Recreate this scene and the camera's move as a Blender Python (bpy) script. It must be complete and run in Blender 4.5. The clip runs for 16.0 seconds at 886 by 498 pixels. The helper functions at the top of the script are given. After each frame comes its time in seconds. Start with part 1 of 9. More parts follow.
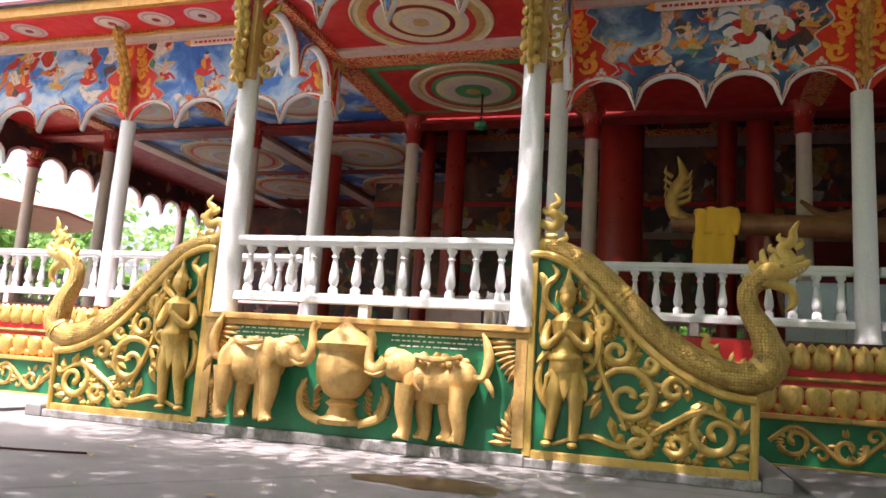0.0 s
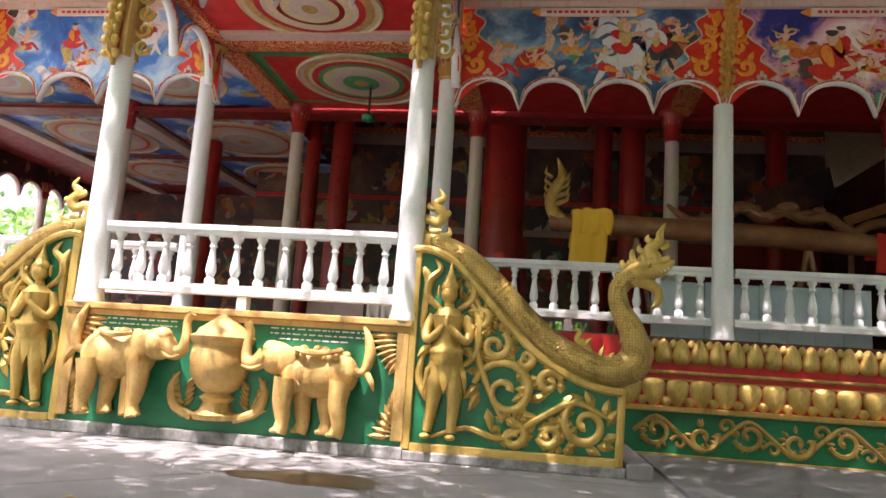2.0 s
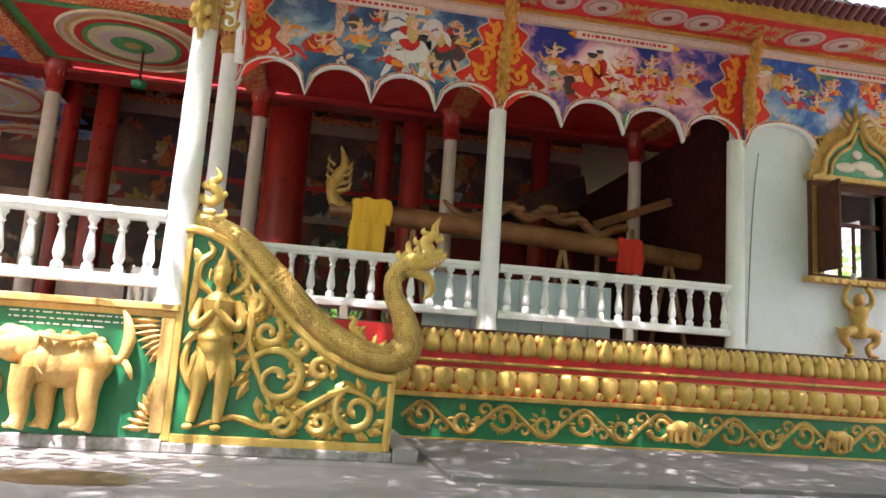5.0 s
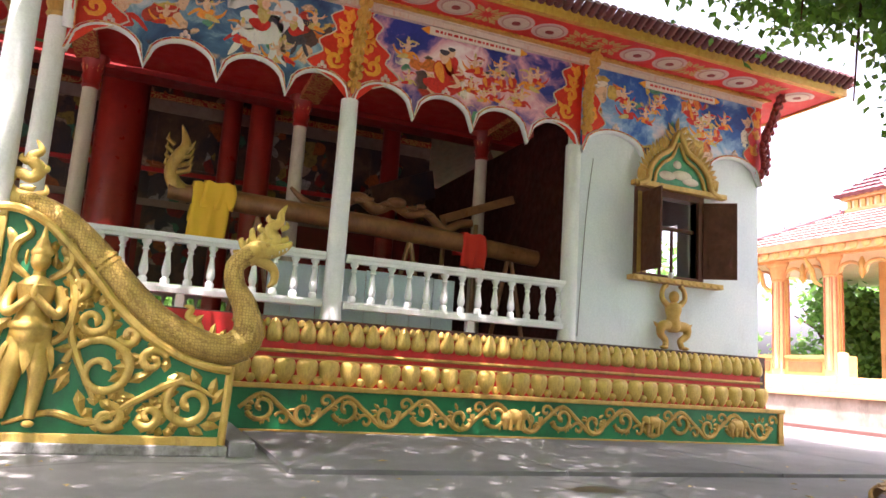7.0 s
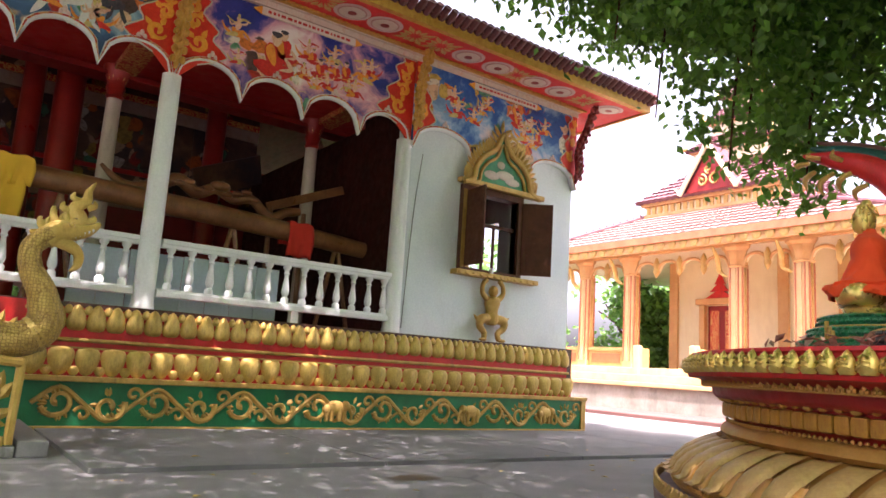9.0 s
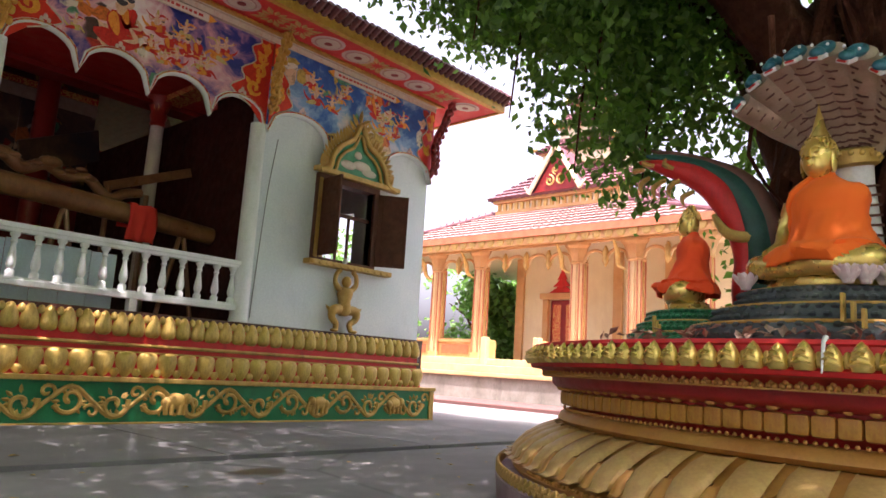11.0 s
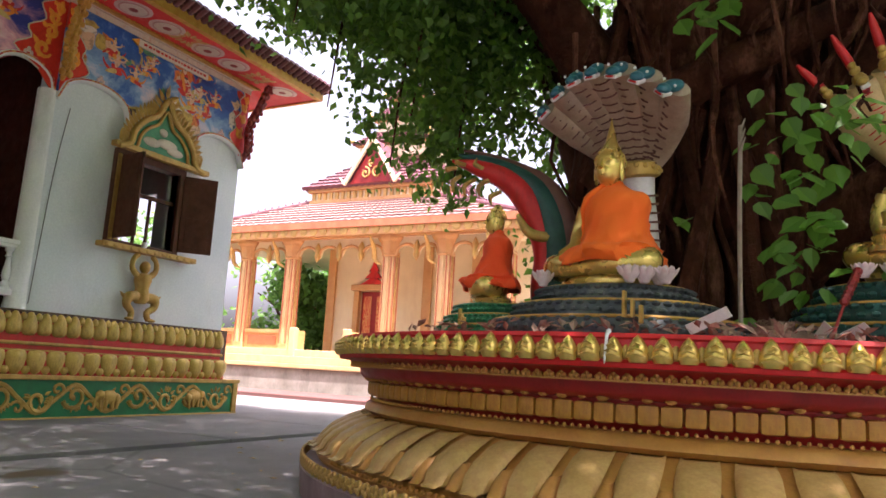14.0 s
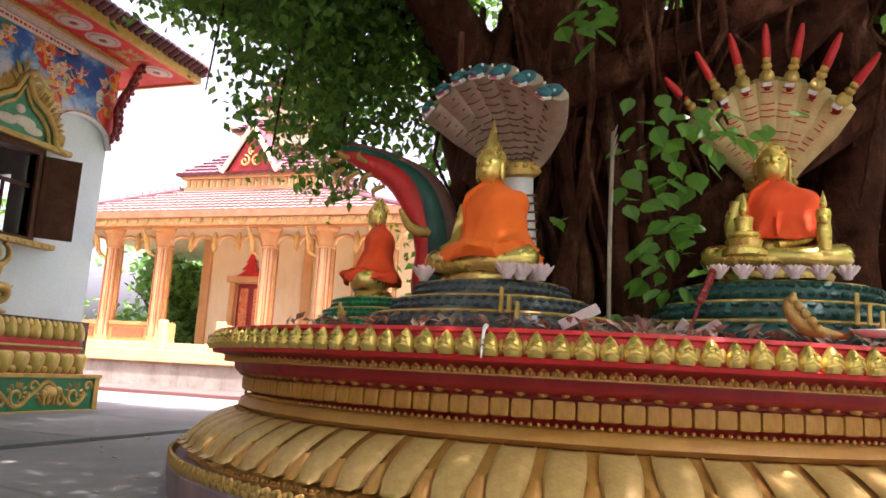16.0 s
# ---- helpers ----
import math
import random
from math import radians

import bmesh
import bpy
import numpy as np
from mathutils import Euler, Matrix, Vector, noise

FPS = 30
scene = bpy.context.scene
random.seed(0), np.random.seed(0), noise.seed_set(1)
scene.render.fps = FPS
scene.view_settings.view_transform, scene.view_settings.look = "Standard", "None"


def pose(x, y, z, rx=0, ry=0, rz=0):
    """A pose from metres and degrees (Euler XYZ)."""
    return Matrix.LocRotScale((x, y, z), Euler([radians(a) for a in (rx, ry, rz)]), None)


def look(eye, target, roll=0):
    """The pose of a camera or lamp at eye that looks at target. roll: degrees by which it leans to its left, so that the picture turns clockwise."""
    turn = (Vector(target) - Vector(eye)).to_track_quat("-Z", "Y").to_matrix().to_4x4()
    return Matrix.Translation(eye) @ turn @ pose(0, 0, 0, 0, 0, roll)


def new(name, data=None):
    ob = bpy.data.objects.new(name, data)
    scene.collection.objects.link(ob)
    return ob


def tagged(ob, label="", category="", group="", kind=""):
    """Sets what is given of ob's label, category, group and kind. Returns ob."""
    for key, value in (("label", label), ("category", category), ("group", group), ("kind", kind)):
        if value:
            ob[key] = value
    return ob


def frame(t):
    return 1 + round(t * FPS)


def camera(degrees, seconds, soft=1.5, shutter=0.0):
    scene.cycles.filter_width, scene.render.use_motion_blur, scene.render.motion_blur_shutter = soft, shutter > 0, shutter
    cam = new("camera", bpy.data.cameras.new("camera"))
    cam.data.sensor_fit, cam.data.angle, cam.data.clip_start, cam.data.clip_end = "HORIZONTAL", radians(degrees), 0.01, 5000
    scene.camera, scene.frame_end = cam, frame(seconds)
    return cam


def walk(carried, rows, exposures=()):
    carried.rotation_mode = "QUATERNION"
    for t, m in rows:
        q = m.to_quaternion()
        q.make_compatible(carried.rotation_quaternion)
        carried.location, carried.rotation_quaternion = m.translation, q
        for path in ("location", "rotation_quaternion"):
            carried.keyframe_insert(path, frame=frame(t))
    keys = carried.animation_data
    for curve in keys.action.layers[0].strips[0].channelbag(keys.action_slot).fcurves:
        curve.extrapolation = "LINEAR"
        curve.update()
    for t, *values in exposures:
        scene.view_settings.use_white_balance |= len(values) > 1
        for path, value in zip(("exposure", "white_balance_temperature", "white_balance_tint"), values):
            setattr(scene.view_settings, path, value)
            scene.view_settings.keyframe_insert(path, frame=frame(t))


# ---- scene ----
cam = camera(62.9, 16.0, soft=1.6)
EYE = (0.0, 0.0, 1.1)
TURNS = [  # seconds, yaw, pitch, roll
    (0.0, 16.60, 8.89, -3.71),
    (0.5, 14.26, 8.94, -3.72),
    (1.0, 12.04, 8.96, -3.71),
    (1.5, 9.62, 8.96, -3.74),
    (2.0, 7.31, 8.99, -3.76),
    (2.5, 4.83, 9.00, -3.75),
    (3.0, 2.32, 9.05, -3.79),
    (3.5, -0.45, 9.06, -3.86),
    (4.0, -3.66, 9.11, -3.85),
    (4.5, -7.02, 9.13, -3.87),
    (5.0, -10.31, 9.18, -3.80),
    (7.5, -26.07, 9.34, -3.73),
    (8.0, -29.88, 9.41, -3.69),
    (8.5, -33.23, 9.43, -3.66),
    (9.0, -36.30, 9.49, -3.61),
    (9.5, -39.50, 9.49, -3.58),
    (12.0, -52.16, 9.61, -3.37),
    (12.5, -54.26, 9.66, -3.33),
    (13.0, -57.71, 9.64, -3.35),
    (13.5, -60.58, 9.69, -3.24),
    (14.0, -62.82, 9.69, -3.22),
    (14.5, -65.31, 9.70, -3.20),
    (15.0, -67.80, 9.72, -3.12),
    (15.5, -70.02, 9.74, -3.13),
    (16.0, -72.28, 9.75, -3.08),
]
walk(cam, [(t, pose(*EYE, 90 + p, r, w)) for t, w, p, r in TURNS], [(0.0, 1.65, 6250, 32), (3.0, 2.15, 6250, 32), (5.0, 2.55, 6250, 32), (7.5, 2.5, 6250, 32), (9.0, 2.2, 6250, 32), (12.0, 1.75, 6250, 32), (14.0, 1.75, 6250, 32), (16.0, 1.98, 6250, 32)])

# world, sun, exposure
SUN_EL, SUN_AZ = 69.0, 214.0      # degrees; azimuth clockwise from +y
world = bpy.data.worlds.new("world")
scene.world = world
world.use_nodes = True
wn = world.node_tree.nodes
sky = wn.new("ShaderNodeTexSky")
sky.sky_type = "NISHITA"
sky.sun_disc = False
sky.sun_elevation = radians(SUN_EL)
sky.sun_rotation = radians(SUN_AZ)
sky.dust_density = 8.0
sky.ozone_density = 0.3
wn["Background"].inputs["Strength"].default_value = 0.15
haze = wn.new("ShaderNodeHueSaturation")
haze.inputs["Saturation"].default_value, haze.inputs["Value"].default_value = 0.4, 1.2
world.node_tree.links.new(sky.outputs["Color"], haze.inputs["Color"])
world.node_tree.links.new(haze.outputs["Color"], wn["Background"].inputs["Color"])
sun = new("sun", bpy.data.lights.new("sun", "SUN"))
sun.data.energy, sun.data.angle, sun.data.color = 5.0, radians(0.6), (1.0, 0.94, 0.84)
sx = math.sin(radians(SUN_AZ)) * math.cos(radians(SUN_EL))
sy = math.cos(radians(SUN_AZ)) * math.cos(radians(SUN_EL))
SUN_DIR = Vector((sx, sy, math.sin(radians(SUN_EL))))
sun.matrix_world = look(SUN_DIR * 40, (0, 0, 0))


# ---- materials ----
class Nodes:
    """A node material being put together."""

    def __init__(self, name):
        self.mat = bpy.data.materials.new(name)
        self.mat.use_nodes = True
        self.t = self.mat.node_tree
        self.bsdf = self.t.nodes["Principled BSDF"]
        self.co = self.t.nodes.new("ShaderNodeTexCoord").outputs["Object"]

    def add(self, kind, **inputs):
        n = self.t.nodes.new(kind)
        for k, v in inputs.items():
            self.put(n, k.replace("_", " "), v)
        return n

    def put(self, n, key, v):
        if isinstance(v, bpy.types.NodeSocket):
            self.t.links.new(v, n.inputs[key])
        else:
            n.inputs[key].default_value = v

    def noise(self, scale, detail=3.0, rough=0.55, stretch=None, co=None):
        co = co or self.co
        if stretch:
            m = self.add("ShaderNodeMapping", Vector=co, Scale=stretch)
            co = m.outputs["Vector"]
        return self.add("ShaderNodeTexNoise", Vector=co, Scale=scale, Detail=detail, Roughness=rough).outputs["Fac"]

    def ramp(self, fac, stops, hard=False):
        r = self.add("ShaderNodeValToRGB", Fac=fac)
        e = r.color_ramp.elements
        r.color_ramp.interpolation = "CONSTANT" if hard else "LINEAR"
        while len(e) < len(stops):
            e.new(0.5)
        for el, (p, c) in zip(e, stops):
            el.position = p
            el.color = (*c, 1.0) if len(c) == 3 else c
        return r.outputs["Color"]

    def mix(self, fac, a, b, kind="MIX"):
        m = self.t.nodes.new("ShaderNodeMix")
        m.data_type = "RGBA"
        m.blend_type = kind
        for key, v in ((0, fac), (6, a), (7, b)):
            if isinstance(v, bpy.types.NodeSocket):
                self.t.links.new(v, m.inputs[key])
            else:
                m.inputs[key].default_value = (*v, 1.0) if isinstance(v, tuple) and len(v) == 3 else v
        return m.outputs[2]

    def bump(self, height, strength=0.3, distance=0.01):
        b = self.add("ShaderNodeBump", Height=height, Strength=strength, Distance=distance)
        self.t.links.new(b.outputs["Normal"], self.bsdf.inputs["Normal"])

    def done(self, color, rough=0.6, metal=0.0, spec=0.5):
        self.put(self.bsdf, "Base Color", color if isinstance(color, bpy.types.NodeSocket) else (*color, 1.0))
        self.put(self.bsdf, "Roughness", rough)
        self.put(self.bsdf, "Metallic", metal)
        self.put(self.bsdf, "Specular IOR Level", spec)
        return self.mat


def paint(name, a, b, rough=0.6, metal=0.0, scale=3.0, fine=40.0, bump=0.25, dirt=None, dirt_amount=0.35, per=0.0, distance=0.006, spec=0.5):
    """Paint of two tones in patches, with grain, stains of a dirt colour and a little relief."""
    n = Nodes(name)
    col = n.mix(n.ramp(n.noise(scale, 5.0, 0.65), [(0.32, (0, 0, 0)), (0.68, (1, 1, 1))]), a, b)
    grain = n.noise(fine, 4.0, 0.7)
    col = n.mix(0.22, col, n.ramp(grain, [(0.3, (0.25, 0.25, 0.25)), (0.7, (1.0, 1.0, 1.0))]), "MULTIPLY")
    if dirt:
        m = n.ramp(n.noise(scale * 0.7, 8.0, 0.75, stretch=(1.6, 1.6, 0.5)), [(0.52, (0, 0, 0)), (0.72, (dirt_amount,) * 3)])
        col = n.mix(m, col, dirt)
    if per:
        inf = n.add("ShaderNodeObjectInfo").outputs["Random"]
        col = n.mix(per, col, n.ramp(inf, [(0.0, (0.45, 0.45, 0.45)), (1.0, (1, 1, 1))]), "MULTIPLY")
    n.bump(grain, bump, distance)
    r = n.ramp(n.noise(scale * 2.3, 4.0), [(0.3, (rough * 0.75,) * 3), (0.7, (min(1.0, rough * 1.25),) * 3)])
    return n.done(col, r, metal, spec)


GOLD = paint("gold_paint", (0.52, 0.33, 0.06), (0.66, 0.46, 0.13), 0.42, 0.3, 4.0, 45.0, 0.8, (0.14, 0.075, 0.025), 0.7)
TRIM_GOLD = paint("orange_gold_trim", (0.58, 0.27, 0.035), (0.70, 0.40, 0.08), 0.45, 0.2, 8.0, 50.0, 0.5, (0.30, 0.06, 0.02), 0.6)
GOLD_OLD = paint("aged_gold_paint", (0.46, 0.26, 0.05), (0.60, 0.38, 0.11), 0.5, 0.3, 6.0, 50.0, 0.7, (0.12, 0.08, 0.035), 0.7)
OCHRE = paint("ochre_paint", (0.52, 0.30, 0.075), (0.66, 0.43, 0.14), 0.55, 0.05, 5.0, 30.0, 1.0, (0.20, 0.10, 0.04), 0.8, distance=0.012)
GOLD_BRIGHT = paint("bright_gold_paint", (0.72, 0.50, 0.10), (0.80, 0.60, 0.18), 0.28, 0.65, 3.0, 40.0, 0.15, (0.30, 0.18, 0.04), 0.3)
GREEN = paint("green_paint", (0.0, 0.14, 0.052), (0.005, 0.20, 0.075), 0.42, 0.0, 2.0, 40.0, 0.25, (0.02, 0.05, 0.03), 0.6)
RED = paint("red_paint", (0.54, 0.014, 0.014), (0.66, 0.024, 0.02), 0.5, 0.0, 3.0, 50.0, 0.3, (0.14, 0.015, 0.012), 0.6)
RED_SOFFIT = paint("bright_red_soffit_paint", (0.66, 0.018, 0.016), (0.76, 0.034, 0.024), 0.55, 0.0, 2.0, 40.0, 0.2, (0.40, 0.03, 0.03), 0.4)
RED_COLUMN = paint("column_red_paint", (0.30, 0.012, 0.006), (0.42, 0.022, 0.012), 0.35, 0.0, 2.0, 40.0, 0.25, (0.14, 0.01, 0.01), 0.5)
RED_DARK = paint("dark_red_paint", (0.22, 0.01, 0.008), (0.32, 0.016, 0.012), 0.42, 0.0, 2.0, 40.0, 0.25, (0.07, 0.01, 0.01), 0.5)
WHITE = paint("white_paint", (0.74, 0.76, 0.76), (0.82, 0.82, 0.80), 0.5, 0.0, 1.6, 40.0, 0.25, (0.40, 0.38, 0.33), 0.45)
WHITE_WALL = paint("white_wall_plaster", (0.66, 0.72, 0.76), (0.78, 0.80, 0.80), 0.75, 0.0, 0.8, 26.0, 0.35, (0.42, 0.42, 0.40), 0.5)
CREAM = paint("cream_paint", (0.62, 0.52, 0.42), (0.70, 0.60, 0.50), 0.6, 0.0, 3.0, 40.0, 0.3, (0.30, 0.20, 0.14), 0.4)
TERRACOTTA = paint("terracotta_panel", (0.44, 0.12, 0.05), (0.54, 0.18, 0.08), 0.6, 0.0, 2.0, 30.0, 0.25, (0.25, 0.08, 0.04), 0.5)
# near-black red: the shade of the hall's end is put into the colour
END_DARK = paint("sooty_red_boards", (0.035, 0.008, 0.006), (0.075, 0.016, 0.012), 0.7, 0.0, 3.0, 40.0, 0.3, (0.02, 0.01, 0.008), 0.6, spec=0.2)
WOOD = paint("brown_wood", (0.075, 0.024, 0.013), (0.13, 0.045, 0.025), 0.6, 0.0, 4.0, 60.0, 0.4, (0.03, 0.015, 0.01), 0.6, spec=0.25)
BLUE_PALE = paint("pale_blue_board", (0.55, 0.68, 0.74), (0.66, 0.76, 0.80), 0.55, 0.0, 1.5, 30.0, 0.2, (0.35, 0.40, 0.42), 0.4)


def concrete(name, a, b, crack=True):
    n = Nodes(name)
    big = n.noise(0.35, 6.0, 0.7)
    mid = n.noise(2.3, 6.0, 0.7)
    fine = n.noise(60.0, 4.0, 0.8)
    col = n.mix(n.ramp(big, [(0.35, (0, 0, 0)), (0.65, (1, 1, 1))]), a, b)
    col = n.mix(0.5, col, n.ramp(mid, [(0.3, (0.55, 0.53, 0.5)), (0.7, (1.1, 1.1, 1.1))]), "MULTIPLY")
    col = n.mix(0.35, col, n.ramp(fine, [(0.3, (0.4, 0.4, 0.4)), (0.7, (1.1, 1.1, 1.1))]), "MULTIPLY")
    v = n.add("ShaderNodeTexVoronoi", Vector=n.co, Scale=0.22)
    v.feature = "DISTANCE_TO_EDGE"
    if crack:
        wob = n.ramp(v.outputs["Distance"], [(0.0, (0.45, 0.45, 0.45)), (0.012, (1, 1, 1))])
        col = n.mix(0.6, col, wob, "MULTIPLY")
    n.bump(fine, 0.5, 0.008)
    return n.done(col, n.ramp(mid, [(0.3, (0.7,) * 3), (0.7, (0.95,) * 3)]))


CONCRETE = concrete("worn_concrete", (0.19, 0.185, 0.18), (0.28, 0.272, 0.26))
WORN_FOOT = paint("worn_whitewashed_foot", (0.11, 0.095, 0.08), (0.42, 0.42, 0.40), 0.85, 0.0, 5.0, 24.0, 0.8, (0.06, 0.05, 0.04), 0.8)
CONCRETE_DARK = concrete("damp_concrete", (0.15, 0.15, 0.147), (0.23, 0.227, 0.22), False)


def mural(name, sky_colors, size, amount=0.5, tone=1.0):
    """A painted scene: clouded ground with clustered figures in red, orange, skin and gold."""
    n = Nodes(name)
    w = n.add("ShaderNodeTexNoise", Vector=n.co, Scale=1.2 * size, Detail=3.0)
    m = n.t.nodes.new("ShaderNodeVectorMath")
    m.operation = "MULTIPLY_ADD"
    n.t.links.new(w.outputs["Color"], m.inputs[0])
    m.inputs[1].default_value = (0.75 / size,) * 3
    n.t.links.new(n.co, m.inputs[2])
    co = m.outputs["Vector"]
    cloud = n.add("ShaderNodeTexNoise", Vector=co, Scale=0.55 * size, Detail=6.0, Roughness=0.62, Distortion=0.6).outputs["Fac"]
    ground = n.ramp(cloud, [(0.30, sky_colors[0]), (0.46, sky_colors[1]), (0.56, sky_colors[2]), (0.66, sky_colors[3])])
    v = n.add("ShaderNodeTexVoronoi", Vector=co, Scale=2.3 * size)
    cell = n.add("ShaderNodeSeparateColor", Color=v.outputs["Color"])
    hue = n.ramp(cell.outputs["Red"], [(0.0, (0.50, 0.035, 0.02)), (0.2, (0.72, 0.18, 0.03)), (0.38, (0.74, 0.46, 0.30)),
                                       (0.55, (0.76, 0.66, 0.58)), (0.68, (0.62, 0.40, 0.08)), (0.8, (0.10, 0.05, 0.05)), (0.9, (0.10, 0.30, 0.18))], True)
    line = n.noise(9.0 * size, 4.0, 0.65, co=co)
    hue = n.mix(0.6, hue, n.ramp(line, [(0.38, (0.25, 0.2, 0.2)), (0.52, (1, 1, 1))]), "MULTIPLY")
    group = n.add("ShaderNodeTexNoise", Vector=co, Scale=0.85 * size, Detail=1.5, Roughness=0.5).outputs["Fac"]
    lo = 0.66 - 0.22 * amount
    mask = n.ramp(group, [(lo, (0, 0, 0)), (lo + 0.02, (1, 1, 1))])
    lump = n.ramp(v.outputs["Distance"], [(0.62, (1, 1, 1)), (0.66, (0, 0, 0))])
    mask = n.mix(1.0, mask, lump, "MULTIPLY")
    col = n.mix(mask, ground, hue)
    # a tone below 1 darkens the whole painting
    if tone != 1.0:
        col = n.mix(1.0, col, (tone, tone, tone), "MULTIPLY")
    n.bump(line, 0.1, 0.003)
    return n.done(col, 0.5)


BLUES = ((0.006, 0.025, 0.20), (0.02, 0.10, 0.40), (0.24, 0.38, 0.62), (0.80, 0.62, 0.66))
NIGHT = ((0.01, 0.02, 0.09), (0.06, 0.14, 0.27), (0.26, 0.40, 0.52), (0.80, 0.70, 0.70))
ROSE = ((0.008, 0.014, 0.15), (0.03, 0.04, 0.27), (0.72, 0.34, 0.42), (0.88, 0.76, 0.74))
LIGHT = ((0.02, 0.06, 0.34), (0.05, 0.20, 0.60), (0.40, 0.58, 0.78), (0.84, 0.78, 0.78))
MURAL_NIGHT = mural("mural_night_sky", NIGHT, 1.6, 0.62)
MURAL_ROSE = mural("mural_rose_clouds", ROSE, 1.6, 0.58)
MURAL_BLUE = mural("mural_blue_sky", BLUES, 1.7, 0.6)
MURAL_LIGHT = mural("mural_light_sky", LIGHT, 1.5, 0.5)
# shade deep in the hall is put into this mural by its tone
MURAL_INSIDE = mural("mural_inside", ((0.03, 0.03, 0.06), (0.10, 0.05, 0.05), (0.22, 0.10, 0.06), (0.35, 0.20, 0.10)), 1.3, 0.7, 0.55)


def floral(name, ground, figure, trim, size):
    """Painted scrollwork: curling figure lines on a flat ground."""
    n = Nodes(name)
    w = n.add("ShaderNodeTexNoise", Vector=n.co, Scale=1.6 * size, Detail=2.0)
    f = n.add("ShaderNodeMath", Value=w.outputs["Fac"])
    f.operation = "MULTIPLY"
    f.inputs[1].default_value = 9.0
    s = n.add("ShaderNodeMath", Value=f.outputs[0])
    s.operation = "PINGPONG"
    s.inputs[1].default_value = 0.5
    col = n.ramp(s.outputs[0], [(0.0, ground), (0.22, ground), (0.26, trim), (0.30, figure), (0.5, figure)])
    n.bump(s.outputs[0], 0.2, 0.004)
    return n.done(col, 0.5)


FLAME = paint("red_flame_ground", (0.72, 0.022, 0.012), (0.82, 0.05, 0.02), 0.45, 0.0, 5.0, 40.0, 0.2, (0.42, 0.01, 0.01), 0.5)
FLAME_ORANGE = paint("orange_flame_paint", (0.90, 0.30, 0.02), (0.94, 0.46, 0.05), 0.45, 0.0, 12.0, 40.0, 0.2, (0.78, 0.12, 0.01), 0.6)
FRIEZE = paint("cream_frieze_paint", (0.66, 0.50, 0.40), (0.72, 0.58, 0.48), 0.55, 0.0, 9.0, 60.0, 0.3, (0.55, 0.14, 0.06), 0.7)
BORDER = floral("red_gold_border_paint", (0.50, 0.03, 0.02), (0.66, 0.36, 0.12), (0.60, 0.22, 0.05), 2.6)


def cloth(name, a, b):
    n = Nodes(name)
    weave = n.noise(160.0, 2.0)
    col = n.mix(n.noise(3.0, 4.0), a, b)
    n.bump(weave, 0.25, 0.002)
    n.put(n.bsdf, "Sheen Weight", 0.06)
    return n.done(col, 0.8)


ORANGE = cloth("orange_robe_cloth", (0.88, 0.12, 0.003), (0.94, 0.19, 0.006))
ORANGE_RED = cloth("red_orange_robe_cloth", (0.80, 0.055, 0.004), (0.88, 0.10, 0.006))
SAFFRON = cloth("saffron_robe_cloth", (0.80, 0.42, 0.02), (0.88, 0.52, 0.04))
RED_CLOTH = cloth("red_cloth", (0.62, 0.02, 0.012), (0.74, 0.04, 0.02))


# ---- mesh helpers ----
def thing(name, label, category, group="", kind="", at=(0, 0, 0)):
    ob = new(name)
    ob.location = at
    return tagged(ob, label, category, group, kind)


def part(name, bm, material, parent=None, label="", smooth=False, kind=""):
    """Link a bmesh as one mesh object under a thing or a part."""
    me = bpy.data.meshes.new(name)
    if smooth:
        for f in bm.faces:
            f.smooth = True
    bm.to_mesh(me)
    bm.free()
    for m in (material if isinstance(material, (list, tuple)) else (material,)):
        me.materials.append(m)
    ob = new(name, me)
    if smooth:
        me.set_sharp_from_angle(angle=radians(50))
    if parent:
        ob.parent = parent
    return tagged(ob, label, kind=kind)


def again(ob, parent, m):
    """One more piece that shares the mesh of ob."""
    c = new(ob.name.split(".")[0], ob.data)
    c.parent = parent
    c.matrix_basis = m
    return c


def box(bm, x0, x1, y0, y1, z0, z1, bevel=0.0, m=None):
    vs = [bm.verts.new((x, y, z)) for x in (x0, x1) for y in (y0, y1) for z in (z0, z1)]
    fs = [bm.faces.new([vs[i] for i in f]) for f in ((0, 1, 3, 2), (4, 6, 7, 5), (0, 4, 5, 1), (2, 3, 7, 6), (0, 2, 6, 4), (1, 5, 7, 3))]
    if bevel:
        es = list({e for f in fs for e in f.edges})
        r = bmesh.ops.bevel(bm, geom=es, offset=bevel, segments=2, affect="EDGES", profile=0.6)
        vs = list({v for f in r["faces"] for v in f.verts} | {v for v in vs if v.is_valid})
    if m is not None:
        bmesh.ops.transform(bm, matrix=m, verts=[v for v in vs if v.is_valid])
    return bm


def lathe(bm, profile, segs=16, m=None, a0=0.0, a1=360.0, cap=True, square=False):
    """Turn a profile of (radius, height) round z."""
    full = abs(a1 - a0) >= 359.9
    k = segs if full else segs + 1
    rings = []
    for r, z in profile:
        ring = []
        for i in range(k):
            a = radians(a0 + (a1 - a0) * i / segs)
            p = Vector((r * math.cos(a), r * math.sin(a), z))
            ring.append(bm.verts.new(m @ p if m is not None else p))
        rings.append(ring)
    for lo, hi in zip(rings, rings[1:]):
        for i in range(segs):
            j = (i + 1) % k
            bm.faces.new((lo[i], lo[j], hi[j], hi[i]))
    if cap and full:
        if profile[0][0] > 1e-4:
            bm.faces.new(rings[0][::-1])
        if profile[-1][0] > 1e-4:
            bm.faces.new(rings[-1])
    return bm


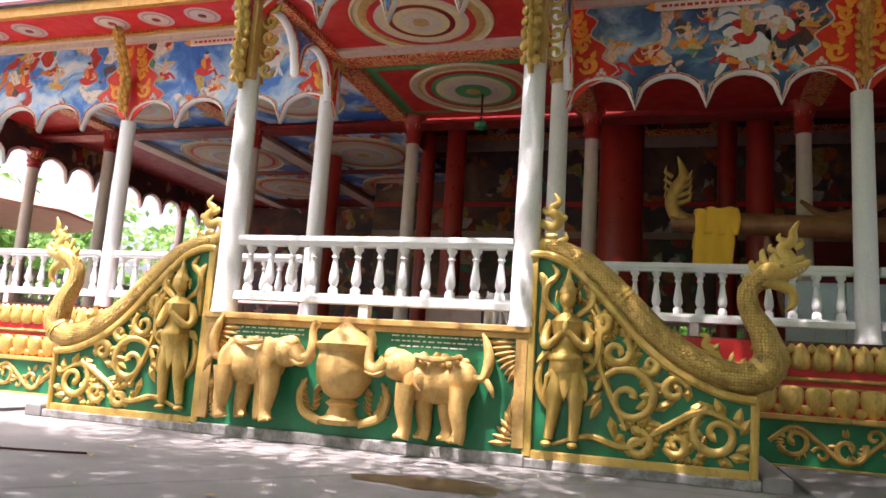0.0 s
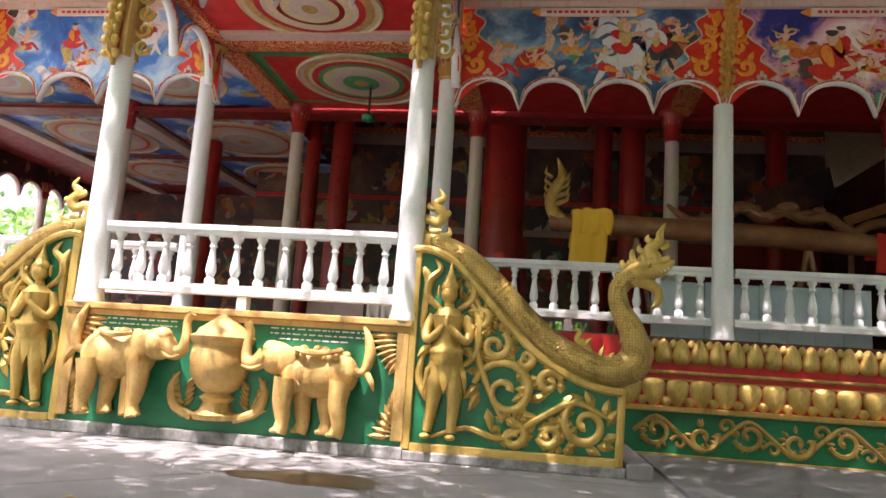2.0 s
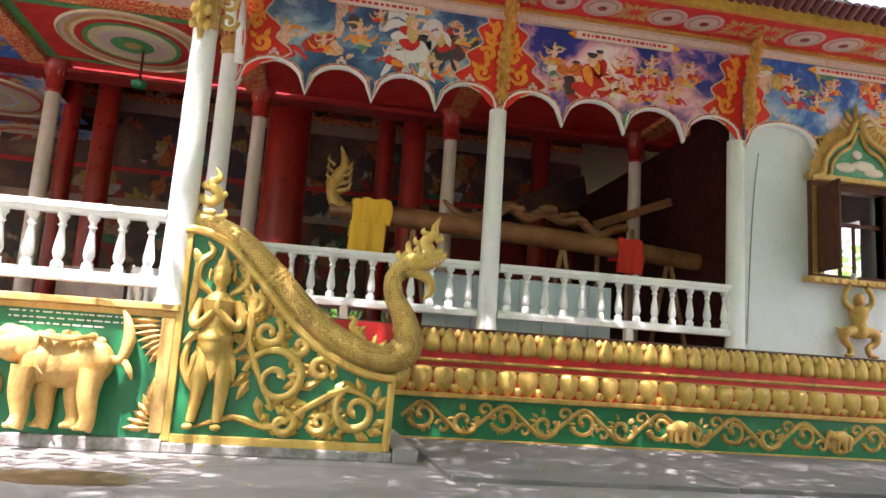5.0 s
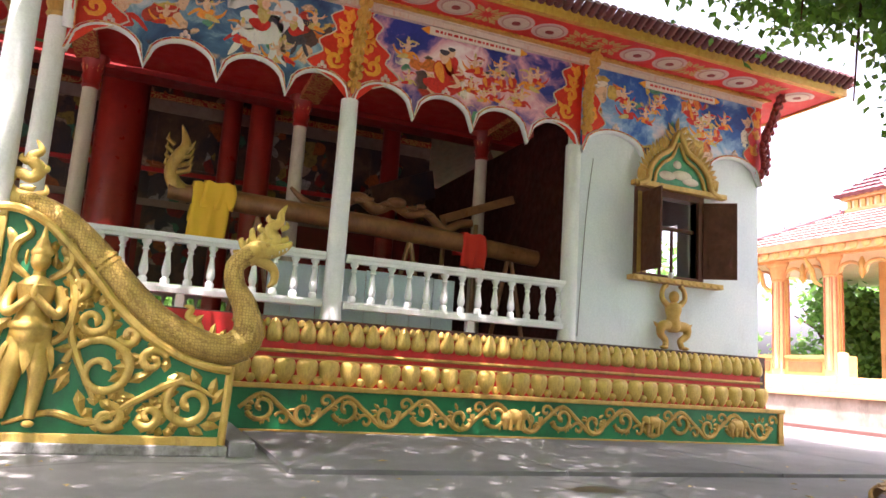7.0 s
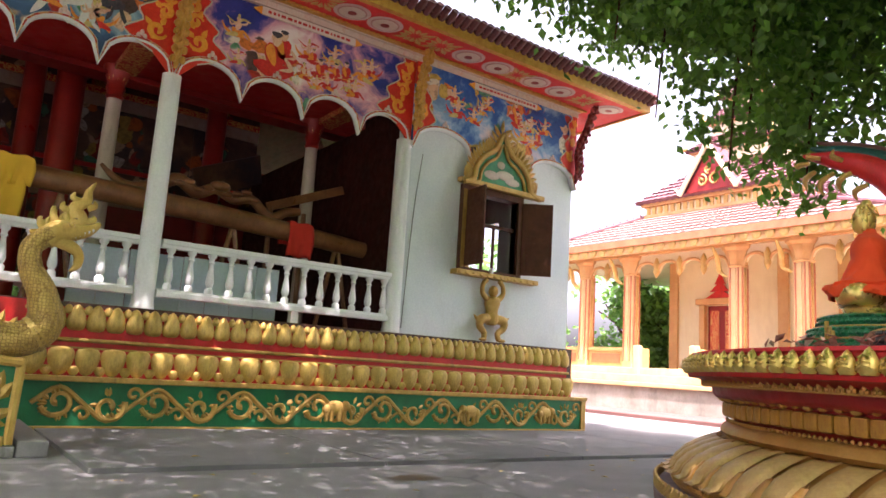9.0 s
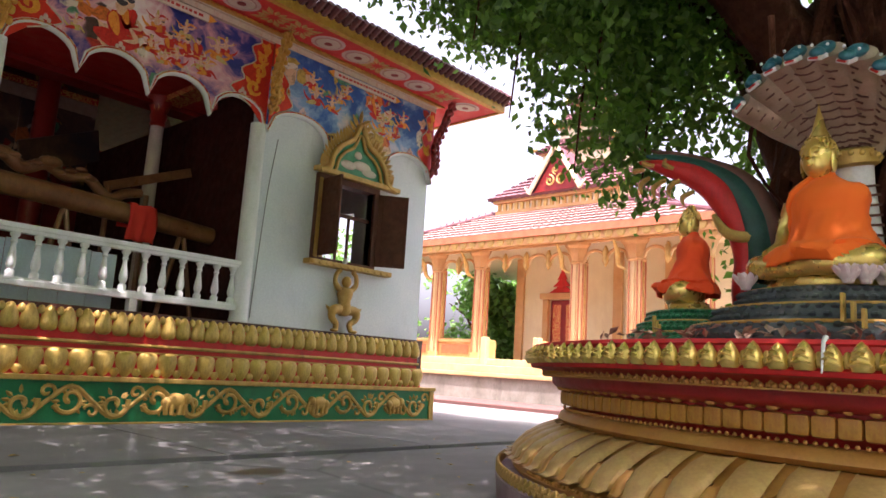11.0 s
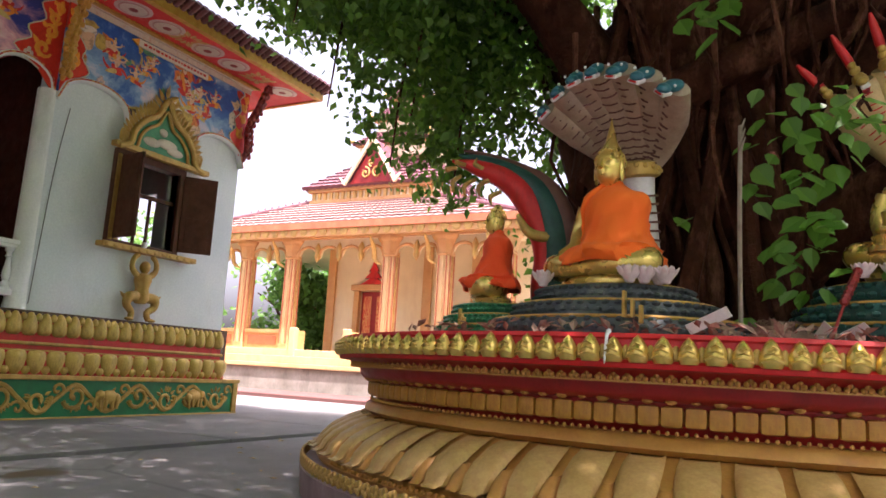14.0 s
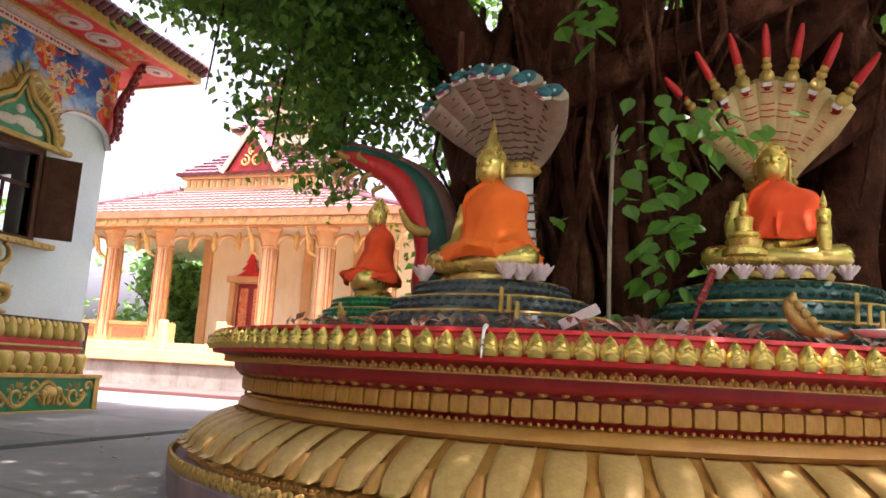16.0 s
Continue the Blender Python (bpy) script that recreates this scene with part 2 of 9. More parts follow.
def tube(bm, pts, radii, segs=8, flat=1.0, up=None):
    """A tapering tube along points; flat scales its thickness across `up`."""
    pts = [Vector(p) for p in pts]
    if not isinstance(radii, (list, tuple)):
        radii = [radii] * len(pts)
    rings = []
    ref = Vector(up) if up else Vector((0.13, 0.31, 0.94))
    for i, (p, r) in enumerate(zip(pts, radii)):
        d = (pts[min(i + 1, len(pts) - 1)] - pts[max(i - 1, 0)]).normalized()
        s = d.cross(ref)
        if s.length < 1e-3:
            s = d.cross(Vector((1, 0, 0)))
        s.normalize()
        u = s.cross(d).normalized()
        if up is None:
            ref = u
        rings.append([bm.verts.new(p + s * (math.cos(2 * math.pi * k / segs) * r) + u * (math.sin(2 * math.pi * k / segs) * r * flat)) for k in range(segs)])
    for lo, hi in zip(rings, rings[1:]):
        for i in range(segs):
            j = (i + 1) % segs
            bm.faces.new((lo[i], lo[j], hi[j], hi[i]))
    bm.faces.new(rings[0][::-1])
    bm.faces.new(rings[-1])
    return bm


def smooth_path(pts, n=6):
    """Catmull-Rom through points."""
    pts = [Vector(p) for p in pts]
    out = []
    for i in range(len(pts) - 1):
        a, b, c, d = pts[max(i - 1, 0)], pts[i], pts[i + 1], pts[min(i + 2, len(pts) - 1)]
        for k in range(n):
            t = k / n
            out.append(0.5 * ((2 * b) + (c - a) * t + (2 * a - 5 * b + 4 * c - d) * t * t + (3 * b - a - 3 * c + d) * t ** 3))
    return out + [pts[-1]]


def spread(values, n):
    """Radii at the points of a path: values at even steps along it."""
    out = []
    for i in range(n):
        f = i / (n - 1) * (len(values) - 1)
        k = min(int(f), len(values) - 2)
        out.append(values[k] + (values[k + 1] - values[k]) * (f - k))
    return out


def prism(bm, outline, y0, y1, m=None):
    """A flat outline in x and z, from y0 (front) to y1."""
    a = [bm.verts.new((x, y0, z)) for x, z in outline]
    b = [bm.verts.new((x, y1, z)) for x, z in outline]
    fa, fb = bm.faces.new(a), bm.faces.new(b[::-1])
    n = len(outline)
    for i in range(n):
        j = (i + 1) % n
        bm.faces.new((a[j], a[i], b[i], b[j]))
    bmesh.ops.triangulate(bm, faces=[fa, fb])
    if m is not None:
        bmesh.ops.transform(bm, matrix=m, verts=a + b)
    return bm


def ball(bm, c, r, segs=12, rings=8, m=None):
    """An ellipsoid at c with half axes r."""
    mm = Matrix.Translation(c) @ (m if m is not None else Matrix()) @ Matrix.Diagonal((*r, 1)) if not isinstance(r, (int, float)) else Matrix.Translation(c) @ Matrix.Scale(r, 4)
    bmesh.ops.create_uvsphere(bm, u_segments=segs, v_segments=rings, radius=1.0, matrix=mm)
    return bm


def spiral(cx, cz, r0, turns, start, y, hand=1, n=26, end=0.12):
    """A scroll in a plane that faces -y, from its outer end inwards."""
    out = []
    for i in range(n):
        f = i / (n - 1)
        r = r0 * (1 - f * (1 - end))
        a = radians(start) + hand * f * turns * 2 * math.pi
        out.append((cx + r * math.cos(a), y, cz + r * math.sin(a)))
    return out


def leaf_shape(bm, p, q, w, y, thick=0.03):
    """A pointed raised leaf from p to q in a plane that faces -y."""
    p, q = Vector((p[0], 0, p[1])), Vector((q[0], 0, q[1]))
    d = q - p
    s = Vector((-d.z, 0, d.x)).normalized() * w
    ring = [p, p + d * 0.35 + s, p + d * 0.7 + s * 0.75, q, p + d * 0.7 - s * 0.55, p + d * 0.35 - s * 0.9]
    base = [bm.verts.new((v.x, y, v.z)) for v in ring]
    top = bm.verts.new(((p + d * 0.45).x, y - thick, (p + d * 0.45).z))
    for i in range(6):
        bm.faces.new((base[(i + 1) % 6], base[i], top))

# ---- the setting ----
YF, YL, YG = 11.06, 8.30, 10.65          # hall front, landing front, foot of the plinth
FLOOR, RAIL, CUSP, FRIEZE_Z, CEIL = 1.70, 2.75, 5.17, 7.0, 6.25
COLS = (-14.25, -9.92, -5.73, -1.63, 2.65, 6.90)
X_END, X_WEST, Y_BACK = 11.32, -15.6, 23.0

bm = bmesh.new()
n = 60
rad = [0, 3, 6, 9, 12, 16, 22, 30, 45, 80, 160, 400, 1500]
rings = [[bm.verts.new((r * math.cos(2 * math.pi * i / n), r * math.sin(2 * math.pi * i / n), 0)) for i in range(n)] for r in rad[1:]]
c0 = bm.verts.new((0, 0, 0))
for i in range(n):
    j = (i + 1) % n
    bm.faces.new((c0, rings[0][i], rings[0][j]))
    for lo, hi in zip(rings, rings[1:]):
        bm.faces.new((lo[i], hi[i], hi[j], lo[j]))
tagged(part("ground", bm, CONCRETE), "grey worn concrete yard with stains and cracks", "ground", kind="structure")

# raised apron along the hall, in slabs
apron = thing("pavement", "raised concrete apron of long slabs round the hall", "pavement", kind="structure")
x = 1.45
for w in (3.1, 3.2, 3.0, 3.4):
    part("slab", box(bmesh.new(), x, x + w - 0.02, 7.15, 10.7, -0.02, 0.05, 0.008), CONCRETE_DARK, apron)
    x += w
for y0, y1 in ((7.15, 10.7), (10.72, 14.0), (14.02, 17.5)):
    part("slab", box(bmesh.new(), 11.7, 13.9, y0 + 0.02 if y0 < 8 else y0, y1, -0.02, 0.046, 0.008), CONCRETE_DARK, apron)
for xx in (-15.0, -12.0):
    part("slab", box(bmesh.new(), xx, xx + 2.98, 7.6, 10.7, -0.02, 0.05, 0.008), CONCRETE_DARK, apron)

# platform of the hall
core = thing("floor", "tiled concrete floor of the open hall on its platform", "floor", kind="structure")
# floor colour darkened to cut bounce light and keep the hall in shade
HALL_FLOOR = paint("dark_red_floor_tile", (0.07, 0.03, 0.022), (0.11, 0.05, 0.036), 0.3, 0.0, 1.5, 30.0, 0.2)
part("slab", box(bmesh.new(), X_WEST, X_END + 0.1, YF - 0.1, Y_BACK, 0.0, FLOOR), HALL_FLOOR, core)
part("landing_slab", box(bmesh.new(), -5.9, -1.45, YL + 0.12, YF - 0.09, 0.0, FLOOR - 0.13), CONCRETE_DARK, core)


# ---- plinth with lotus mouldings ----
def petal_mesh(bm, w, h, d):
    """A hanging swollen lotus petal: round at the top, its tip below; its back at y = 0."""
    prof = ((-0.06, 0.86, 0.25), (0.0, 0.95, 0.62), (0.12, 1.0, 0.86), (0.4, 1.0, 1.0), (0.68, 0.86, 0.92), (0.88, 0.56, 0.66), (1.0, 0.14, 0.4))
    rows = []
    for f, ww, dd in prof:
        rows.append([bm.verts.new((math.sin(a) * w * 0.5 * ww, -math.cos(a) * d * dd, h * (0.5 - f))) for a in [radians(q) for q in (-90, -52, -18, 18, 52, 90)]])
    for lo, hi in zip(rows, rows[1:]):
        for i in range(5):
            bm.faces.new((lo[i], lo[i + 1], hi[i + 1], hi[i]))
    bm.faces.new(rows[0][::-1])
    return bm


def drop_mesh(bm, w, h, d, narrow_top):
    """A swollen drop-shaped petal; narrow above or below; its back at y = 0."""
    prof = ((0.0, 0.45, 0.3), (0.05, 0.80, 0.62), (0.16, 0.98, 0.9), (0.36, 1.02, 1.0), (0.60, 0.88, 0.9), (0.80, 0.64, 0.72), (0.94, 0.38, 0.5), (1.0, 0.12, 0.3))
    rows = []
    for f, ww, dd in prof:
        z = h * (f - 0.5) if narrow_top else h * (0.5 - f)
        rows.append([bm.verts.new((math.sin(a) * w * 0.5 * ww, -math.cos(a) * d * dd * (1.12 if abs(a) < 0.1 else 1), z)) for a in [radians(q) for q in (-90, -58, -26, 0, 26, 58, 90)]])
    for lo, hi in zip(rows, rows[1:]):
        for i in range(6):
            quad = (lo[i], lo[i + 1], hi[i + 1], hi[i])
            bm.faces.new(quad[::-1] if not narrow_top else quad)
    bm.faces.new(rows[0])
    bmesh.ops.recalc_face_normals(bm, faces=bm.faces[:])
    return bm


def relief_scrolls(bm, x0, x1, zc, amp, y, rad_):
    """A wavy stem with curls and leaves."""
    step = 0.62
    k = 0
    x = x0
    stem = []
    while x <= x1 + 0.01:
        stem.append((x, y, zc + amp * 0.8 * math.sin(k * math.pi / 2)))
        x += step / 2
        k += 1
    tube(bm, smooth_path(stem, 4), rad_, 6, 0.8)
    x, s = x0 + step * 0.5, 1
    while x < x1 - 0.1:
        tube(bm, spiral(x, zc + s * amp * 0.12, amp * 0.8, 1.15, 200 if s > 0 else 20, y - 0.006, s, 18), spread([rad_ * 1.1, rad_, rad_ * 0.8, rad_ * 1.3], 18), 6, 0.8)
        tube(bm, spiral(x + step * 0.5, zc - s * amp * 0.5, amp * 0.42, 1.0, 160 if s > 0 else 340, y, -s, 14), rad_ * 0.75, 6, 0.8)
        for q in range(10):
            a = random.uniform(0, 6.28)
            leaf_shape(bm, (x + 0.1 * math.cos(a), zc + 0.08 * math.sin(a)), (x + 0.27 * math.cos(a), zc + amp * 0.95 * math.sin(a)), 0.045, y + 0.012, 0.045)
        x += step
        s = -s
    return bm


def elephant_relief(bm, x, z, s, y, d=0.1, hand=1):
    """A small walking elephant in low relief."""
    for cx, cz, rx, rz in ((0, 0.12, 0.5, 0.34), (0.52, 0.22, 0.24, 0.24), (-0.42, 0.05, 0.22, 0.26), (0.46, 0.12, 0.12, 0.2)):
        ball(bm, (x + hand * cx * s, y, z + cz * s), (rx * s, d, rz * s), 12, 8)
    for lx in (-0.45, -0.18, 0.2, 0.42):
        tube(bm, [(x + hand * lx * s, y - d * 0.4, z), (x + hand * (lx + 0.02) * s, y - d * 0.35, z - 0.45 * s)], [0.12 * s, 0.1 * s], 8)
    tube(bm, smooth_path([(x + hand * 0.68 * s, y - d * 0.3, z + 0.15 * s), (x + hand * 0.82 * s, y - d * 0.3, z - 0.1 * s), (x + hand * 0.86 * s, y - d * 0.3, z - 0.34 * s)], 4), spread([0.09 * s, 0.05 * s], 9), 7)
    return bm


def plinth_run(name, m, length, label, animals=()):
    """A run of plinth along local x from 0, its foot in local y = 0, facing -y."""
    run = thing(name, label, "plinth", kind="structure")
    run.matrix_basis = m
    part("green_band", box(bmesh.new(), 0, length, 0.03, 0.5, 0.0, 0.69), GREEN, run)
    bm = bmesh.new()
    box(bm, -0.01, length + 0.02, -0.01, 0.06, 0.0, 0.075, 0.012)
    box(bm, -0.01, length + 0.03, -0.03, 0.08, 0.645, 0.72, 0.015)
    box(bm, -0.01, 0.09, -0.005, 0.05, 0.08, 0.64, 0.01)
    box(bm, length - 0.12, length + 0.01, -0.005, 0.05, 0.08, 0.64, 0.01)
    part("gold_border", bm, GOLD_OLD, run)
    bm = relief_scrolls(bmesh.new(), 0.25, length - 0.25, 0.36, 0.27, 0.03, 0.04)
    part("scroll_relief", bm, GOLD_OLD, run, smooth=True)
    for i, (ax, s) in enumerate(animals):
        part("elephant_relief", elephant_relief(bmesh.new(), ax, 0.34, s, 0.02, 0.075, -1 if i % 2 else 1), GOLD_OLD, run, smooth=True)
    bm = bmesh.new()
    box(bm, 0, length - 0.34, 0.10, 0.5, 0.70, 1.10)
    box(bm, 0, length - 0.42, 0.16, 0.5, 1.10, 1.62)
    part("red_core", bm, RED, run)
    bm = bmesh.new()
    tube(bm, [(-0.01, 0.155, 1.19), (length - 0.38, 0.155, 1.19)], 0.03, 8)
    box(bm, -0.01, length - 0.34, 0.08, 0.45, 1.075, 1.10)
    part("gold_moulding", bm, GOLD_OLD, run, smooth=True)
    for w, h, z, y, d, cut, up in ((0.322, 0.375, 0.905, 0.105, 0.085, 0.33, False), (0.248, 0.355, 1.488, 0.165, 0.095, 0.42, True)):
        k = int((length - cut) / w)
        w2 = (length - cut) / k
        first = part("petal", drop_mesh(bmesh.new(), w2 * 1.0, h, d, up), GOLD, run, smooth=True)
        for i in range(k):
            mm = pose(0.04 + w2 * (i + 0.5), y, z)
            if i == 0:
                first.matrix_basis = mm
            else:
                again(first, run, mm @ Matrix.Scale(1 + 0.02 * math.sin(i * 2.3), 4))
        tip = part("petal_tip", drop_mesh(bmesh.new(), w2 * 0.5, h * 0.36, d * 0.5, up), GOLD, run, smooth=True)
        for i in range(k):
            mm = pose(0.04 + w2 * i + 0.012, y, z + h * (0.3 if up else -0.33))
            if i == 0:
                tip.matrix_basis = mm
            else:
                again(tip, run, mm)
    return run


plinth_run("plinth_south", pose(1.12, YG, 0), 11.55 - 1.12, "gold lotus petal mouldings over a green relief band and red courses", ((4.6, 0.36), (7.4, 0.34), (9.3, 0.34)))
plinth_run("plinth_east", pose(11.552, YG + 0.4, 0, 0, 0, 90) , 9.0, "end of the platform with gold petals and green relief band")
plinth_run("plinth_south_west", pose(-14.6, YG, 0), 6.0, "gold lotus petal mouldings over a green relief band and red courses")

# red wall of the platform behind the stairs
bm = bmesh.new()
box(bm, -1.45, 1.42, YG + 0.12, YF - 0.1, 0.0, FLOOR - 0.03)
box(bm, -8.6, -5.9, YG + 0.12, YF - 0.1, 0.0, FLOOR - 0.03)
tagged(part("wall_stair_back", bm, RED), "red painted platform wall beside the stairs", "wall", kind="structure")


# ---- columns ----
def column(name, x, y, z0, z1, r0, r1, material, label, group, cap=None, ring=True):
    col = thing(name, label, "column", group)
    h = z1 - z0
    bm = lathe(bmesh.new(), [(r0 * 1.08, 0), (r0 * 1.08, 0.05), (r0 * 1.02, 0.08), (r0, 0.2), (r1 + (r0 - r1) * 0.4, h * 0.6), (r1, h)], 24, pose(x, y, z0))
    part("shaft", bm, material, col, smooth=True)
    if cap:
        ch, cr = cap
        prof = [(r1, 0), (r1 * 1.25, 0.05), (r1 * 1.05, 0.1), (r1 * 1.35, ch * 0.35), (r1 * 1.15, ch * 0.45), (cr, ch * 0.85), (cr * 1.08, ch * 0.9), (cr * 1.08, ch)]
        capital = part("capital", lathe(bmesh.new(), prof, 16, pose(x, y, z1)), RED_COLUMN if material is CREAM else GOLD_OLD, col, "red lotus capital" if material is CREAM else "gold lotus capital", smooth=True)
        bm = bmesh.new()
        for i in range(12):
            a = i * math.pi / 6
            leafm = pose(x, y, z1 + ch * 0.62, 0, 0, math.degrees(a)) @ pose(0, -r1 * 1.2, 0, 20)
            petal_b = bmesh.new()
            petal_mesh(petal_b, r1 * 0.62, -ch * 0.55, 0.03)
            petal_b.transform(leafm)
            tmp = bpy.data.meshes.new("tmp")
            petal_b.to_mesh(tmp)
            petal_b.free()
            bm.from_mesh(tmp)
            bpy.data.meshes.remove(tmp)
        part("capital_petals", bm, BORDER if material is CREAM else RED_DARK, capital)
    return col


for x in COLS:
    column("facade_column", x, YF, FLOOR, CUSP + 0.1 if x not in (-5.73, -1.63) else 5.6, 0.155, 0.14, WHITE, "white round column on the front of the hall", "front columns", (0.6, 0.24) if x in (-5.73, -1.63) else None)
for x in (-5.58, -1.56):
    column("porch_column", x, YL + 0.1, FLOOR - 0.14, 5.0, 0.165, 0.135, WHITE, "white round porch column at the landing corner", "porch columns")
for x in (-13.0, -9.0, -5.15, -1.4, 2.4, 6.4):
    column("inner_column", x, 14.0, FLOOR, 5.62, 0.15, 0.13, CREAM, "cream inner hall column with a red and gold capital", "inner columns", (0.62, 0.24))
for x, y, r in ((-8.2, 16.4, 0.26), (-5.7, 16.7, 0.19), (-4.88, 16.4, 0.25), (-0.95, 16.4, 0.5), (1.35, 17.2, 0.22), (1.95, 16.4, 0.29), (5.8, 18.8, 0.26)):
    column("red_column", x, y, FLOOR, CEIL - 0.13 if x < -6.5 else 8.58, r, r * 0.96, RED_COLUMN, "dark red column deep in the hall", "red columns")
for x, y in ((-15.3, 14.0), (-15.3, 17.0), (-15.3, 20.0), (-15.3, 22.8), (-11.0, 22.8), (-6.5, 22.8), (-2.0, 22.8), (2.5, 22.8), (7.0, 22.8)):
    column("back_column", x, y, FLOOR, CUSP + 0.1, 0.15, 0.135, CREAM, "pale column on the far side of the hall", "far columns", (0.5, 0.22))


# ---- balustrades ----
def baluster_mesh(h):
    r = 0.055
    prof = [(r * 1.15, 0), (r * 1.15, 0.07), (r * 0.7, 0.10), (r * 0.95, 0.13), (r * 1.2, h * 0.28), (r * 1.1, h * 0.38), (r * 0.62, h * 0.66), (r * 0.58, h * 0.74),
            (r * 0.95, h * 0.77), (r * 0.65, h * 0.82), (r * 0.8, h * 0.88), (r * 1.2, h * 0.92), (r * 1.2, h)]
    return lathe(bmesh.new(), prof, 12)


BALUSTER = {}


def balustrade(m, length, label, group, height=1.05, low=0.19, posts=()):
    """A run along local x from 0; its foot at z = 0."""
    run = thing("balustrade", label, "balustrade", group)
    run.matrix_basis = m
    bm = bmesh.new()
    box(bm, 0, length, -0.10, 0.10, height - 0.075, height, 0.012)
    box(bm, 0, length, -0.075, 0.075, height - 0.125, height - 0.075)
    part("handrail", bm, WHITE, run)
    bm = bmesh.new()
    box(bm, 0, length, -0.09, 0.09, low, low + 0.09, 0.012)
    box(bm, 0, length, -0.06, 0.06, low + 0.09, low + 0.125)
    part("lower_rail", bm, WHITE, run)
    for p in posts:
        part("post", box(bmesh.new(), p - 0.06, p + 0.06, -0.07, 0.07, 0.0, low), WHITE, run)
    h = height - 0.12 - low - 0.12
    key = round(h, 2)
    k = max(2, round(length / 0.305))
    for i in range(k):
        mm = pose(length * (i + 0.5) / k, 0, low + 0.122)
        if key not in BALUSTER:
            BALUSTER[key] = part("baluster", baluster_mesh(h), WHITE, run, smooth=True)
            BALUSTER[key].matrix_basis = mm
        else:
            again(BALUSTER[key], run, mm)
    return run


balustrade(pose(COLS[3] + 0.16, YF, FLOOR), COLS[4] - COLS[3] - 0.32, "white turned balustrade between front columns", "front balustrades", posts=(1.9,))
balustrade(pose(COLS[4] + 0.16, YF, FLOOR), COLS[5] - COLS[4] - 0.2, "white turned balustrade between front columns", "front balustrades", posts=(2.2,))
balustrade(pose(COLS[1] + 0.16, YF, FLOOR), COLS[2] - COLS[1] - 0.32, "white turned balustrade between front columns", "front balustrades", posts=(1.9,))
balustrade(pose(COLS[0] + 0.16, YF, FLOOR), COLS[1] - COLS[0] - 0.32, "white turned balustrade between front columns", "front balustrades", posts=(1.9,))
balustrade(pose(-5.42, YL + 0.1, FLOOR - 0.13), 3.72, "white turned balustrade along the landing above the elephants", "landing balustrade", 1.03, 0.17, (1.86,))
balustrade(pose(-15.3, 22.8, FLOOR), 22.0, "white balustrade on the far side of the hall", "far balustrades", posts=(6.0, 12.0))
balustrade(pose(-15.3, 11.3, FLOOR, 0, 0, 90), 11.4, "white balustrade at the far end of the hall", "far balustrades", posts=(6.0,))

# ---- painted arched valances ----
PINK_TRIM = paint("pale_pink_trim", (0.72, 0.50, 0.48), (0.80, 0.62, 0.58), 0.5, 0.0, 8.0, 40.0, 0.2)


def scallop(x0, x1, k, cusp, rise, steps=12):
    """The lower line of a valance: k arches between x0 and x1."""
    out = []
    w = (x1 - x0) / k
    for i in range(k):
        for j in range(steps + (i == k - 1)):
            f = j / steps
            out.append((x0 + w * (i + f), cusp + rise * math.sqrt(max(0.0, 1 - (2 * f - 1) ** 2)) ** 0.9))
    return out


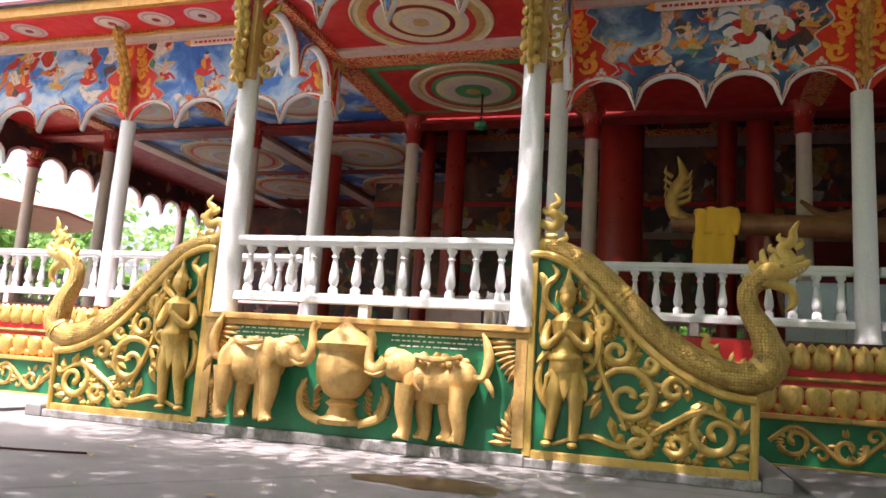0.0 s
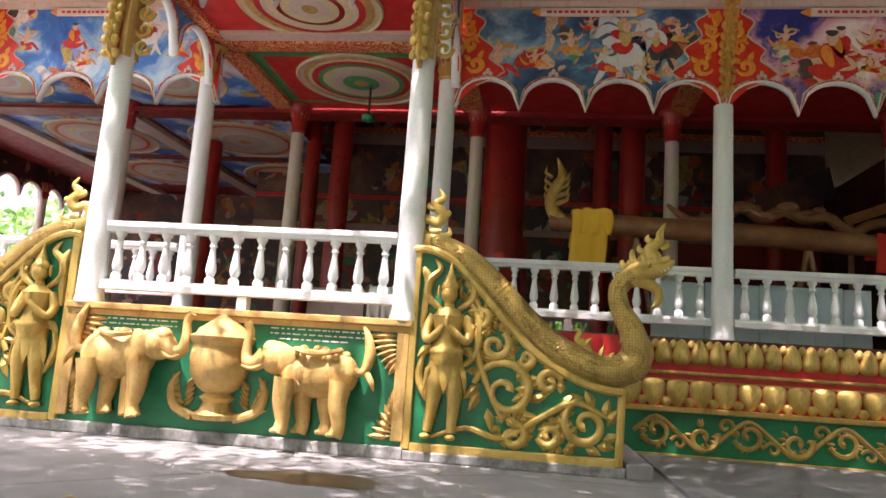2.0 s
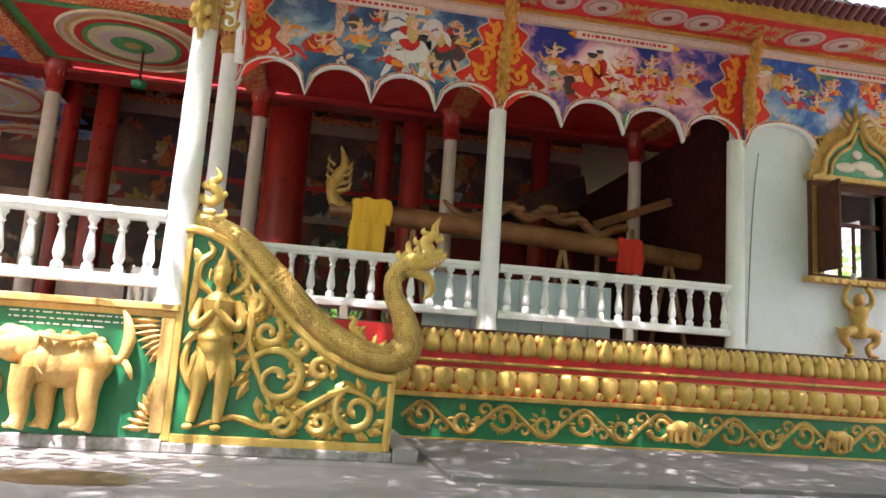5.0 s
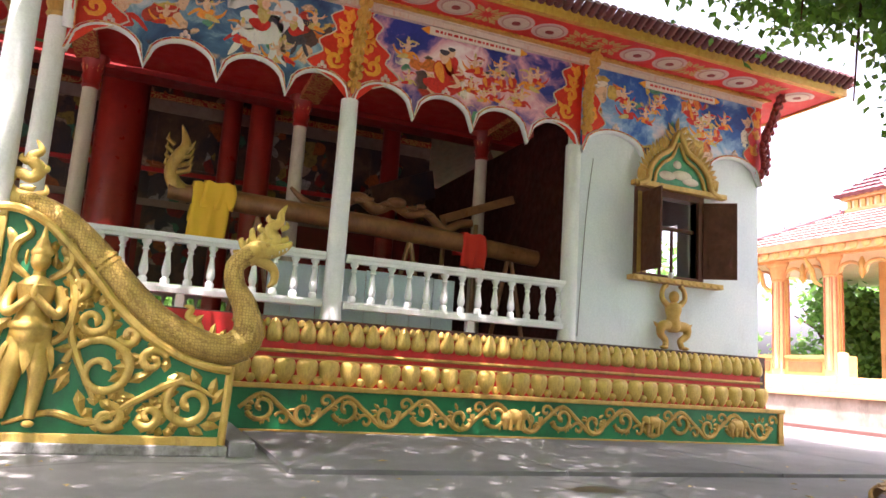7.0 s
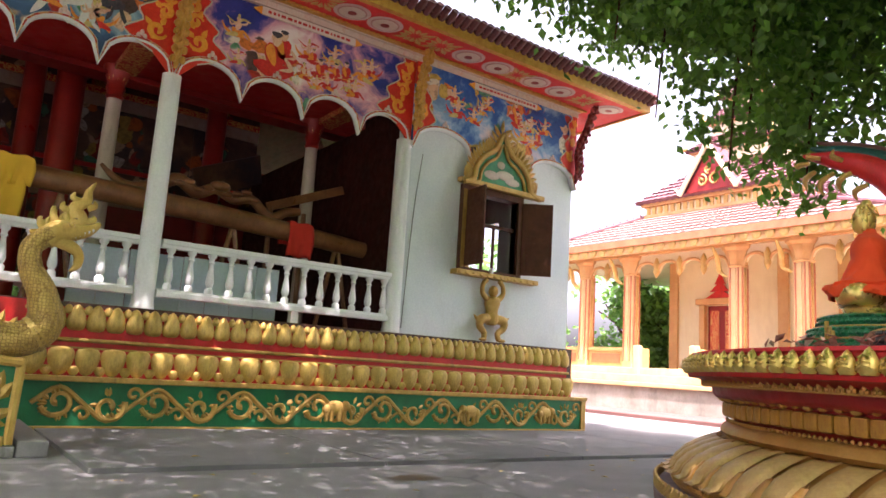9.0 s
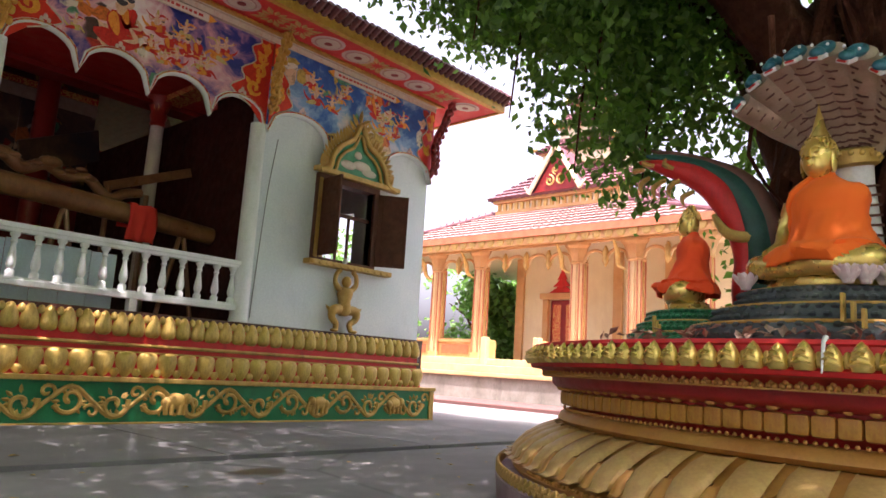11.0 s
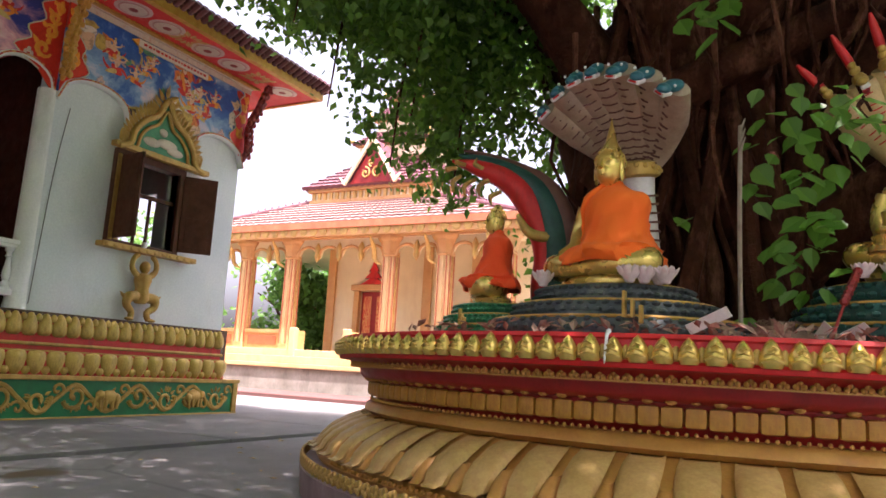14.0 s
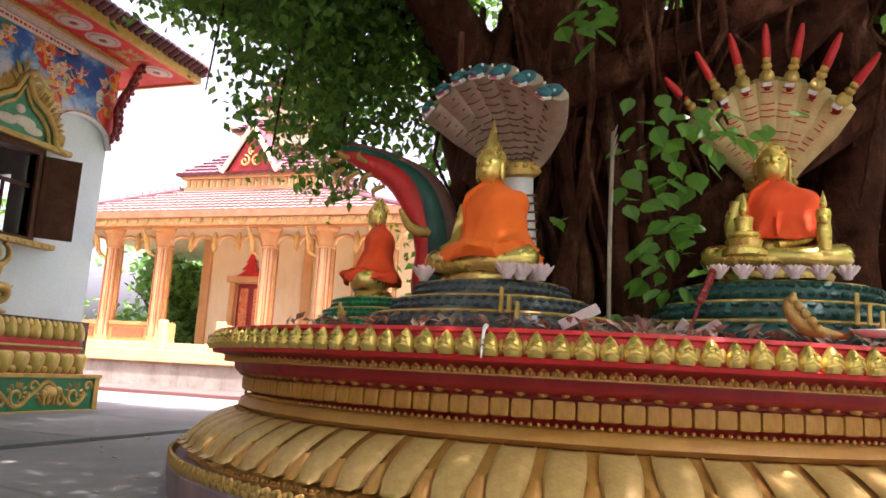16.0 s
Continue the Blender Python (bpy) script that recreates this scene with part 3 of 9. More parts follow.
def valance(name, m, x0, x1, k, material, label, cusp=CUSP, rise=0.5, top=FRIEZE_Z - 0.16, y=0.0, corner=0.8, trim=WHITE, thick=0.1, kind="structure", painted=True, half=(True, True)):
    v = thing(name, label, "valance", "painted valances", kind)
    v.matrix_basis = m
    line = scallop(x0, x1, k, cusp, rise)
    bm = bmesh.new()
    rows = [[bm.verts.new((a, yy, zz)) for yy, zz in ((y - thick / 2, b), (y - thick / 2, top), (y + thick / 2, top), (y + thick / 2, b))] for a, b in line]
    for p, q in zip(rows, rows[1:]):
        for i in range(4):
            bm.faces.new((p[i], p[(i + 1) % 4], q[(i + 1) % 4], q[i]))
    bm.faces.new(rows[0][::-1])
    bm.faces.new(rows[-1])
    bmesh.ops.recalc_face_normals(bm, faces=bm.faces[:])
    part("painting", bm, material, v)
    bm = bmesh.new()
    tube(bm, [(a, y - 0.01, b) for a, b in line], 0.05, 8, 1.5, (0, 1, 0))
    part("arch_trim", bm, trim, v, "white scalloped arch moulding", smooth=True)
    bm = bmesh.new()
    tube(bm, [(a, y - 0.085, b + 0.008) for a, b in line], 0.014, 6)
    part("arch_line", bm, BORDER, v, "red and gold line on the arch", smooth=True)
    if painted:
        w_ = (x1 - x0) / k
        for i in range(k):
            bm = bmesh.new()
            for dx_, dz_, r_ in ((0, 0.10, 0.035), (-0.05, 0.05, 0.03), (0.05, 0.05, 0.03)):
                ball(bm, (x0 + w_ * (i + 0.5) + dx_, y - 0.075, cusp + rise + dz_), (r_, 0.02, r_ * 1.5), 7, 5)
            part("fleuron", bm, PINK_TRIM, v, smooth=True)
        for side, xx in ((1, x0), (-1, x1)):
            if not half[0 if side > 0 else 1]:
                continue
            pts = [(0, cusp + 0.02), (corner * 0.42, cusp + rise * 0.72), (corner * 0.98, cusp + rise + 0.10), (corner * 0.66, cusp + rise + 0.32), (corner * 0.75, cusp + rise + 0.5),
                   (corner * 0.42, cusp + rise + 0.72), (corner * 0.55, cusp + rise + 0.95), (corner * 0.32, top - 0.08), (corner * 0.36, top), (0, top)]
            bm = bmesh.new()
            front = [(bm.verts.new((xx, y - thick / 2 - 0.012, b)), bm.verts.new((xx + side * max(a, 0.004), y - thick / 2 - 0.012, b)), bm.verts.new((xx + side * max(a, 0.004), y - thick / 2 + 0.01, b))) for a, b in pts]
            for p, q in zip(front, front[1:]):
                bm.faces.new((p[0], p[1], q[1], q[0]))
                bm.faces.new((p[1], p[2], q[2], q[1]))
            bmesh.ops.recalc_face_normals(bm, faces=bm.faces[:])
            part("flame_corner", bm, FLAME, v, "red and orange flame ornament")
            bm = bmesh.new()
            yf = y - thick / 2 - 0.016
            for fx_, fz_, fr_, f0_ in ((0.46, 0.20, 0.17, 200), (0.34, 0.52, 0.14, 20), (0.26, 0.78, 0.12, 200), (0.20, 0.97, 0.09, 20)):
                cx_, cz_ = xx + side * corner * fx_ * 0.85, cusp + rise + fz_ * (top - cusp - rise) * 0.86 + 0.02
                rr_ = corner * fr_ * 1.1
                tube(bm, spiral(cx_, cz_, rr_, 1.15, f0_ if side > 0 else 180 - f0_, yf, side, 16), spread([0.018, 0.05, 0.04, 0.045], 16), 6, 0.25, (0, 1, 0))
                for a_ in (60, 150, 250):
                    ca_, sa_ = math.cos(radians(a_)), math.sin(radians(a_))
                    leaf_shape(bm, (cx_ + rr_ * 0.6 * ca_, cz_ + rr_ * 0.6 * sa_), (cx_ + rr_ * 1.5 * ca_, cz_ + rr_ * 1.5 * sa_ + 0.05), 0.05, yf + 0.004, 0.012)
            part("flame_scroll", bm, FLAME_ORANGE, v, "orange curling flames")
            bm = bmesh.new()
            tube(bm, smooth_path([(xx + side * a, y - thick / 2 - 0.012, b) for a, b in pts[1:-1]], 3), 0.014, 5)
            part("flame_edge", bm, CREAM, v)
    return v


FIG = [paint("painted_skin", (0.80, 0.42, 0.26), (0.86, 0.60, 0.44), 0.5, 0, 20.0, 60.0, 0.1, (0.4, 0.15, 0.08), 0.7),
       paint("painted_orange", (0.86, 0.22, 0.02), (0.90, 0.40, 0.05), 0.5, 0, 20.0, 60.0, 0.1, (0.5, 0.06, 0.02), 0.8),
       paint("painted_red", (0.62, 0.014, 0.012), (0.76, 0.04, 0.03), 0.5, 0, 20.0, 60.0, 0.1, (0.2, 0.01, 0.02), 0.8),
       paint("painted_white", (0.74, 0.72, 0.70), (0.80, 0.76, 0.74), 0.5, 0, 14.0, 60.0, 0.1, (0.45, 0.42, 0.48), 0.8),
       paint("painted_black", (0.03, 0.03, 0.05), (0.08, 0.06, 0.08), 0.5, 0, 14.0, 60.0, 0.1, (0.2, 0.12, 0.12), 0.6),
       paint("painted_gold", (0.62, 0.42, 0.10), (0.70, 0.54, 0.22), 0.5, 0, 20.0, 60.0, 0.1, (0.4, 0.15, 0.04), 0.8)]


def painted_figure(parent, x, z, s, y, kind_, rnd_):
    """A flat painted shape on a valance: a flying spirit, a rider's horse or a seated monk."""
    bm = bmesh.new()
    lay = [0]

    def blob(cx, cz, rx, rz, rot, mi, pts=14):
        lay[0] += 1
        yy = y - 0.0012 * lay[0]
        c_, s_ = math.cos(rot), math.sin(rot)
        vs = []
        for i in range(pts):
            a = 2 * math.pi * i / pts
            f = 1 + 0.12 * math.sin(3 * a + cx * 9)
            u, w = rx * f * math.cos(a), rz * f * math.sin(a)
            vs.append(bm.verts.new((x + s * (cx + u * c_ - w * s_), yy, z + s * (cz + u * s_ + w * c_))))
        bm.faces.new(vs).material_index = mi

    def strip(pts, w, mi):
        lay[0] += 1
        yy = y - 0.0012 * lay[0]
        q = smooth_path([(x + s * a, yy, z + s * b) for a, b in pts], 4)
        prev = None
        for i, p in enumerate(q):
            d = (q[min(i + 1, len(q) - 1)] - q[max(i - 1, 0)]).normalized()
            nn = Vector((-d.z, 0, d.x)) * w * s * math.sin(math.pi * (0.12 + 0.86 * i / (len(q) - 1)))
            cur = (bm.verts.new(p + nn), bm.verts.new(p - nn))
            if prev:
                bm.faces.new((prev[0], prev[1], cur[1], cur[0])).material_index = mi
            prev = cur

    h = rnd_.choice((-1, 1))
    a, b = rnd_.sample((1, 2, 5), 2)
    if kind_ == "spirit":
        strip([(-0.5 * h, -0.35), (-0.2 * h, -0.1), (0.1 * h, -0.3), (0.45 * h, -0.15), (0.6 * h, 0.1)], 0.07, a)
        strip([(-0.45 * h, 0.3), (-0.15 * h, 0.35), (0.1 * h, 0.15), (0.5 * h, 0.35)], 0.05, b)
        blob(0.0, -0.2, 0.26, 0.14, 0.5 * h, a)
        blob(0.18 * h, -0.3, 0.24, 0.09, -0.3 * h, b)
        blob(0.0, 0.06, 0.12, 0.17, 0.2 * h, 0)
        strip([(0.05, 0.15), (0.28, 0.2), (0.36, 0.38)], 0.04, 0)
        strip([(-0.05, 0.15), (-0.26, 0.05), (-0.34, 0.22)], 0.04, 0)
        blob(0.0, 0.3, 0.085, 0.1, 0, 0)
        blob(0.0, 0.42, 0.05, 0.1, 0, 5)
    elif kind_ in ("horse", "dark_horse"):
        m_ = 3 if kind_ == "horse" else 4
        strip([(0.1 * h, 0.3), (-0.3 * h, 0.55), (-0.6 * h, 0.4), (-0.5 * h, 0.7)], 0.09, m_)
        for lx, kx in ((-0.3, -0.55), (-0.15, 0.0), (0.2, 0.5), (0.3, 0.15)):
            strip([(lx * h, -0.05), ((lx + kx) / 2 * h, -0.35), (kx * h, -0.55)], 0.06, m_)
        blob(0.0, 0.0, 0.42, 0.2, 0.2 * h, m_)
        strip([(0.3 * h, 0.05), (0.42 * h, 0.35), (0.62 * h, 0.4), (0.74 * h, 0.22)], 0.12, m_)
        blob(-0.05 * h, 0.16, 0.2, 0.12, 0, 2)
        blob(0.0, 0.36, 0.12, 0.16, 0, 5)
        blob(0.02, 0.56, 0.08, 0.09, 0, 0)
        strip([(0.05, 0.4), (0.3 * h, 0.45), (0.42 * h, 0.3)], 0.04, 0)
    else:
        blob(0.0, -0.2, 0.42, 0.17, 0, 2)
        blob(0.0, 0.08, 0.22, 0.3, 0, 2)
        blob(-0.08, 0.1, 0.1, 0.22, 0.3, 1)
        blob(0.0, 0.42, 0.11, 0.13, 0, 0)
        blob(0.0, 0.53, 0.11, 0.06, 0, 4)
        strip([(0.2, 0.1), (0.35, -0.1), (0.1, -0.18)], 0.05, 0)
    part("painted_figure", bm, FIG, parent)


def people_mural(v, spots, y, seed):
    rn = random.Random(seed)
    for x, z, s, k in spots:
        painted_figure(v, x, z, s, y, k, rn)


night = valance("valance_south", pose(0, YF, 0), COLS[3] + 0.12, COLS[4], 4, MURAL_NIGHT, "arched valance painted with dark clouds, riders and spirits")
rose = valance("valance_south", pose(0, YF, 0), COLS[4], COLS[5] + 0.1, 4, MURAL_ROSE, "arched valance painted with a monk and a crowd under rose clouds")
lightv = valance("valance_south", pose(0, YF, 0), COLS[1], COLS[2] + 0.2, 4, MURAL_LIGHT, "arched valance painted with figures in a blue sky")
lightw = valance("valance_south", pose(0, YF, 0), COLS[0], COLS[1], 4, MURAL_LIGHT, "arched valance painted with figures in a blue sky")
bluev = valance("valance_east_bay", pose(0, YF - 0.07, 0), COLS[5] + 0.1, X_END, 3, MURAL_BLUE, "arched painting of gods above the white wall window", corner=0.5)
valance("valance_porch", pose(0, YL + 0.1, 0), -5.58, -1.56, 4, MURAL_LIGHT, "painted arched valance across the porch front", cusp=5.55, rise=0.5, top=7.2)
for x in (-5.66, -1.5):
    valance("valance_porch_side", pose(x, YL + 0.1, 0, 0, 0, 90), 0.1, YF - YL - 0.25, 2, MURAL_LIGHT, "painted arched valance on the porch side", cusp=5.45, rise=0.7, top=7.2, corner=0.5)
valance("valance_far", pose(-15.3, 11.2, 0, 0, 0, 90), 0.0, 11.6, 12, MURAL_INSIDE, "painted arched valance at the far end of the hall, darkened for shade", painted=False, top=CEIL)
valance("valance_far", pose(0, 22.8, 0), -15.3, 7.0, 22, MURAL_INSIDE, "painted arched valance on the back of the hall, darkened for shade", painted=False, top=CEIL)

Y_P = -0.052
people_mural(night, [(-0.85, 5.95, 0.75, "spirit"), (1.15, 6.05, 0.85, "horse"), (1.45, 5.8, 0.5, "spirit"), (-1.0, 6.1, 0.5, "spirit"), (-0.25, 6.0, 0.42, "spirit"), (0.3, 6.25, 0.5, "spirit"), (1.1, 6.3, 0.72, "horse"), (0.85, 5.98, 0.5, "spirit"), (1.62, 6.1, 0.55, "dark_horse"), (1.5, 5.85, 0.5, "spirit"), (1.95, 6.45, 0.42, "spirit"), (0.6, 6.6, 0.3, "spirit")], Y_P, 4)
people_mural(rose, [(4.22, 6.0, 0.85, "monk"), (4.75, 5.95, 0.3, "monk"), (5.0, 5.82, 0.3, "spirit"), (5.35, 6.1, 0.34, "monk"), (5.62, 5.95, 0.3, "spirit"), (4.9, 6.25, 0.3, "monk"), (5.2, 6.22, 0.3, "spirit"), (5.9, 6.3, 0.5, "spirit"), (3.6, 5.85, 0.3, "spirit"), (3.55, 6.35, 0.45, "spirit"), (4.35, 6.2, 0.62, "monk"), (4.8, 6.35, 0.42, "spirit"), (5.05, 6.05, 0.4, "monk"), (5.3, 6.4, 0.42, "spirit"), (5.2, 5.9, 0.36, "spirit"), (5.55, 6.15, 0.4, "monk"), (5.75, 5.92, 0.4, "spirit"), (6.05, 6.4, 0.4, "spirit"), (4.75, 5.95, 0.34, "spirit")], Y_P, 5)
people_mural(lightv, [(-9.2, 6.25, 0.5, "spirit"), (-8.3, 6.3, 0.5, "monk"), (-7.6, 6.1, 0.45, "spirit"), (-6.9, 6.3, 0.55, "horse"), (-6.3, 6.15, 0.45, "spirit"), (-8.0, 5.95, 0.4, "spirit")], Y_P, 6)
people_mural(lightw, [(-13.4, 6.25, 0.5, "spirit"), (-12.6, 6.2, 0.55, "monk"), (-11.8, 6.2, 0.5, "spirit"), (-11.0, 6.25, 0.5, "monk")], Y_P, 7)
people_mural(bluev, [(8.0, 6.15, 0.5, "spirit"), (8.6, 6.3, 0.32, "spirit"), (9.75, 6.1, 0.5, "spirit"), (9.55, 6.3, 0.4, "monk"), (10.15, 6.05, 0.36, "monk"), (7.9, 6.4, 0.42, "spirit"), (8.4, 6.1, 0.4, "spirit"), (8.75, 6.45, 0.36, "spirit"), (9.5, 6.45, 0.45, "monk"), (9.95, 6.3, 0.42, "spirit"), (10.35, 6.35, 0.42, "spirit"), (10.0, 5.95, 0.36, "spirit"), (9.75, 6.0, 0.34, "monk")], Y_P, 8)

# frieze above the valances
bm = bmesh.new()
for xa, xb in ((COLS[0], COLS[2] + 0.2), (COLS[3] + 0.05, X_END + 0.02)):
    box(bm, xa, xb, YF - 0.14, YF + 0.1, FRIEZE_Z - 0.16, FRIEZE_Z - 0.01)
    box(bm, xa, xb, YF - 0.2, YF - 0.14, FRIEZE_Z - 0.06, FRIEZE_Z - 0.012)
tagged(part("trim", bm, FRIEZE), "cream patterned frieze under the eaves", "frieze", kind="structure")

PLATE = paint("cream_plate_paint", (0.74, 0.62, 0.52), (0.80, 0.70, 0.60), 0.5, 0.0, 6.0, 50.0, 0.2, (0.6, 0.3, 0.2), 0.5)
for xp, wp in ((0.55, 1.5), (4.75, 1.75), (9.2, 1.7), (-7.8, 1.6)):
    pl = thing("inscription_plate", "cream painted plate with a line of small red script", "plate", "inscription plates")
    part("plate", box(bmesh.new(), xp - wp / 2, xp + wp / 2, YF - 0.185, YF - 0.142, 6.66, 6.80, 0.015), PLATE, pl)
    for h_ in (-1, 1):
        part("end", prism(bmesh.new(), [(xp + h_ * wp / 2, 6.66), (xp + h_ * (wp / 2 + 0.14), 6.73), (xp + h_ * wp / 2, 6.80)][::h_], YF - 0.18, YF - 0.143), FLAME_ORANGE, pl)
    bm = bmesh.new()
    x = xp - wp / 2 + 0.1
    while x < xp + wp / 2 - 0.12:
        w = random.uniform(0.03, 0.09)
        box(bm, x, x + w, YF - 0.189, YF - 0.1855, 6.705, 6.75)
        x += w + 0.03
    part("script_line", bm, RED, pl)

# ---- white end wall with its window opening ----
WX0, WX1, WZ0, WZ1 = 8.42, 9.74, 3.02, 4.62
bm = bmesh.new()
y0, y1 = YF - 0.02, YF + 0.22
box(bm, COLS[5] + 0.02, WX0, y0, y1, FLOOR - 0.02, 6.9)
box(bm, WX1, X_END, y0, y1, FLOOR - 0.02, 6.9)
box(bm, WX0, WX1, y0, y1, FLOOR - 0.02, WZ0)
box(bm, WX0, WX1, y0, y1, WZ1, 6.9)
tagged(part("wall_south", bm, WHITE_WALL), "white plastered end wall with damp stains", "wall", kind="structure")
bm = bmesh.new()
box(bm, X_END - 0.22, X_END, YF + 0.221, 13.2, FLOOR, 6.9)
box(bm, X_END - 0.22, X_END, 15.2, Y_BACK, FLOOR, 6.9)
box(bm, X_END - 0.22, X_END, 13.2, 15.2, FLOOR, 2.9)
box(bm, X_END - 0.22, X_END, 13.2, 15.2, 4.7, 6.9)
tagged(part("wall_east", bm, WHITE_WALL), "white plastered side wall of the hall", "wall", kind="structure")
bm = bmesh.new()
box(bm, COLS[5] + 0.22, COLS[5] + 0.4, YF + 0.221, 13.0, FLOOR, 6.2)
tagged(part("pier", bm, END_DARK), "dark boarded pier where the open bays end, hall shade in its colour", "wall", kind="structure")
bm = bmesh.new()
box(bm, 8.0, X_END - 0.23, Y_BACK - 0.22, Y_BACK, FLOOR, 3.0)
box(bm, 8.0, X_END - 0.23, Y_BACK - 0.22, Y_BACK, 4.6, 6.2)
box(bm, 8.0, 8.6, Y_BACK - 0.22, Y_BACK, 3.0, 4.6)
tagged(part("wall_north", bm, WHITE_WALL), "plastered back wall of the hall", "wall", kind="structure")

# ---- roof and eaves ----
EY, EX, EZ = 9.72, 12.25, 6.92
roof = thing("roof", "red painted eaves under a dark red tiled roof", "roof", kind="structure")


def quad(bm, pts):
    bm.faces.new([bm.verts.new(p) for p in pts])


def slab4(bm, pts, t):
    """A quad with thickness t upwards."""
    lo = [bm.verts.new(p) for p in pts]
    hi = [bm.verts.new((p[0], p[1], p[2] + t)) for p in pts]
    bm.faces.new(lo[::-1])
    bm.faces.new(hi)
    for i in range(4):
        j = (i + 1) % 4
        bm.faces.new((lo[i], lo[j], hi[j], hi[i]))


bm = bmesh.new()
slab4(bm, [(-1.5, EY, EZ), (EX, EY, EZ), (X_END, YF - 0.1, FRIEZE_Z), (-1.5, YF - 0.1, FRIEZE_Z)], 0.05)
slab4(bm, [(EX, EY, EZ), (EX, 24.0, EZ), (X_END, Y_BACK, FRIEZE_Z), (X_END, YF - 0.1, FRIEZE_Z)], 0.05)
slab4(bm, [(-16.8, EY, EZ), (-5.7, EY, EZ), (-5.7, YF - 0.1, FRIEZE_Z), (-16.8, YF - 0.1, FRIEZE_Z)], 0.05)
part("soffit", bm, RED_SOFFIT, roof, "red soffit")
bm = bmesh.new()
for xa, xb in ((-1.5, EX + 0.03), (-16.8, -5.7)):
    box(bm, xa, xb, EY - 0.035, EY + 0.03, EZ - 0.03, EZ + 0.16)
    box(bm, xa, xb, EY + 0.05, EY + 0.09, EZ - 0.025, EZ - 0.004)
    box(bm, xa, xb - 0.9 if xb > 0 else xb, YF - 0.30, YF - 0.21, FRIEZE_Z - 0.05, FRIEZE_Z - 0.015)
    xd = xa + 0.1
    while xd < xb - 0.9:
        box(bm, xd, xd + 0.05, YF - 0.33, YF - 0.301, FRIEZE_Z - 0.06, FRIEZE_Z - 0.022)
        xd += 0.11
box(bm, EX - 0.03, EX + 0.035, EY + 0.031, 24.0, EZ - 0.03, EZ + 0.16)
part("fascia", bm, TRIM_GOLD, roof, "gold and red fascia board")
bm = bmesh.new()
for xa, xb in ((-1.5, EX), (-16.8, -5.7)):
    slab4(bm, [(xa, EY - 0.12, EZ + 0.17), (xb + 0.12 if xb > 0 else xb, EY - 0.12, EZ + 0.17), (xb - 6.0 if xb > 0 else xb, EY + 7.2, EZ + 4.2), (xa, EY + 7.2, EZ + 4.2)], 0.07)
slab4(bm, [(EX + 0.12, EY - 0.12, EZ + 0.17), (EX + 0.12, 24.1, EZ + 0.17), (EX - 6.0, 24.1 - 7.0, EZ + 4.2), (EX - 6.0, EY + 7.2, EZ + 4.2)], 0.07)
slab4(bm, [(-16.8, 24.1 - 7.0, EZ + 4.2), (EX - 6.0, 24.1 - 7.0, EZ + 4.2), (EX + 0.12, 24.1, EZ + 0.17), (-16.8, 24.1, EZ + 0.17)], 0.07)
slab4(bm, [(-16.8, EY + 7.1, EZ + 4.25), (EX - 6.0, EY + 7.1, EZ + 4.25), (EX - 6.0, 24.1 - 6.9, EZ + 4.25), (-16.8, 24.1 - 6.9, EZ + 4.25)], 0.2)
ROOF_TILE = paint("dark_red_roof_tile", (0.10, 0.02, 0.02), (0.17, 0.035, 0.03), 0.6, 0.0, 3.0, 30.0, 0.4, (0.05, 0.03, 0.03), 0.6, per=0.4)
part("covering", bm, ROOF_TILE, roof)
bm = bmesh.new()
lathe(bm, [(0.0, -0.14), (0.075, -0.14), (0.075, 0.14), (0.0, 0.14)], 8, pose(0, 0, 0, 90) @ Matrix.Diagonal((1, 0.75, 1, 1)))
first = part("tile", bm, ROOF_TILE, roof)
first.matrix_basis = pose(-1.4, EY - 0.13, EZ + 0.22, -28)
x = -1.24
while x < EX + 0.1:
    again(first, roof, pose(x, EY - 0.13, EZ + 0.22 + 0.008 * math.sin(x * 7), -28))
    x += 0.16
y = EY + 0.1
while y < 18:
    again(first, roof, pose(EX + 0.13, y, EZ + 0.22, -28, 0, 90))
    y += 0.16
# painted medallions and foliage of the soffit
def medallion(bm, r, rings_, z=0.0):
    for i, k in enumerate(rings_):
        lathe(bm, [(0, -0.006 * (i + 1) + z), (r * k, -0.006 * (i + 1) + z), (r * k, z), (0, z)], 24)
    return bm


tilt = math.degrees(math.atan2(FRIEZE_Z - EZ, YF - 0.1 - EY))
def soffit_piece(name, mat_, bm_, xs, label=""):
    first_ = None
    for xx in xs:
        mm = pose(xx, (EY + YF - 0.1) / 2 - 0.02, (EZ + FRIEZE_Z) / 2 - 0.002, tilt)
        if first_ is None:
            first_ = part(name, bm_, mat_, roof, label, smooth=False)
            first_.matrix_basis = mm
        else:
            again(first_, roof, mm)


XS = [-0.95, -0.25, 0.95, 1.65, 3.4, 4.1, 5.22, 5.87, 7.72, 8.45, 9.44, 10.15, 11.65] + [-7.0 - 0.98 * i for i in range(9) if i % 5 != 4]
MED_RING = paint("faded_rose_paint", (0.44, 0.22, 0.20), (0.54, 0.32, 0.28), 0.5, 0.0, 14.0, 40.0, 0.2)
PINK = paint("pale_pink_paint", (0.60, 0.42, 0.38), (0.68, 0.52, 0.46), 0.5, 0.0, 6.0, 40.0, 0.2, (0.5, 0.2, 0.15), 0.6)
soffit_piece("medallion", PINK, medallion(bmesh.new(), 0.32, (1.0,)), XS, "pale flower medallion")
soffit_piece("medallion_ring", MED_RING, medallion(bmesh.new(), 0.32, (0.80,), -0.007), XS)
soffit_piece("medallion_flower", CREAM, medallion(bmesh.new(), 0.32, (0.70,), -0.014), XS)
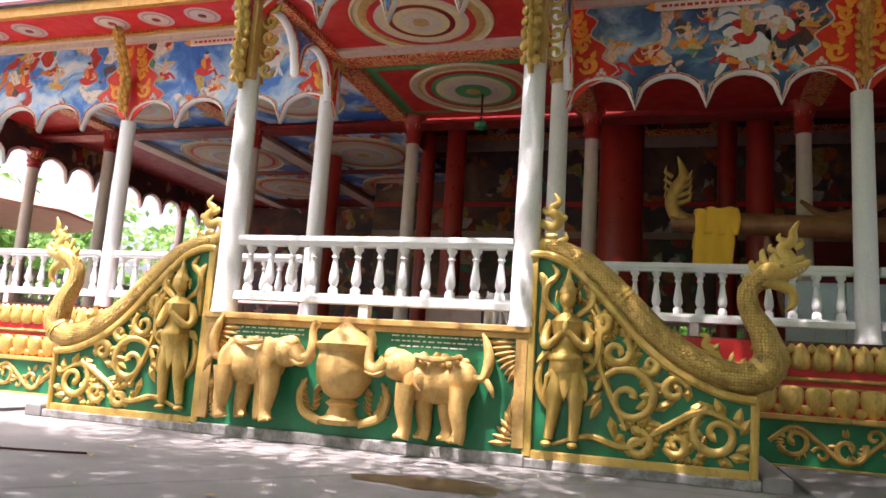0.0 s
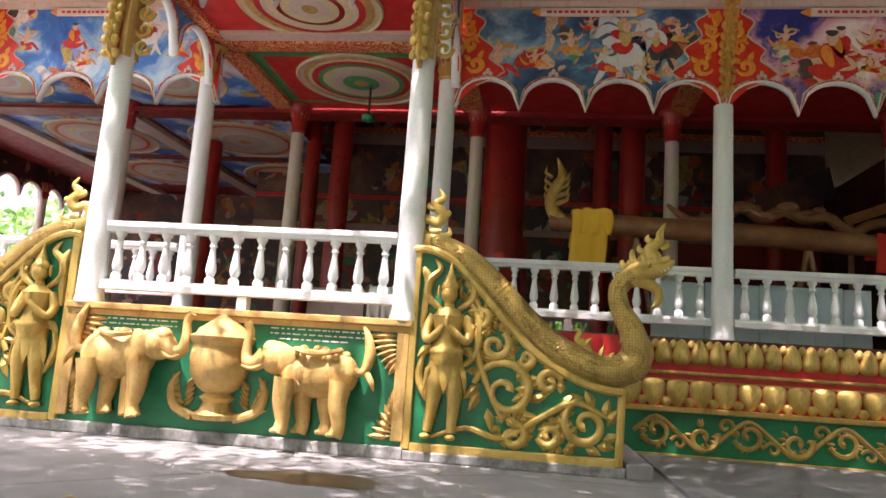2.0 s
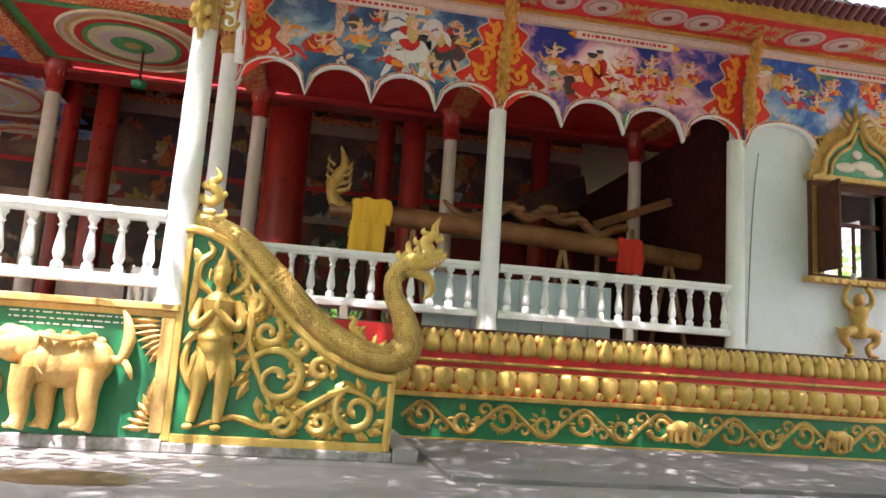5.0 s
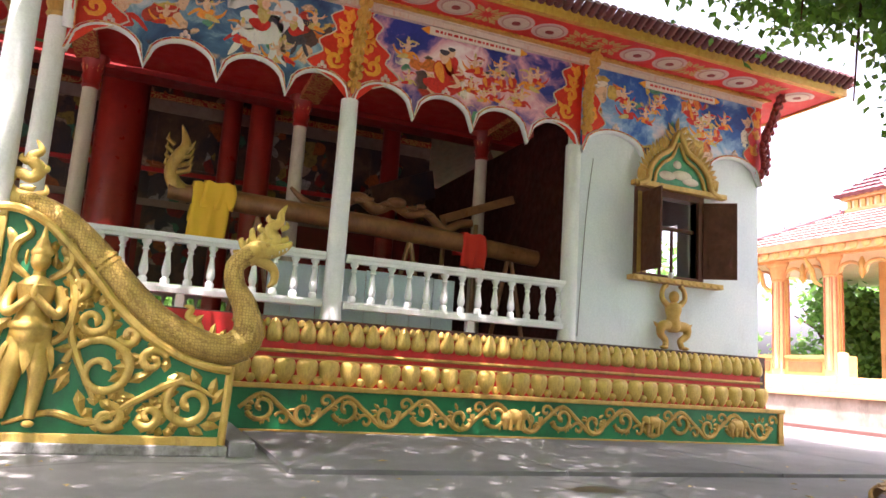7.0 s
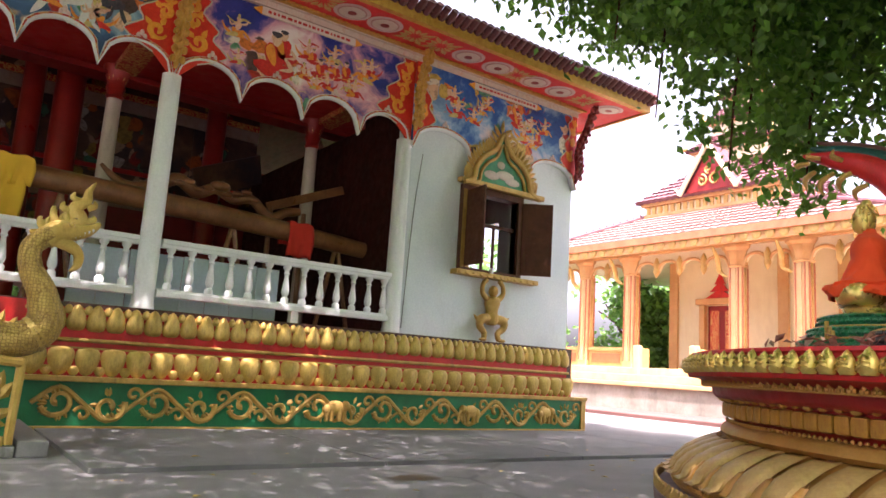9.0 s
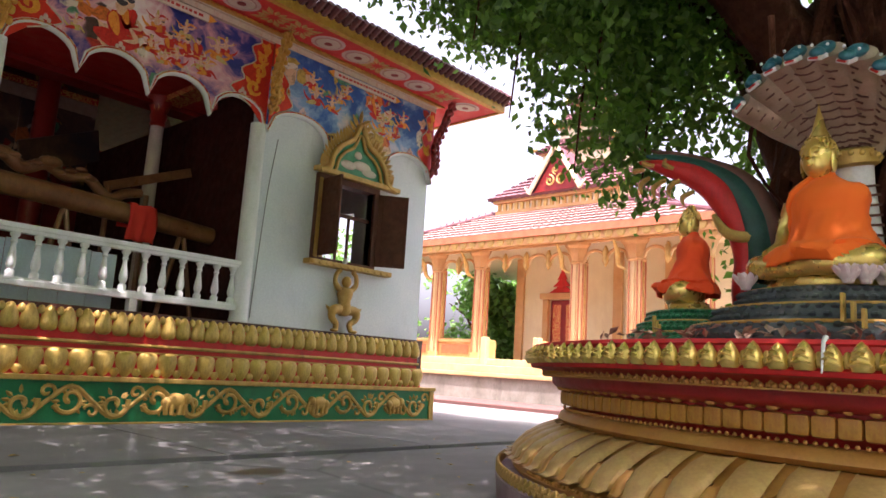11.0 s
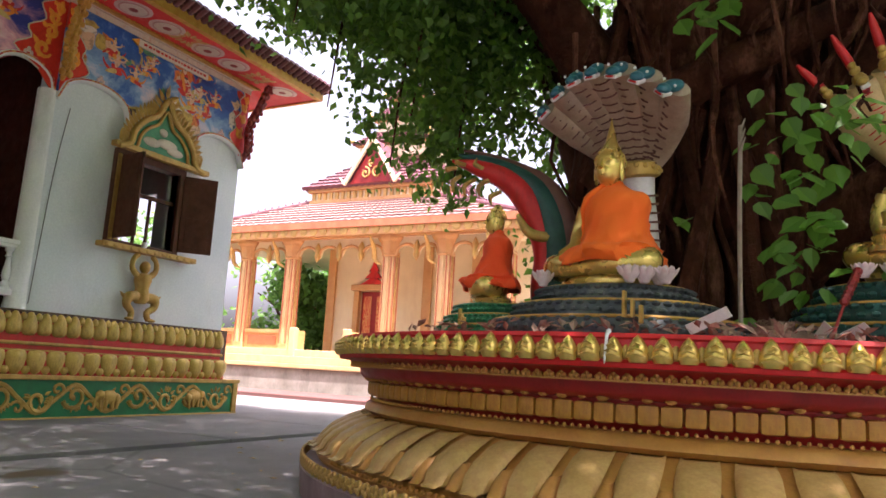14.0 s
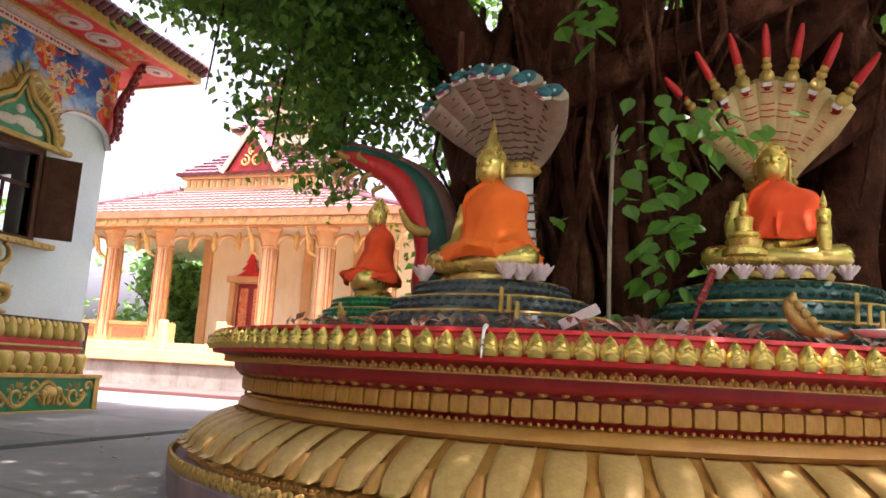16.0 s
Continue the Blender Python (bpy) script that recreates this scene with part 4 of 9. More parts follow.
soffit_piece("medallion_heart", RED_DARK, medallion(bmesh.new(), 0.32, (0.24,), -0.021), XS)
bm = bmesh.new()
for i in range(4):
    a = math.pi / 4 + i * math.pi / 2
    for q in (-0.5, 0, 0.5):
        leaf_b = Vector((math.cos(a + q), math.sin(a + q), 0))
        p0, p1 = leaf_b * 0.08, leaf_b * (0.42 if q == 0 else 0.3)
        s_ = Vector((-leaf_b.y, leaf_b.x, 0)) * 0.06
        vs = [bm.verts.new(v) for v in (p0, p0 * 0.4 + p1 * 0.6 + s_ - Vector((0, 0, 0.012)), p1, p0 * 0.4 + p1 * 0.6 - s_ - Vector((0, 0, 0.012)))]
        bm.faces.new(vs)
soffit_piece("foliage", OCHRE, bm, [0.35, 2.25, 2.8, 4.66, 6.5, 7.08, 8.95, 10.85], "painted corner foliage")

# ---- ceiling of the hall and porch ----
bm = bmesh.new()
CEIL_RED = paint("red_ceiling_paint", (0.52, 0.018, 0.015), (0.64, 0.03, 0.022), 0.55, 0.0, 2.0, 30.0, 0.15, (0.5, 0.12, 0.05), 0.4)
box(bm, -5.75, -1.45, YL - 0.3, YF - 0.03, CEIL, CEIL + 0.08)
box(bm, X_WEST, X_END - 0.23, YF + 0.12, 14.15, CEIL, CEIL + 0.08)
box(bm, X_WEST, X_END, YF - 0.1, YF + 0.119, 7.02, 7.08)
tagged(part("ceiling", bm, CEIL_RED), "red painted ceiling with medallions in cross-beamed fields", "ceiling", kind="structure")
# same red ceiling further in, its colour darkened to carry the shade
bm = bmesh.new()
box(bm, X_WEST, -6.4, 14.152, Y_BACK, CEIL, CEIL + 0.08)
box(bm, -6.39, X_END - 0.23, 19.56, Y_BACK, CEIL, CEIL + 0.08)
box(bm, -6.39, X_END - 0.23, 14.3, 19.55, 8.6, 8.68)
# unseen bulkhead and side, added to keep light out
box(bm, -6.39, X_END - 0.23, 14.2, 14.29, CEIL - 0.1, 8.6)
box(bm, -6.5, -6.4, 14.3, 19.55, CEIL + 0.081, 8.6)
tagged(part("ceiling", bm, RED_DARK), "red ceiling deep in the hall, darkened for shade", "ceiling", kind="structure")
beams = thing("ceiling_beams", "patterned red and gold ceiling beams", "beam", kind="structure")
for x in (-9.4, -5.45, -1.5, 2.5, 6.6, -13.0):
    part("beam", box(bmesh.new(), x - 0.2, x + 0.2, YF + 0.13, 14.2, CEIL - 0.12, CEIL - 0.004), BORDER, beams)
    if x < -6.5:
        part("beam", box(bmesh.new(), x - 0.2, x + 0.2, 14.45, Y_BACK - 0.3, CEIL - 0.12, CEIL - 0.004), CREAM, beams)
part("beam", box(bmesh.new(), X_WEST, X_END - 0.3, 13.9, 14.4, CEIL - 0.2, CEIL - 0.13), RED_DARK, beams)
part("beam", box(bmesh.new(), -5.6, -1.6, YF - 0.22, YF + 0.118, CEIL - 0.1, CEIL - 0.004), BORDER, beams)
part("beam", box(bmesh.new(), -5.6, -1.6, YF - 0.5, YF - 0.23, CEIL - 0.06, CEIL - 0.004), FRIEZE, beams)
part("porch_cornice", box(bmesh.new(), -5.75, -5.4, YL, YF - 0.03, CEIL - 0.09, CEIL - 0.004), BORDER, beams)
part("porch_cornice", box(bmesh.new(), -1.8, -1.45, YL, YF - 0.03, CEIL - 0.09, CEIL - 0.004), BORDER, beams)
GREEN_BRIGHT = paint("bright_green_paint", (0.06, 0.32, 0.10), (0.10, 0.40, 0.14), 0.5, 0.0, 4.0, 40.0, 0.15)
YELLOW = paint("pale_yellow_paint", (0.66, 0.58, 0.28), (0.72, 0.66, 0.40), 0.5, 0.0, 5.0, 40.0, 0.15, (0.5, 0.2, 0.1), 0.5)
rosettes = [(-3.6, 9.75, 1.05, 0), (-3.5, 12.6, 1.15, 1), (-7.4, 12.6, 1.1, 2), (-11.2, 12.6, 1.1, 2), (-7.4, 16.5, 1.3, 2), (-11.2, 16.5, 1.3, 2), (-11.2, 20.0, 1.3, 2), (-7.4, 20.0, 1.3, 2)]
for x, y, r, kind_ in rosettes:
    ros = thing("ceiling_medallion", "round painted ceiling medallion with yellow and pink rings", "ceiling medallion", "ceiling medallions")
    ros.location = (x, y, CEIL)
    tones = ((YELLOW, OCHRE, CREAM, RED_DARK), (PINK, YELLOW, GREEN_BRIGHT, CREAM), (PINK, RED, CREAM, BLUE_PALE))[kind_]
    if kind_ == 1:
        fm = bmesh.new()
        box(fm, -1.75, 1.75, -1.2, 1.2, -0.012, -0.004)
        part("field", fm, GREEN_BRIGHT, ros, "green painted field")
        fm = bmesh.new()
        box(fm, -1.55, 1.55, -1.05, 1.05, -0.02, -0.013)
        part("field_inner", fm, CEIL_RED, ros)
    if kind_ == 2:
        fm = bmesh.new()
        box(fm, -1.65, 1.65, -1.5, 1.5, -0.012, -0.004)
        part("field", fm, MURAL_LIGHT, ros, "pale blue clouded field")
    for i, (k, mt) in enumerate(zip((1.0, 0.93, 0.86, 0.8, 0.7, 0.62, 0.5, 0.42, 0.3, 0.12), (tones[0], OCHRE, tones[1], CEIL_RED if kind_ != 2 else PINK, tones[2], YELLOW, tones[3], tones[0], tones[2], OCHRE))):
        part("ring", lathe(bmesh.new(), [(0, -0.026 - 0.005 * i), (r * k, -0.026 - 0.005 * i), (r * k, -0.021), (0, -0.021)], 40), mt, ros)
    part("bead_ring", lathe(bmesh.new(), [(r * 1.0, -0.02), (r * 1.03, -0.05), (r * 1.06, -0.02)], 40), YELLOW, ros)
lamp = thing("ceiling_fan_rod", "thin dark rod with a hub hanging from the ceiling", "ceiling fan")
bm = tube(bmesh.new(), [(-3.35, 12.75, CEIL), (-3.35, 12.75, CEIL - 0.62)], 0.022, 8)
part("rod", bm, WOOD, lamp)
part("hub", lathe(bmesh.new(), [(0.02, 0), (0.12, 0.04), (0.14, 0.12), (0.05, 0.18)], 14, pose(-3.35, 12.75, CEIL - 0.78)), GREEN, lamp, smooth=True)

# cream band with the dimness of the hall mixed into its colour
DIM_BAND = paint("old_cream_band", (0.34, 0.22, 0.17), (0.44, 0.30, 0.23), 0.6, 0.0, 3.0, 40.0, 0.2, (0.25, 0.06, 0.04), 0.6)
# inner mural walls over the far rows of columns
for xa, xb, y in ((-8.2, 7.2, 19.4),):
    w = thing("wall_inner", "inner wall painted with story panels over the red columns, darkened for shade", "wall", kind="structure")
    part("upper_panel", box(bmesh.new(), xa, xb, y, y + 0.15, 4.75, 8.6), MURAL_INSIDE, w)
    for z0_, z1_, mt_ in ((4.62, 4.80, DIM_BAND), (5.5, 5.62, RED), (7.1, 7.42, DIM_BAND), (7.43, 7.6, BORDER), (8.1, 8.3, BORDER)):
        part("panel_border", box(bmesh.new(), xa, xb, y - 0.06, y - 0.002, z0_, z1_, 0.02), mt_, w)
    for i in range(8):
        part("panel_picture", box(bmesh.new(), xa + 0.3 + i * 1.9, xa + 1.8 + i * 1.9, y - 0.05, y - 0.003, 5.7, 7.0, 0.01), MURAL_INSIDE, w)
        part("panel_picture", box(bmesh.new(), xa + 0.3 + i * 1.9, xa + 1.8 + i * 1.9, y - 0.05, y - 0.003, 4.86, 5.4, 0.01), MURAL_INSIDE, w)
# closing panels, their colours darkened to carry the shade of the hall
part_wall = thing("wall_shrine", "inner wall of the shrine at the end of the hall, darkened for its shade", "wall", kind="structure")
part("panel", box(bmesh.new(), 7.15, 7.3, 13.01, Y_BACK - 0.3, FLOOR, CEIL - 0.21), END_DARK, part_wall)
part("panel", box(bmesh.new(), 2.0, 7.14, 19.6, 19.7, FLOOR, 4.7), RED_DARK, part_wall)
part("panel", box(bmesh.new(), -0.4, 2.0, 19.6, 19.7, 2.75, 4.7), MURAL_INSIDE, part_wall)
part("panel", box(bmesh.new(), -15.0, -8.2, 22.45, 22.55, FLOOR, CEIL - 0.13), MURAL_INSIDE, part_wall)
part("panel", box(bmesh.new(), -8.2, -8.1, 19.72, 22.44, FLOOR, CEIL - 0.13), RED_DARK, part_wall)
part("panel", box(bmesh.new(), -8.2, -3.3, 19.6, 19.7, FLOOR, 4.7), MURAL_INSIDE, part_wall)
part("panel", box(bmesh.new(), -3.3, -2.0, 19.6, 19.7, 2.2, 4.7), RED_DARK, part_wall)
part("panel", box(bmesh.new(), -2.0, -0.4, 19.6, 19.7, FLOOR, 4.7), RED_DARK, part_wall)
part("slanted_panel", box(bmesh.new(), -0.9, 0.9, -0.03, 0.03, -0.35, 0.35, 0.01, pose(5.4, 16.2, 5.2, 20, -24, 10)), MURAL_INSIDE, part_wall)


# ---- landing front with elephants and urn ----
wall_l = thing("wall_landing", "green landing wall with gold ledges above the yard", "wall", kind="structure")
part("board", box(bmesh.new(), -5.74, -1.47, YL + 0.02, YL + 0.119, 0.0, 1.5), GREEN, wall_l)
bm = bmesh.new()
box(bm, -5.78, -1.44, YL - 0.06, YL + 0.118, 1.49, 1.572, 0.015)
box(bm, -5.76, -1.46, YL - 0.02, YL + 0.02, 1.42, 1.488, 0.01)
part("ledge", bm, OCHRE, wall_l, "ochre ledge with worn edges", smooth=False)
part("foot", box(bmesh.new(), -5.76, -1.46, YL - 0.06, YL + 0.02, 0.0, 0.14, 0.02), WORN_FOOT, wall_l)
for side, xx in ((1, -5.74), (-1, -1.47)):
    bm = bmesh.new()
    box(bm, min(xx, xx + side * 0.14), max(xx, xx + side * 0.14), YL - 0.03, YL + 0.019, 0.2, 1.42, 0.012)
    for k in range(7):
        leaf_shape(bm, (xx + side * 0.14, 1.38 - k * 0.05), (xx + side * (0.52 - 0.05 * k), 1.37 - k * 0.075), 0.045, YL + 0.012, 0.05)
        leaf_shape(bm, (xx + side * 0.14, 0.25 + k * 0.04), (xx + side * (0.42 - 0.045 * k), 0.24 + k * 0.09), 0.045, YL + 0.012, 0.05)
    part("flame_pilaster", bm, OCHRE, wall_l, "ochre pilaster with flame leaves")
SCRIPT = paint("white_script_paint", (0.6, 0.66, 0.6), (0.7, 0.74, 0.7), 0.6)
for x0, x1, k in ((-5.45, -4.35, 3), (-3.15, -2.0, 3)):
    for i in range(k):
        x = x0 + (0.12 if i == 2 else 0)
        bm = bmesh.new()
        while x < x1 - (0.25 if i == k - 1 else 0):
            w = random.uniform(0.02, 0.10)
            box(bm, x, x + w, YL + 0.014, YL + 0.0195, 1.38 - i * 0.06, 1.396 - i * 0.06)
            x += w + random.uniform(0.015, 0.04)
        part("inscription_line", bm, SCRIPT, wall_l, "line of small white script")


def elephant(label, x, z, s, hand, y):
    """An elephant in high relief walking towards hand, its trunk raised."""
    bm = bmesh.new()

    def p(a, d, b):
        return (x + hand * a * s, y - d * s, z + b * s)

    def egg(a, d, b, ra, rd, rb):
        ball(bm, p(a, d, b), (ra * s, rd * s, rb * s), 18, 12)

    egg(-0.05, 0.1, 0.66, 0.42, 0.2, 0.27)
    egg(-0.28, 0.1, 0.68, 0.22, 0.2, 0.24)
    egg(0.2, 0.12, 0.68, 0.22, 0.2, 0.26)
    egg(0.46, 0.16, 0.82, 0.2, 0.17, 0.19)
    egg(0.52, 0.18, 0.92, 0.11, 0.12, 0.1)
    egg(0.31, 0.29, 0.82, 0.12, 0.04, 0.15)
    egg(0.26, 0.29, 0.68, 0.075, 0.035, 0.15)
    for a, d, lift in ((-0.34, 0.22, 0.0), (-0.16, 0.04, 0.02), (0.12, 0.06, 0.02), (0.30, 0.24, 0.0)):
        pts = [p(a, d, 0.6), p(a + 0.02, d + 0.02, 0.35), p(a - 0.01, d + 0.02, 0.12), p(a + 0.02, d + 0.03, 0.0)]
        tube(bm, smooth_path(pts, 3), spread([0.14 * s, 0.11 * s, 0.078 * s, 0.09 * s], 10), 10)
        for q in (-0.06, 0.0, 0.06):
            ball(bm, p(a + 0.05 + q * 0.5, d + 0.09, 0.02), 0.028 * s, 6, 5)
    trunk = [p(0.58, 0.2, 0.84), p(0.70, 0.22, 0.74), p(0.80, 0.22, 0.78), p(0.82, 0.2, 0.94), p(0.80, 0.18, 1.1), p(0.85, 0.18, 1.2)]
    tr = smooth_path(trunk, 5)
    tube(bm, tr, spread([0.12 * s, 0.09 * s, 0.07 * s, 0.055 * s, 0.045 * s, 0.05 * s], len(tr)), 10)
    tube(bm, smooth_path([p(0.58, 0.26, 0.74), p(0.7, 0.31, 0.68), p(0.82, 0.33, 0.72)], 4), spread([0.035 * s, 0.008 * s], 9), 6)
    tube(bm, smooth_path([p(-0.44, 0.14, 0.74), p(-0.56, 0.12, 0.72), p(-0.62, 0.1, 0.92), p(-0.58, 0.08, 1.12), p(-0.52, 0.08, 1.24)], 4), spread([0.04 * s, 0.055 * s, 0.07 * s, 0.05 * s, 0.008 * s], 17), 8)
    tube(bm, smooth_path([p(-0.58, 0.12, 0.74), p(-0.66, 0.14, 0.62), p(-0.7, 0.14, 0.52)], 4), spread([0.04 * s, 0.04 * s, 0.008 * s], 9), 7)
    for k in range(8):
        egg(-0.34 + 0.085 * k, 0.1, 0.93 + 0.03 * math.sin(k * 2.2) - 0.0022 * (k - 4) ** 2, 0.055, 0.07, 0.05)
    for k in range(6):
        tube(bm, [p(0.2 + 0.025 * k, 0.29, 0.6 + 0.02 * k), p(0.12 + 0.02 * k, 0.31, 0.54 + 0.03 * k)], [0.02 * s, 0.006 * s], 5)
    q = smooth_path([p(-0.3, 0.16, 0.95), p(-0.05, 0.3, 0.9), p(0.2, 0.3, 0.93)], 4)
    tube(bm, q, spread([0.02, 0.04, 0.03], len(q)), 7)
    if hand < 0:
        for k in range(7):
            ball(bm, p(-0.28 + 0.08 * k, 0.27, 0.88 - 0.03 * math.sin(k)), 0.04 * s, 6, 5)
    tagged(part("elephant_statue", bm, OCHRE, smooth=True), label, "statue", "elephants at the landing")


elephant("ochre elephant in high relief, its trunk raised to the urn", -4.93, 0.27, 1.02, 1, YL + 0.02)
elephant("ochre elephant in high relief, garlanded, its trunk raised to the urn", -2.52, 0.22, 1.0, -1, YL + 0.02)

urn = thing("urn", "ochre alms bowl relief on a foot with curling garlands", "urn")
prof = [(0.26, 0.0), (0.28, 0.06), (0.2, 0.1), (0.16, 0.2), (0.22, 0.25), (0.15, 0.30), (0.24, 0.36), (0.35, 0.52), (0.37, 0.72), (0.34, 0.86), (0.38, 0.9), (0.4, 0.96), (0.33, 0.99), (0.3, 1.05), (0.18, 1.13), (0.1, 1.2), (0.05, 1.27), (0.02, 1.3)]
part("bowl", lathe(bmesh.new(), prof, 28, pose(-3.72, YL + 0.02, 0.28)), OCHRE, urn, smooth=True)
bm = bmesh.new()
for s in (1, -1):
    tube(bm, smooth_path([(-3.72 + s * 0.25, YL - 0.06, 0.3), (-3.72 + s * 0.5, YL - 0.02, 0.4), (-3.72 + s * 0.58, YL, 0.62), (-3.72 + s * 0.5, YL, 0.8)], 5), spread([0.05, 0.06, 0.05, 0.015], 16), 8)
    for k in range(5):
        leaf_shape(bm, (-3.72 + s * (0.36 + 0.04 * k), 0.36 + 0.07 * k), (-3.72 + s * (0.62 - 0.01 * k), 0.42 + 0.09 * k), 0.05, YL + 0.015, 0.06)
        leaf_shape(bm, (-3.72 + s * 0.4, 0.4 + 0.06 * k), (-3.72 + s * 0.28, 0.52 + 0.06 * k), 0.03, YL - 0.0, 0.06)
part("garland", bm, OCHRE, urn, smooth=False, kind="stuff")


# ---- stair parapets with serpents ----
def scales(name, a, b):
    n = Nodes(name)
    v = n.add("ShaderNodeTexVoronoi", Vector=n.co, Scale=30.0, Randomness=0.35)
    v.feature = "DISTANCE_TO_EDGE"
    d = n.ramp(v.outputs["Distance"], [(0.0, (0, 0, 0)), (0.16, (1, 1, 1))])
    col = n.mix(d, b, a)
    col = n.mix(n.ramp(n.noise(4.0, 6.0, 0.7), [(0.5, (0, 0, 0)), (0.7, (0.6, 0.6, 0.6))]), col, (0.2, 0.11, 0.035))
    n.bump(d, 0.8, 0.012)
    return n.done(col, 0.4, 0.4)


SCALES = scales("gold_scales", (0.58, 0.39, 0.10), (0.30, 0.18, 0.045))


def parapet(m, label):
    """A stair side: local x runs down the stair from 0 (the landing) to 2.4; local y = 0 faces out."""
    pp = thing("stair_parapet", label, "parapet", "stair parapets")
    pp.matrix_basis = m
    top = [(-0.02, 2.46), (0.16, 2.47), (0.42, 2.36), (0.7, 2.1), (0.95, 1.84), (1.2, 1.56), (1.5, 1.30), (1.85, 1.10), (2.15, 1.0), (2.40, 0.97)]
    topv = [(v.x, v.z) for v in smooth_path([(a, 0, b) for a, b in top], 3)]
    bm = bmesh.new()
    rows = []
    for a, b in topv:
        rows.append([bm.verts.new((a, yy, zz)) for yy, zz in ((0.03, 0.1), (0.03, b - 0.02), (0.24, b - 0.02), (0.24, 0.1))])
    for p, q in zip(rows, rows[1:]):
        for i in range(4):
            bm.faces.new((p[i], p[(i + 1) % 4], q[(i + 1) % 4], q[i]))
    bm.faces.new(rows[0][::-1])
    bm.faces.new(rows[-1])
    bmesh.ops.recalc_face_normals(bm, faces=bm.faces[:])
    part("panel", bm, GREEN, pp, "green painted panel")
    part("footing", box(bmesh.new(), -0.1, 2.45, -0.04, 0.3, 0.0, 0.11, 0.02), WORN_FOOT, pp, "whitewashed worn concrete footing")
    bm = bmesh.new()
    box(bm, -0.03, 0.07, -0.02, 0.05, 0.12, 2.42, 0.015)
    box(bm, 0.071, 2.34, -0.02, 0.05, 0.10, 0.2, 0.015)
    tube(bm, [(a, 0.0, b - 0.06) for a, b in topv], 0.05, 8, 1.0)
    tube(bm, [(2.38, 0.02, 0.12), (2.40, 0.02, 0.95)], 0.045, 8)
    part("gold_frame", bm, GOLD, pp)
    bm = bmesh.new()
    y = 0.01
    for args in ((1.12, 0.84, 0.36, 1.45, 170, -1), (2.02, 0.54, 0.27, 1.4, 110, 1), (0.98, 1.34, 0.17, 1.3, 60, -1), (0.80, 1.66, 0.12, 1.2, 240, 1),
                 (1.22, 0.36, 0.15, 1.2, 80, -1), (1.60, 0.96, 0.14, 1.2, 20, 1), (1.62, 0.40, 0.13, 1.2, 200, 1), (0.66, 2.02, 0.09, 1.1, 250, 1), (1.34, 1.22, 0.11, 1.1, 200, 1)):
        sp = spiral(args[0], args[1], args[2], args[3], args[4], y - 0.01, args[5], 30)
        tube(bm, sp, spread([0.036, 0.05, 0.042, 0.034, 0.05], 30), 8, 0.75, (0, 1, 0))
    for pts in (((0.3, 0.28), (0.7, 0.4), (1.1, 0.32), (1.5, 0.56), (1.9, 0.76), (2.25, 0.62)), ((0.62, 2.0), (0.8, 1.7), (0.78, 1.3), (0.86, 1.0), (1.1, 0.5)),
                ((0.12, 1.5), (0.16, 2.0), (0.1, 2.2))):
        q = smooth_path([(a, y, b) for a, b in pts], 6)
        tube(bm, q, spread([0.02, 0.045, 0.04, 0.05, 0.02], len(q)), 7, 0.9)
    part("scroll_relief", bm, GOLD, pp, "gold scrollwork relief", smooth=True)
    bm = bmesh.new()
    rnd = random.Random(5)
    for cx, cz, r in ((1.12, 0.86, 0.42), (1.55, 0.74, 0.3), (2.02, 0.52, 0.33), (1.72, 0.38, 0.2), (1.22, 0.42, 0.2), (1.0, 1.36, 0.22), (0.82, 1.62, 0.17), (0.66, 2.0, 0.16), (1.42, 1.08, 0.18)):
        for k in range(11):
            a = k * 0.571 + rnd.uniform(-0.15, 0.15)
            leaf_shape(bm, (cx + r * 0.7 * math.cos(a), cz + r * 0.7 * math.sin(a)), (cx + r * 1.2 * math.cos(a + 0.45), max(0.22, cz + r * 1.2 * math.sin(a + 0.45))), 0.06, y + 0.015, 0.05)
    part("leaf_relief", bm, GOLD, pp, "gold flame leaves", kind="stuff")
    # halo of flame round the praying figure
    bm = bmesh.new()
    for s in (-1, 1):
        q = smooth_path([(0.43 + s * 0.1, y, 1.72), (0.43 + s * 0.26, y, 1.86), (0.43 + s * 0.25, y, 2.05), (0.43 + s * 0.13, y, 2.18), (0.43 + s * 0.2, y, 2.3)], 5)
        tube(bm, q, spread([0.03, 0.05, 0.05, 0.04, 0.01], len(q)), 7)
    q = smooth_path([(0.62, y, 1.9), (0.78, y, 1.6), (0.74, y, 1.2), (0.5, y, 1.02)], 6)
    tube(bm, q, spread([0.01, 0.05, 0.05, 0.02], len(q)), 7)
    q = smooth_path([(0.2, y, 1.3), (0.12, y, 1.0), (0.18, y, 0.78), (0.3, y, 0.62)], 6)
    tube(bm, q, spread([0.01, 0.045, 0.05, 0.02], len(q)), 7)
    part("flame_halo", bm, GOLD, pp, smooth=True)
    # serpent along the coping
    path = smooth_path([(0.12, 0.12, 2.54), (0.2, 0.12, 2.52), (0.36, 0.12, 2.46), (0.6, 0.12, 2.32), (0.9, 0.12, 2.05), (1.2, 0.12, 1.74), (1.55, 0.12, 1.42), (1.95, 0.12, 1.2), (2.3, 0.12, 1.13), (2.55, 0.12, 1.28),
                        (2.5, 0.12, 1.6), (2.36, 0.12, 1.86), (2.34, 0.12, 2.08), (2.5, 0.12, 2.24)], 7)
    rr = spread([0.05, 0.09, 0.12, 0.145, 0.16, 0.165, 0.17, 0.175, 0.18, 0.18, 0.145, 0.115, 0.105, 0.11], len(path))
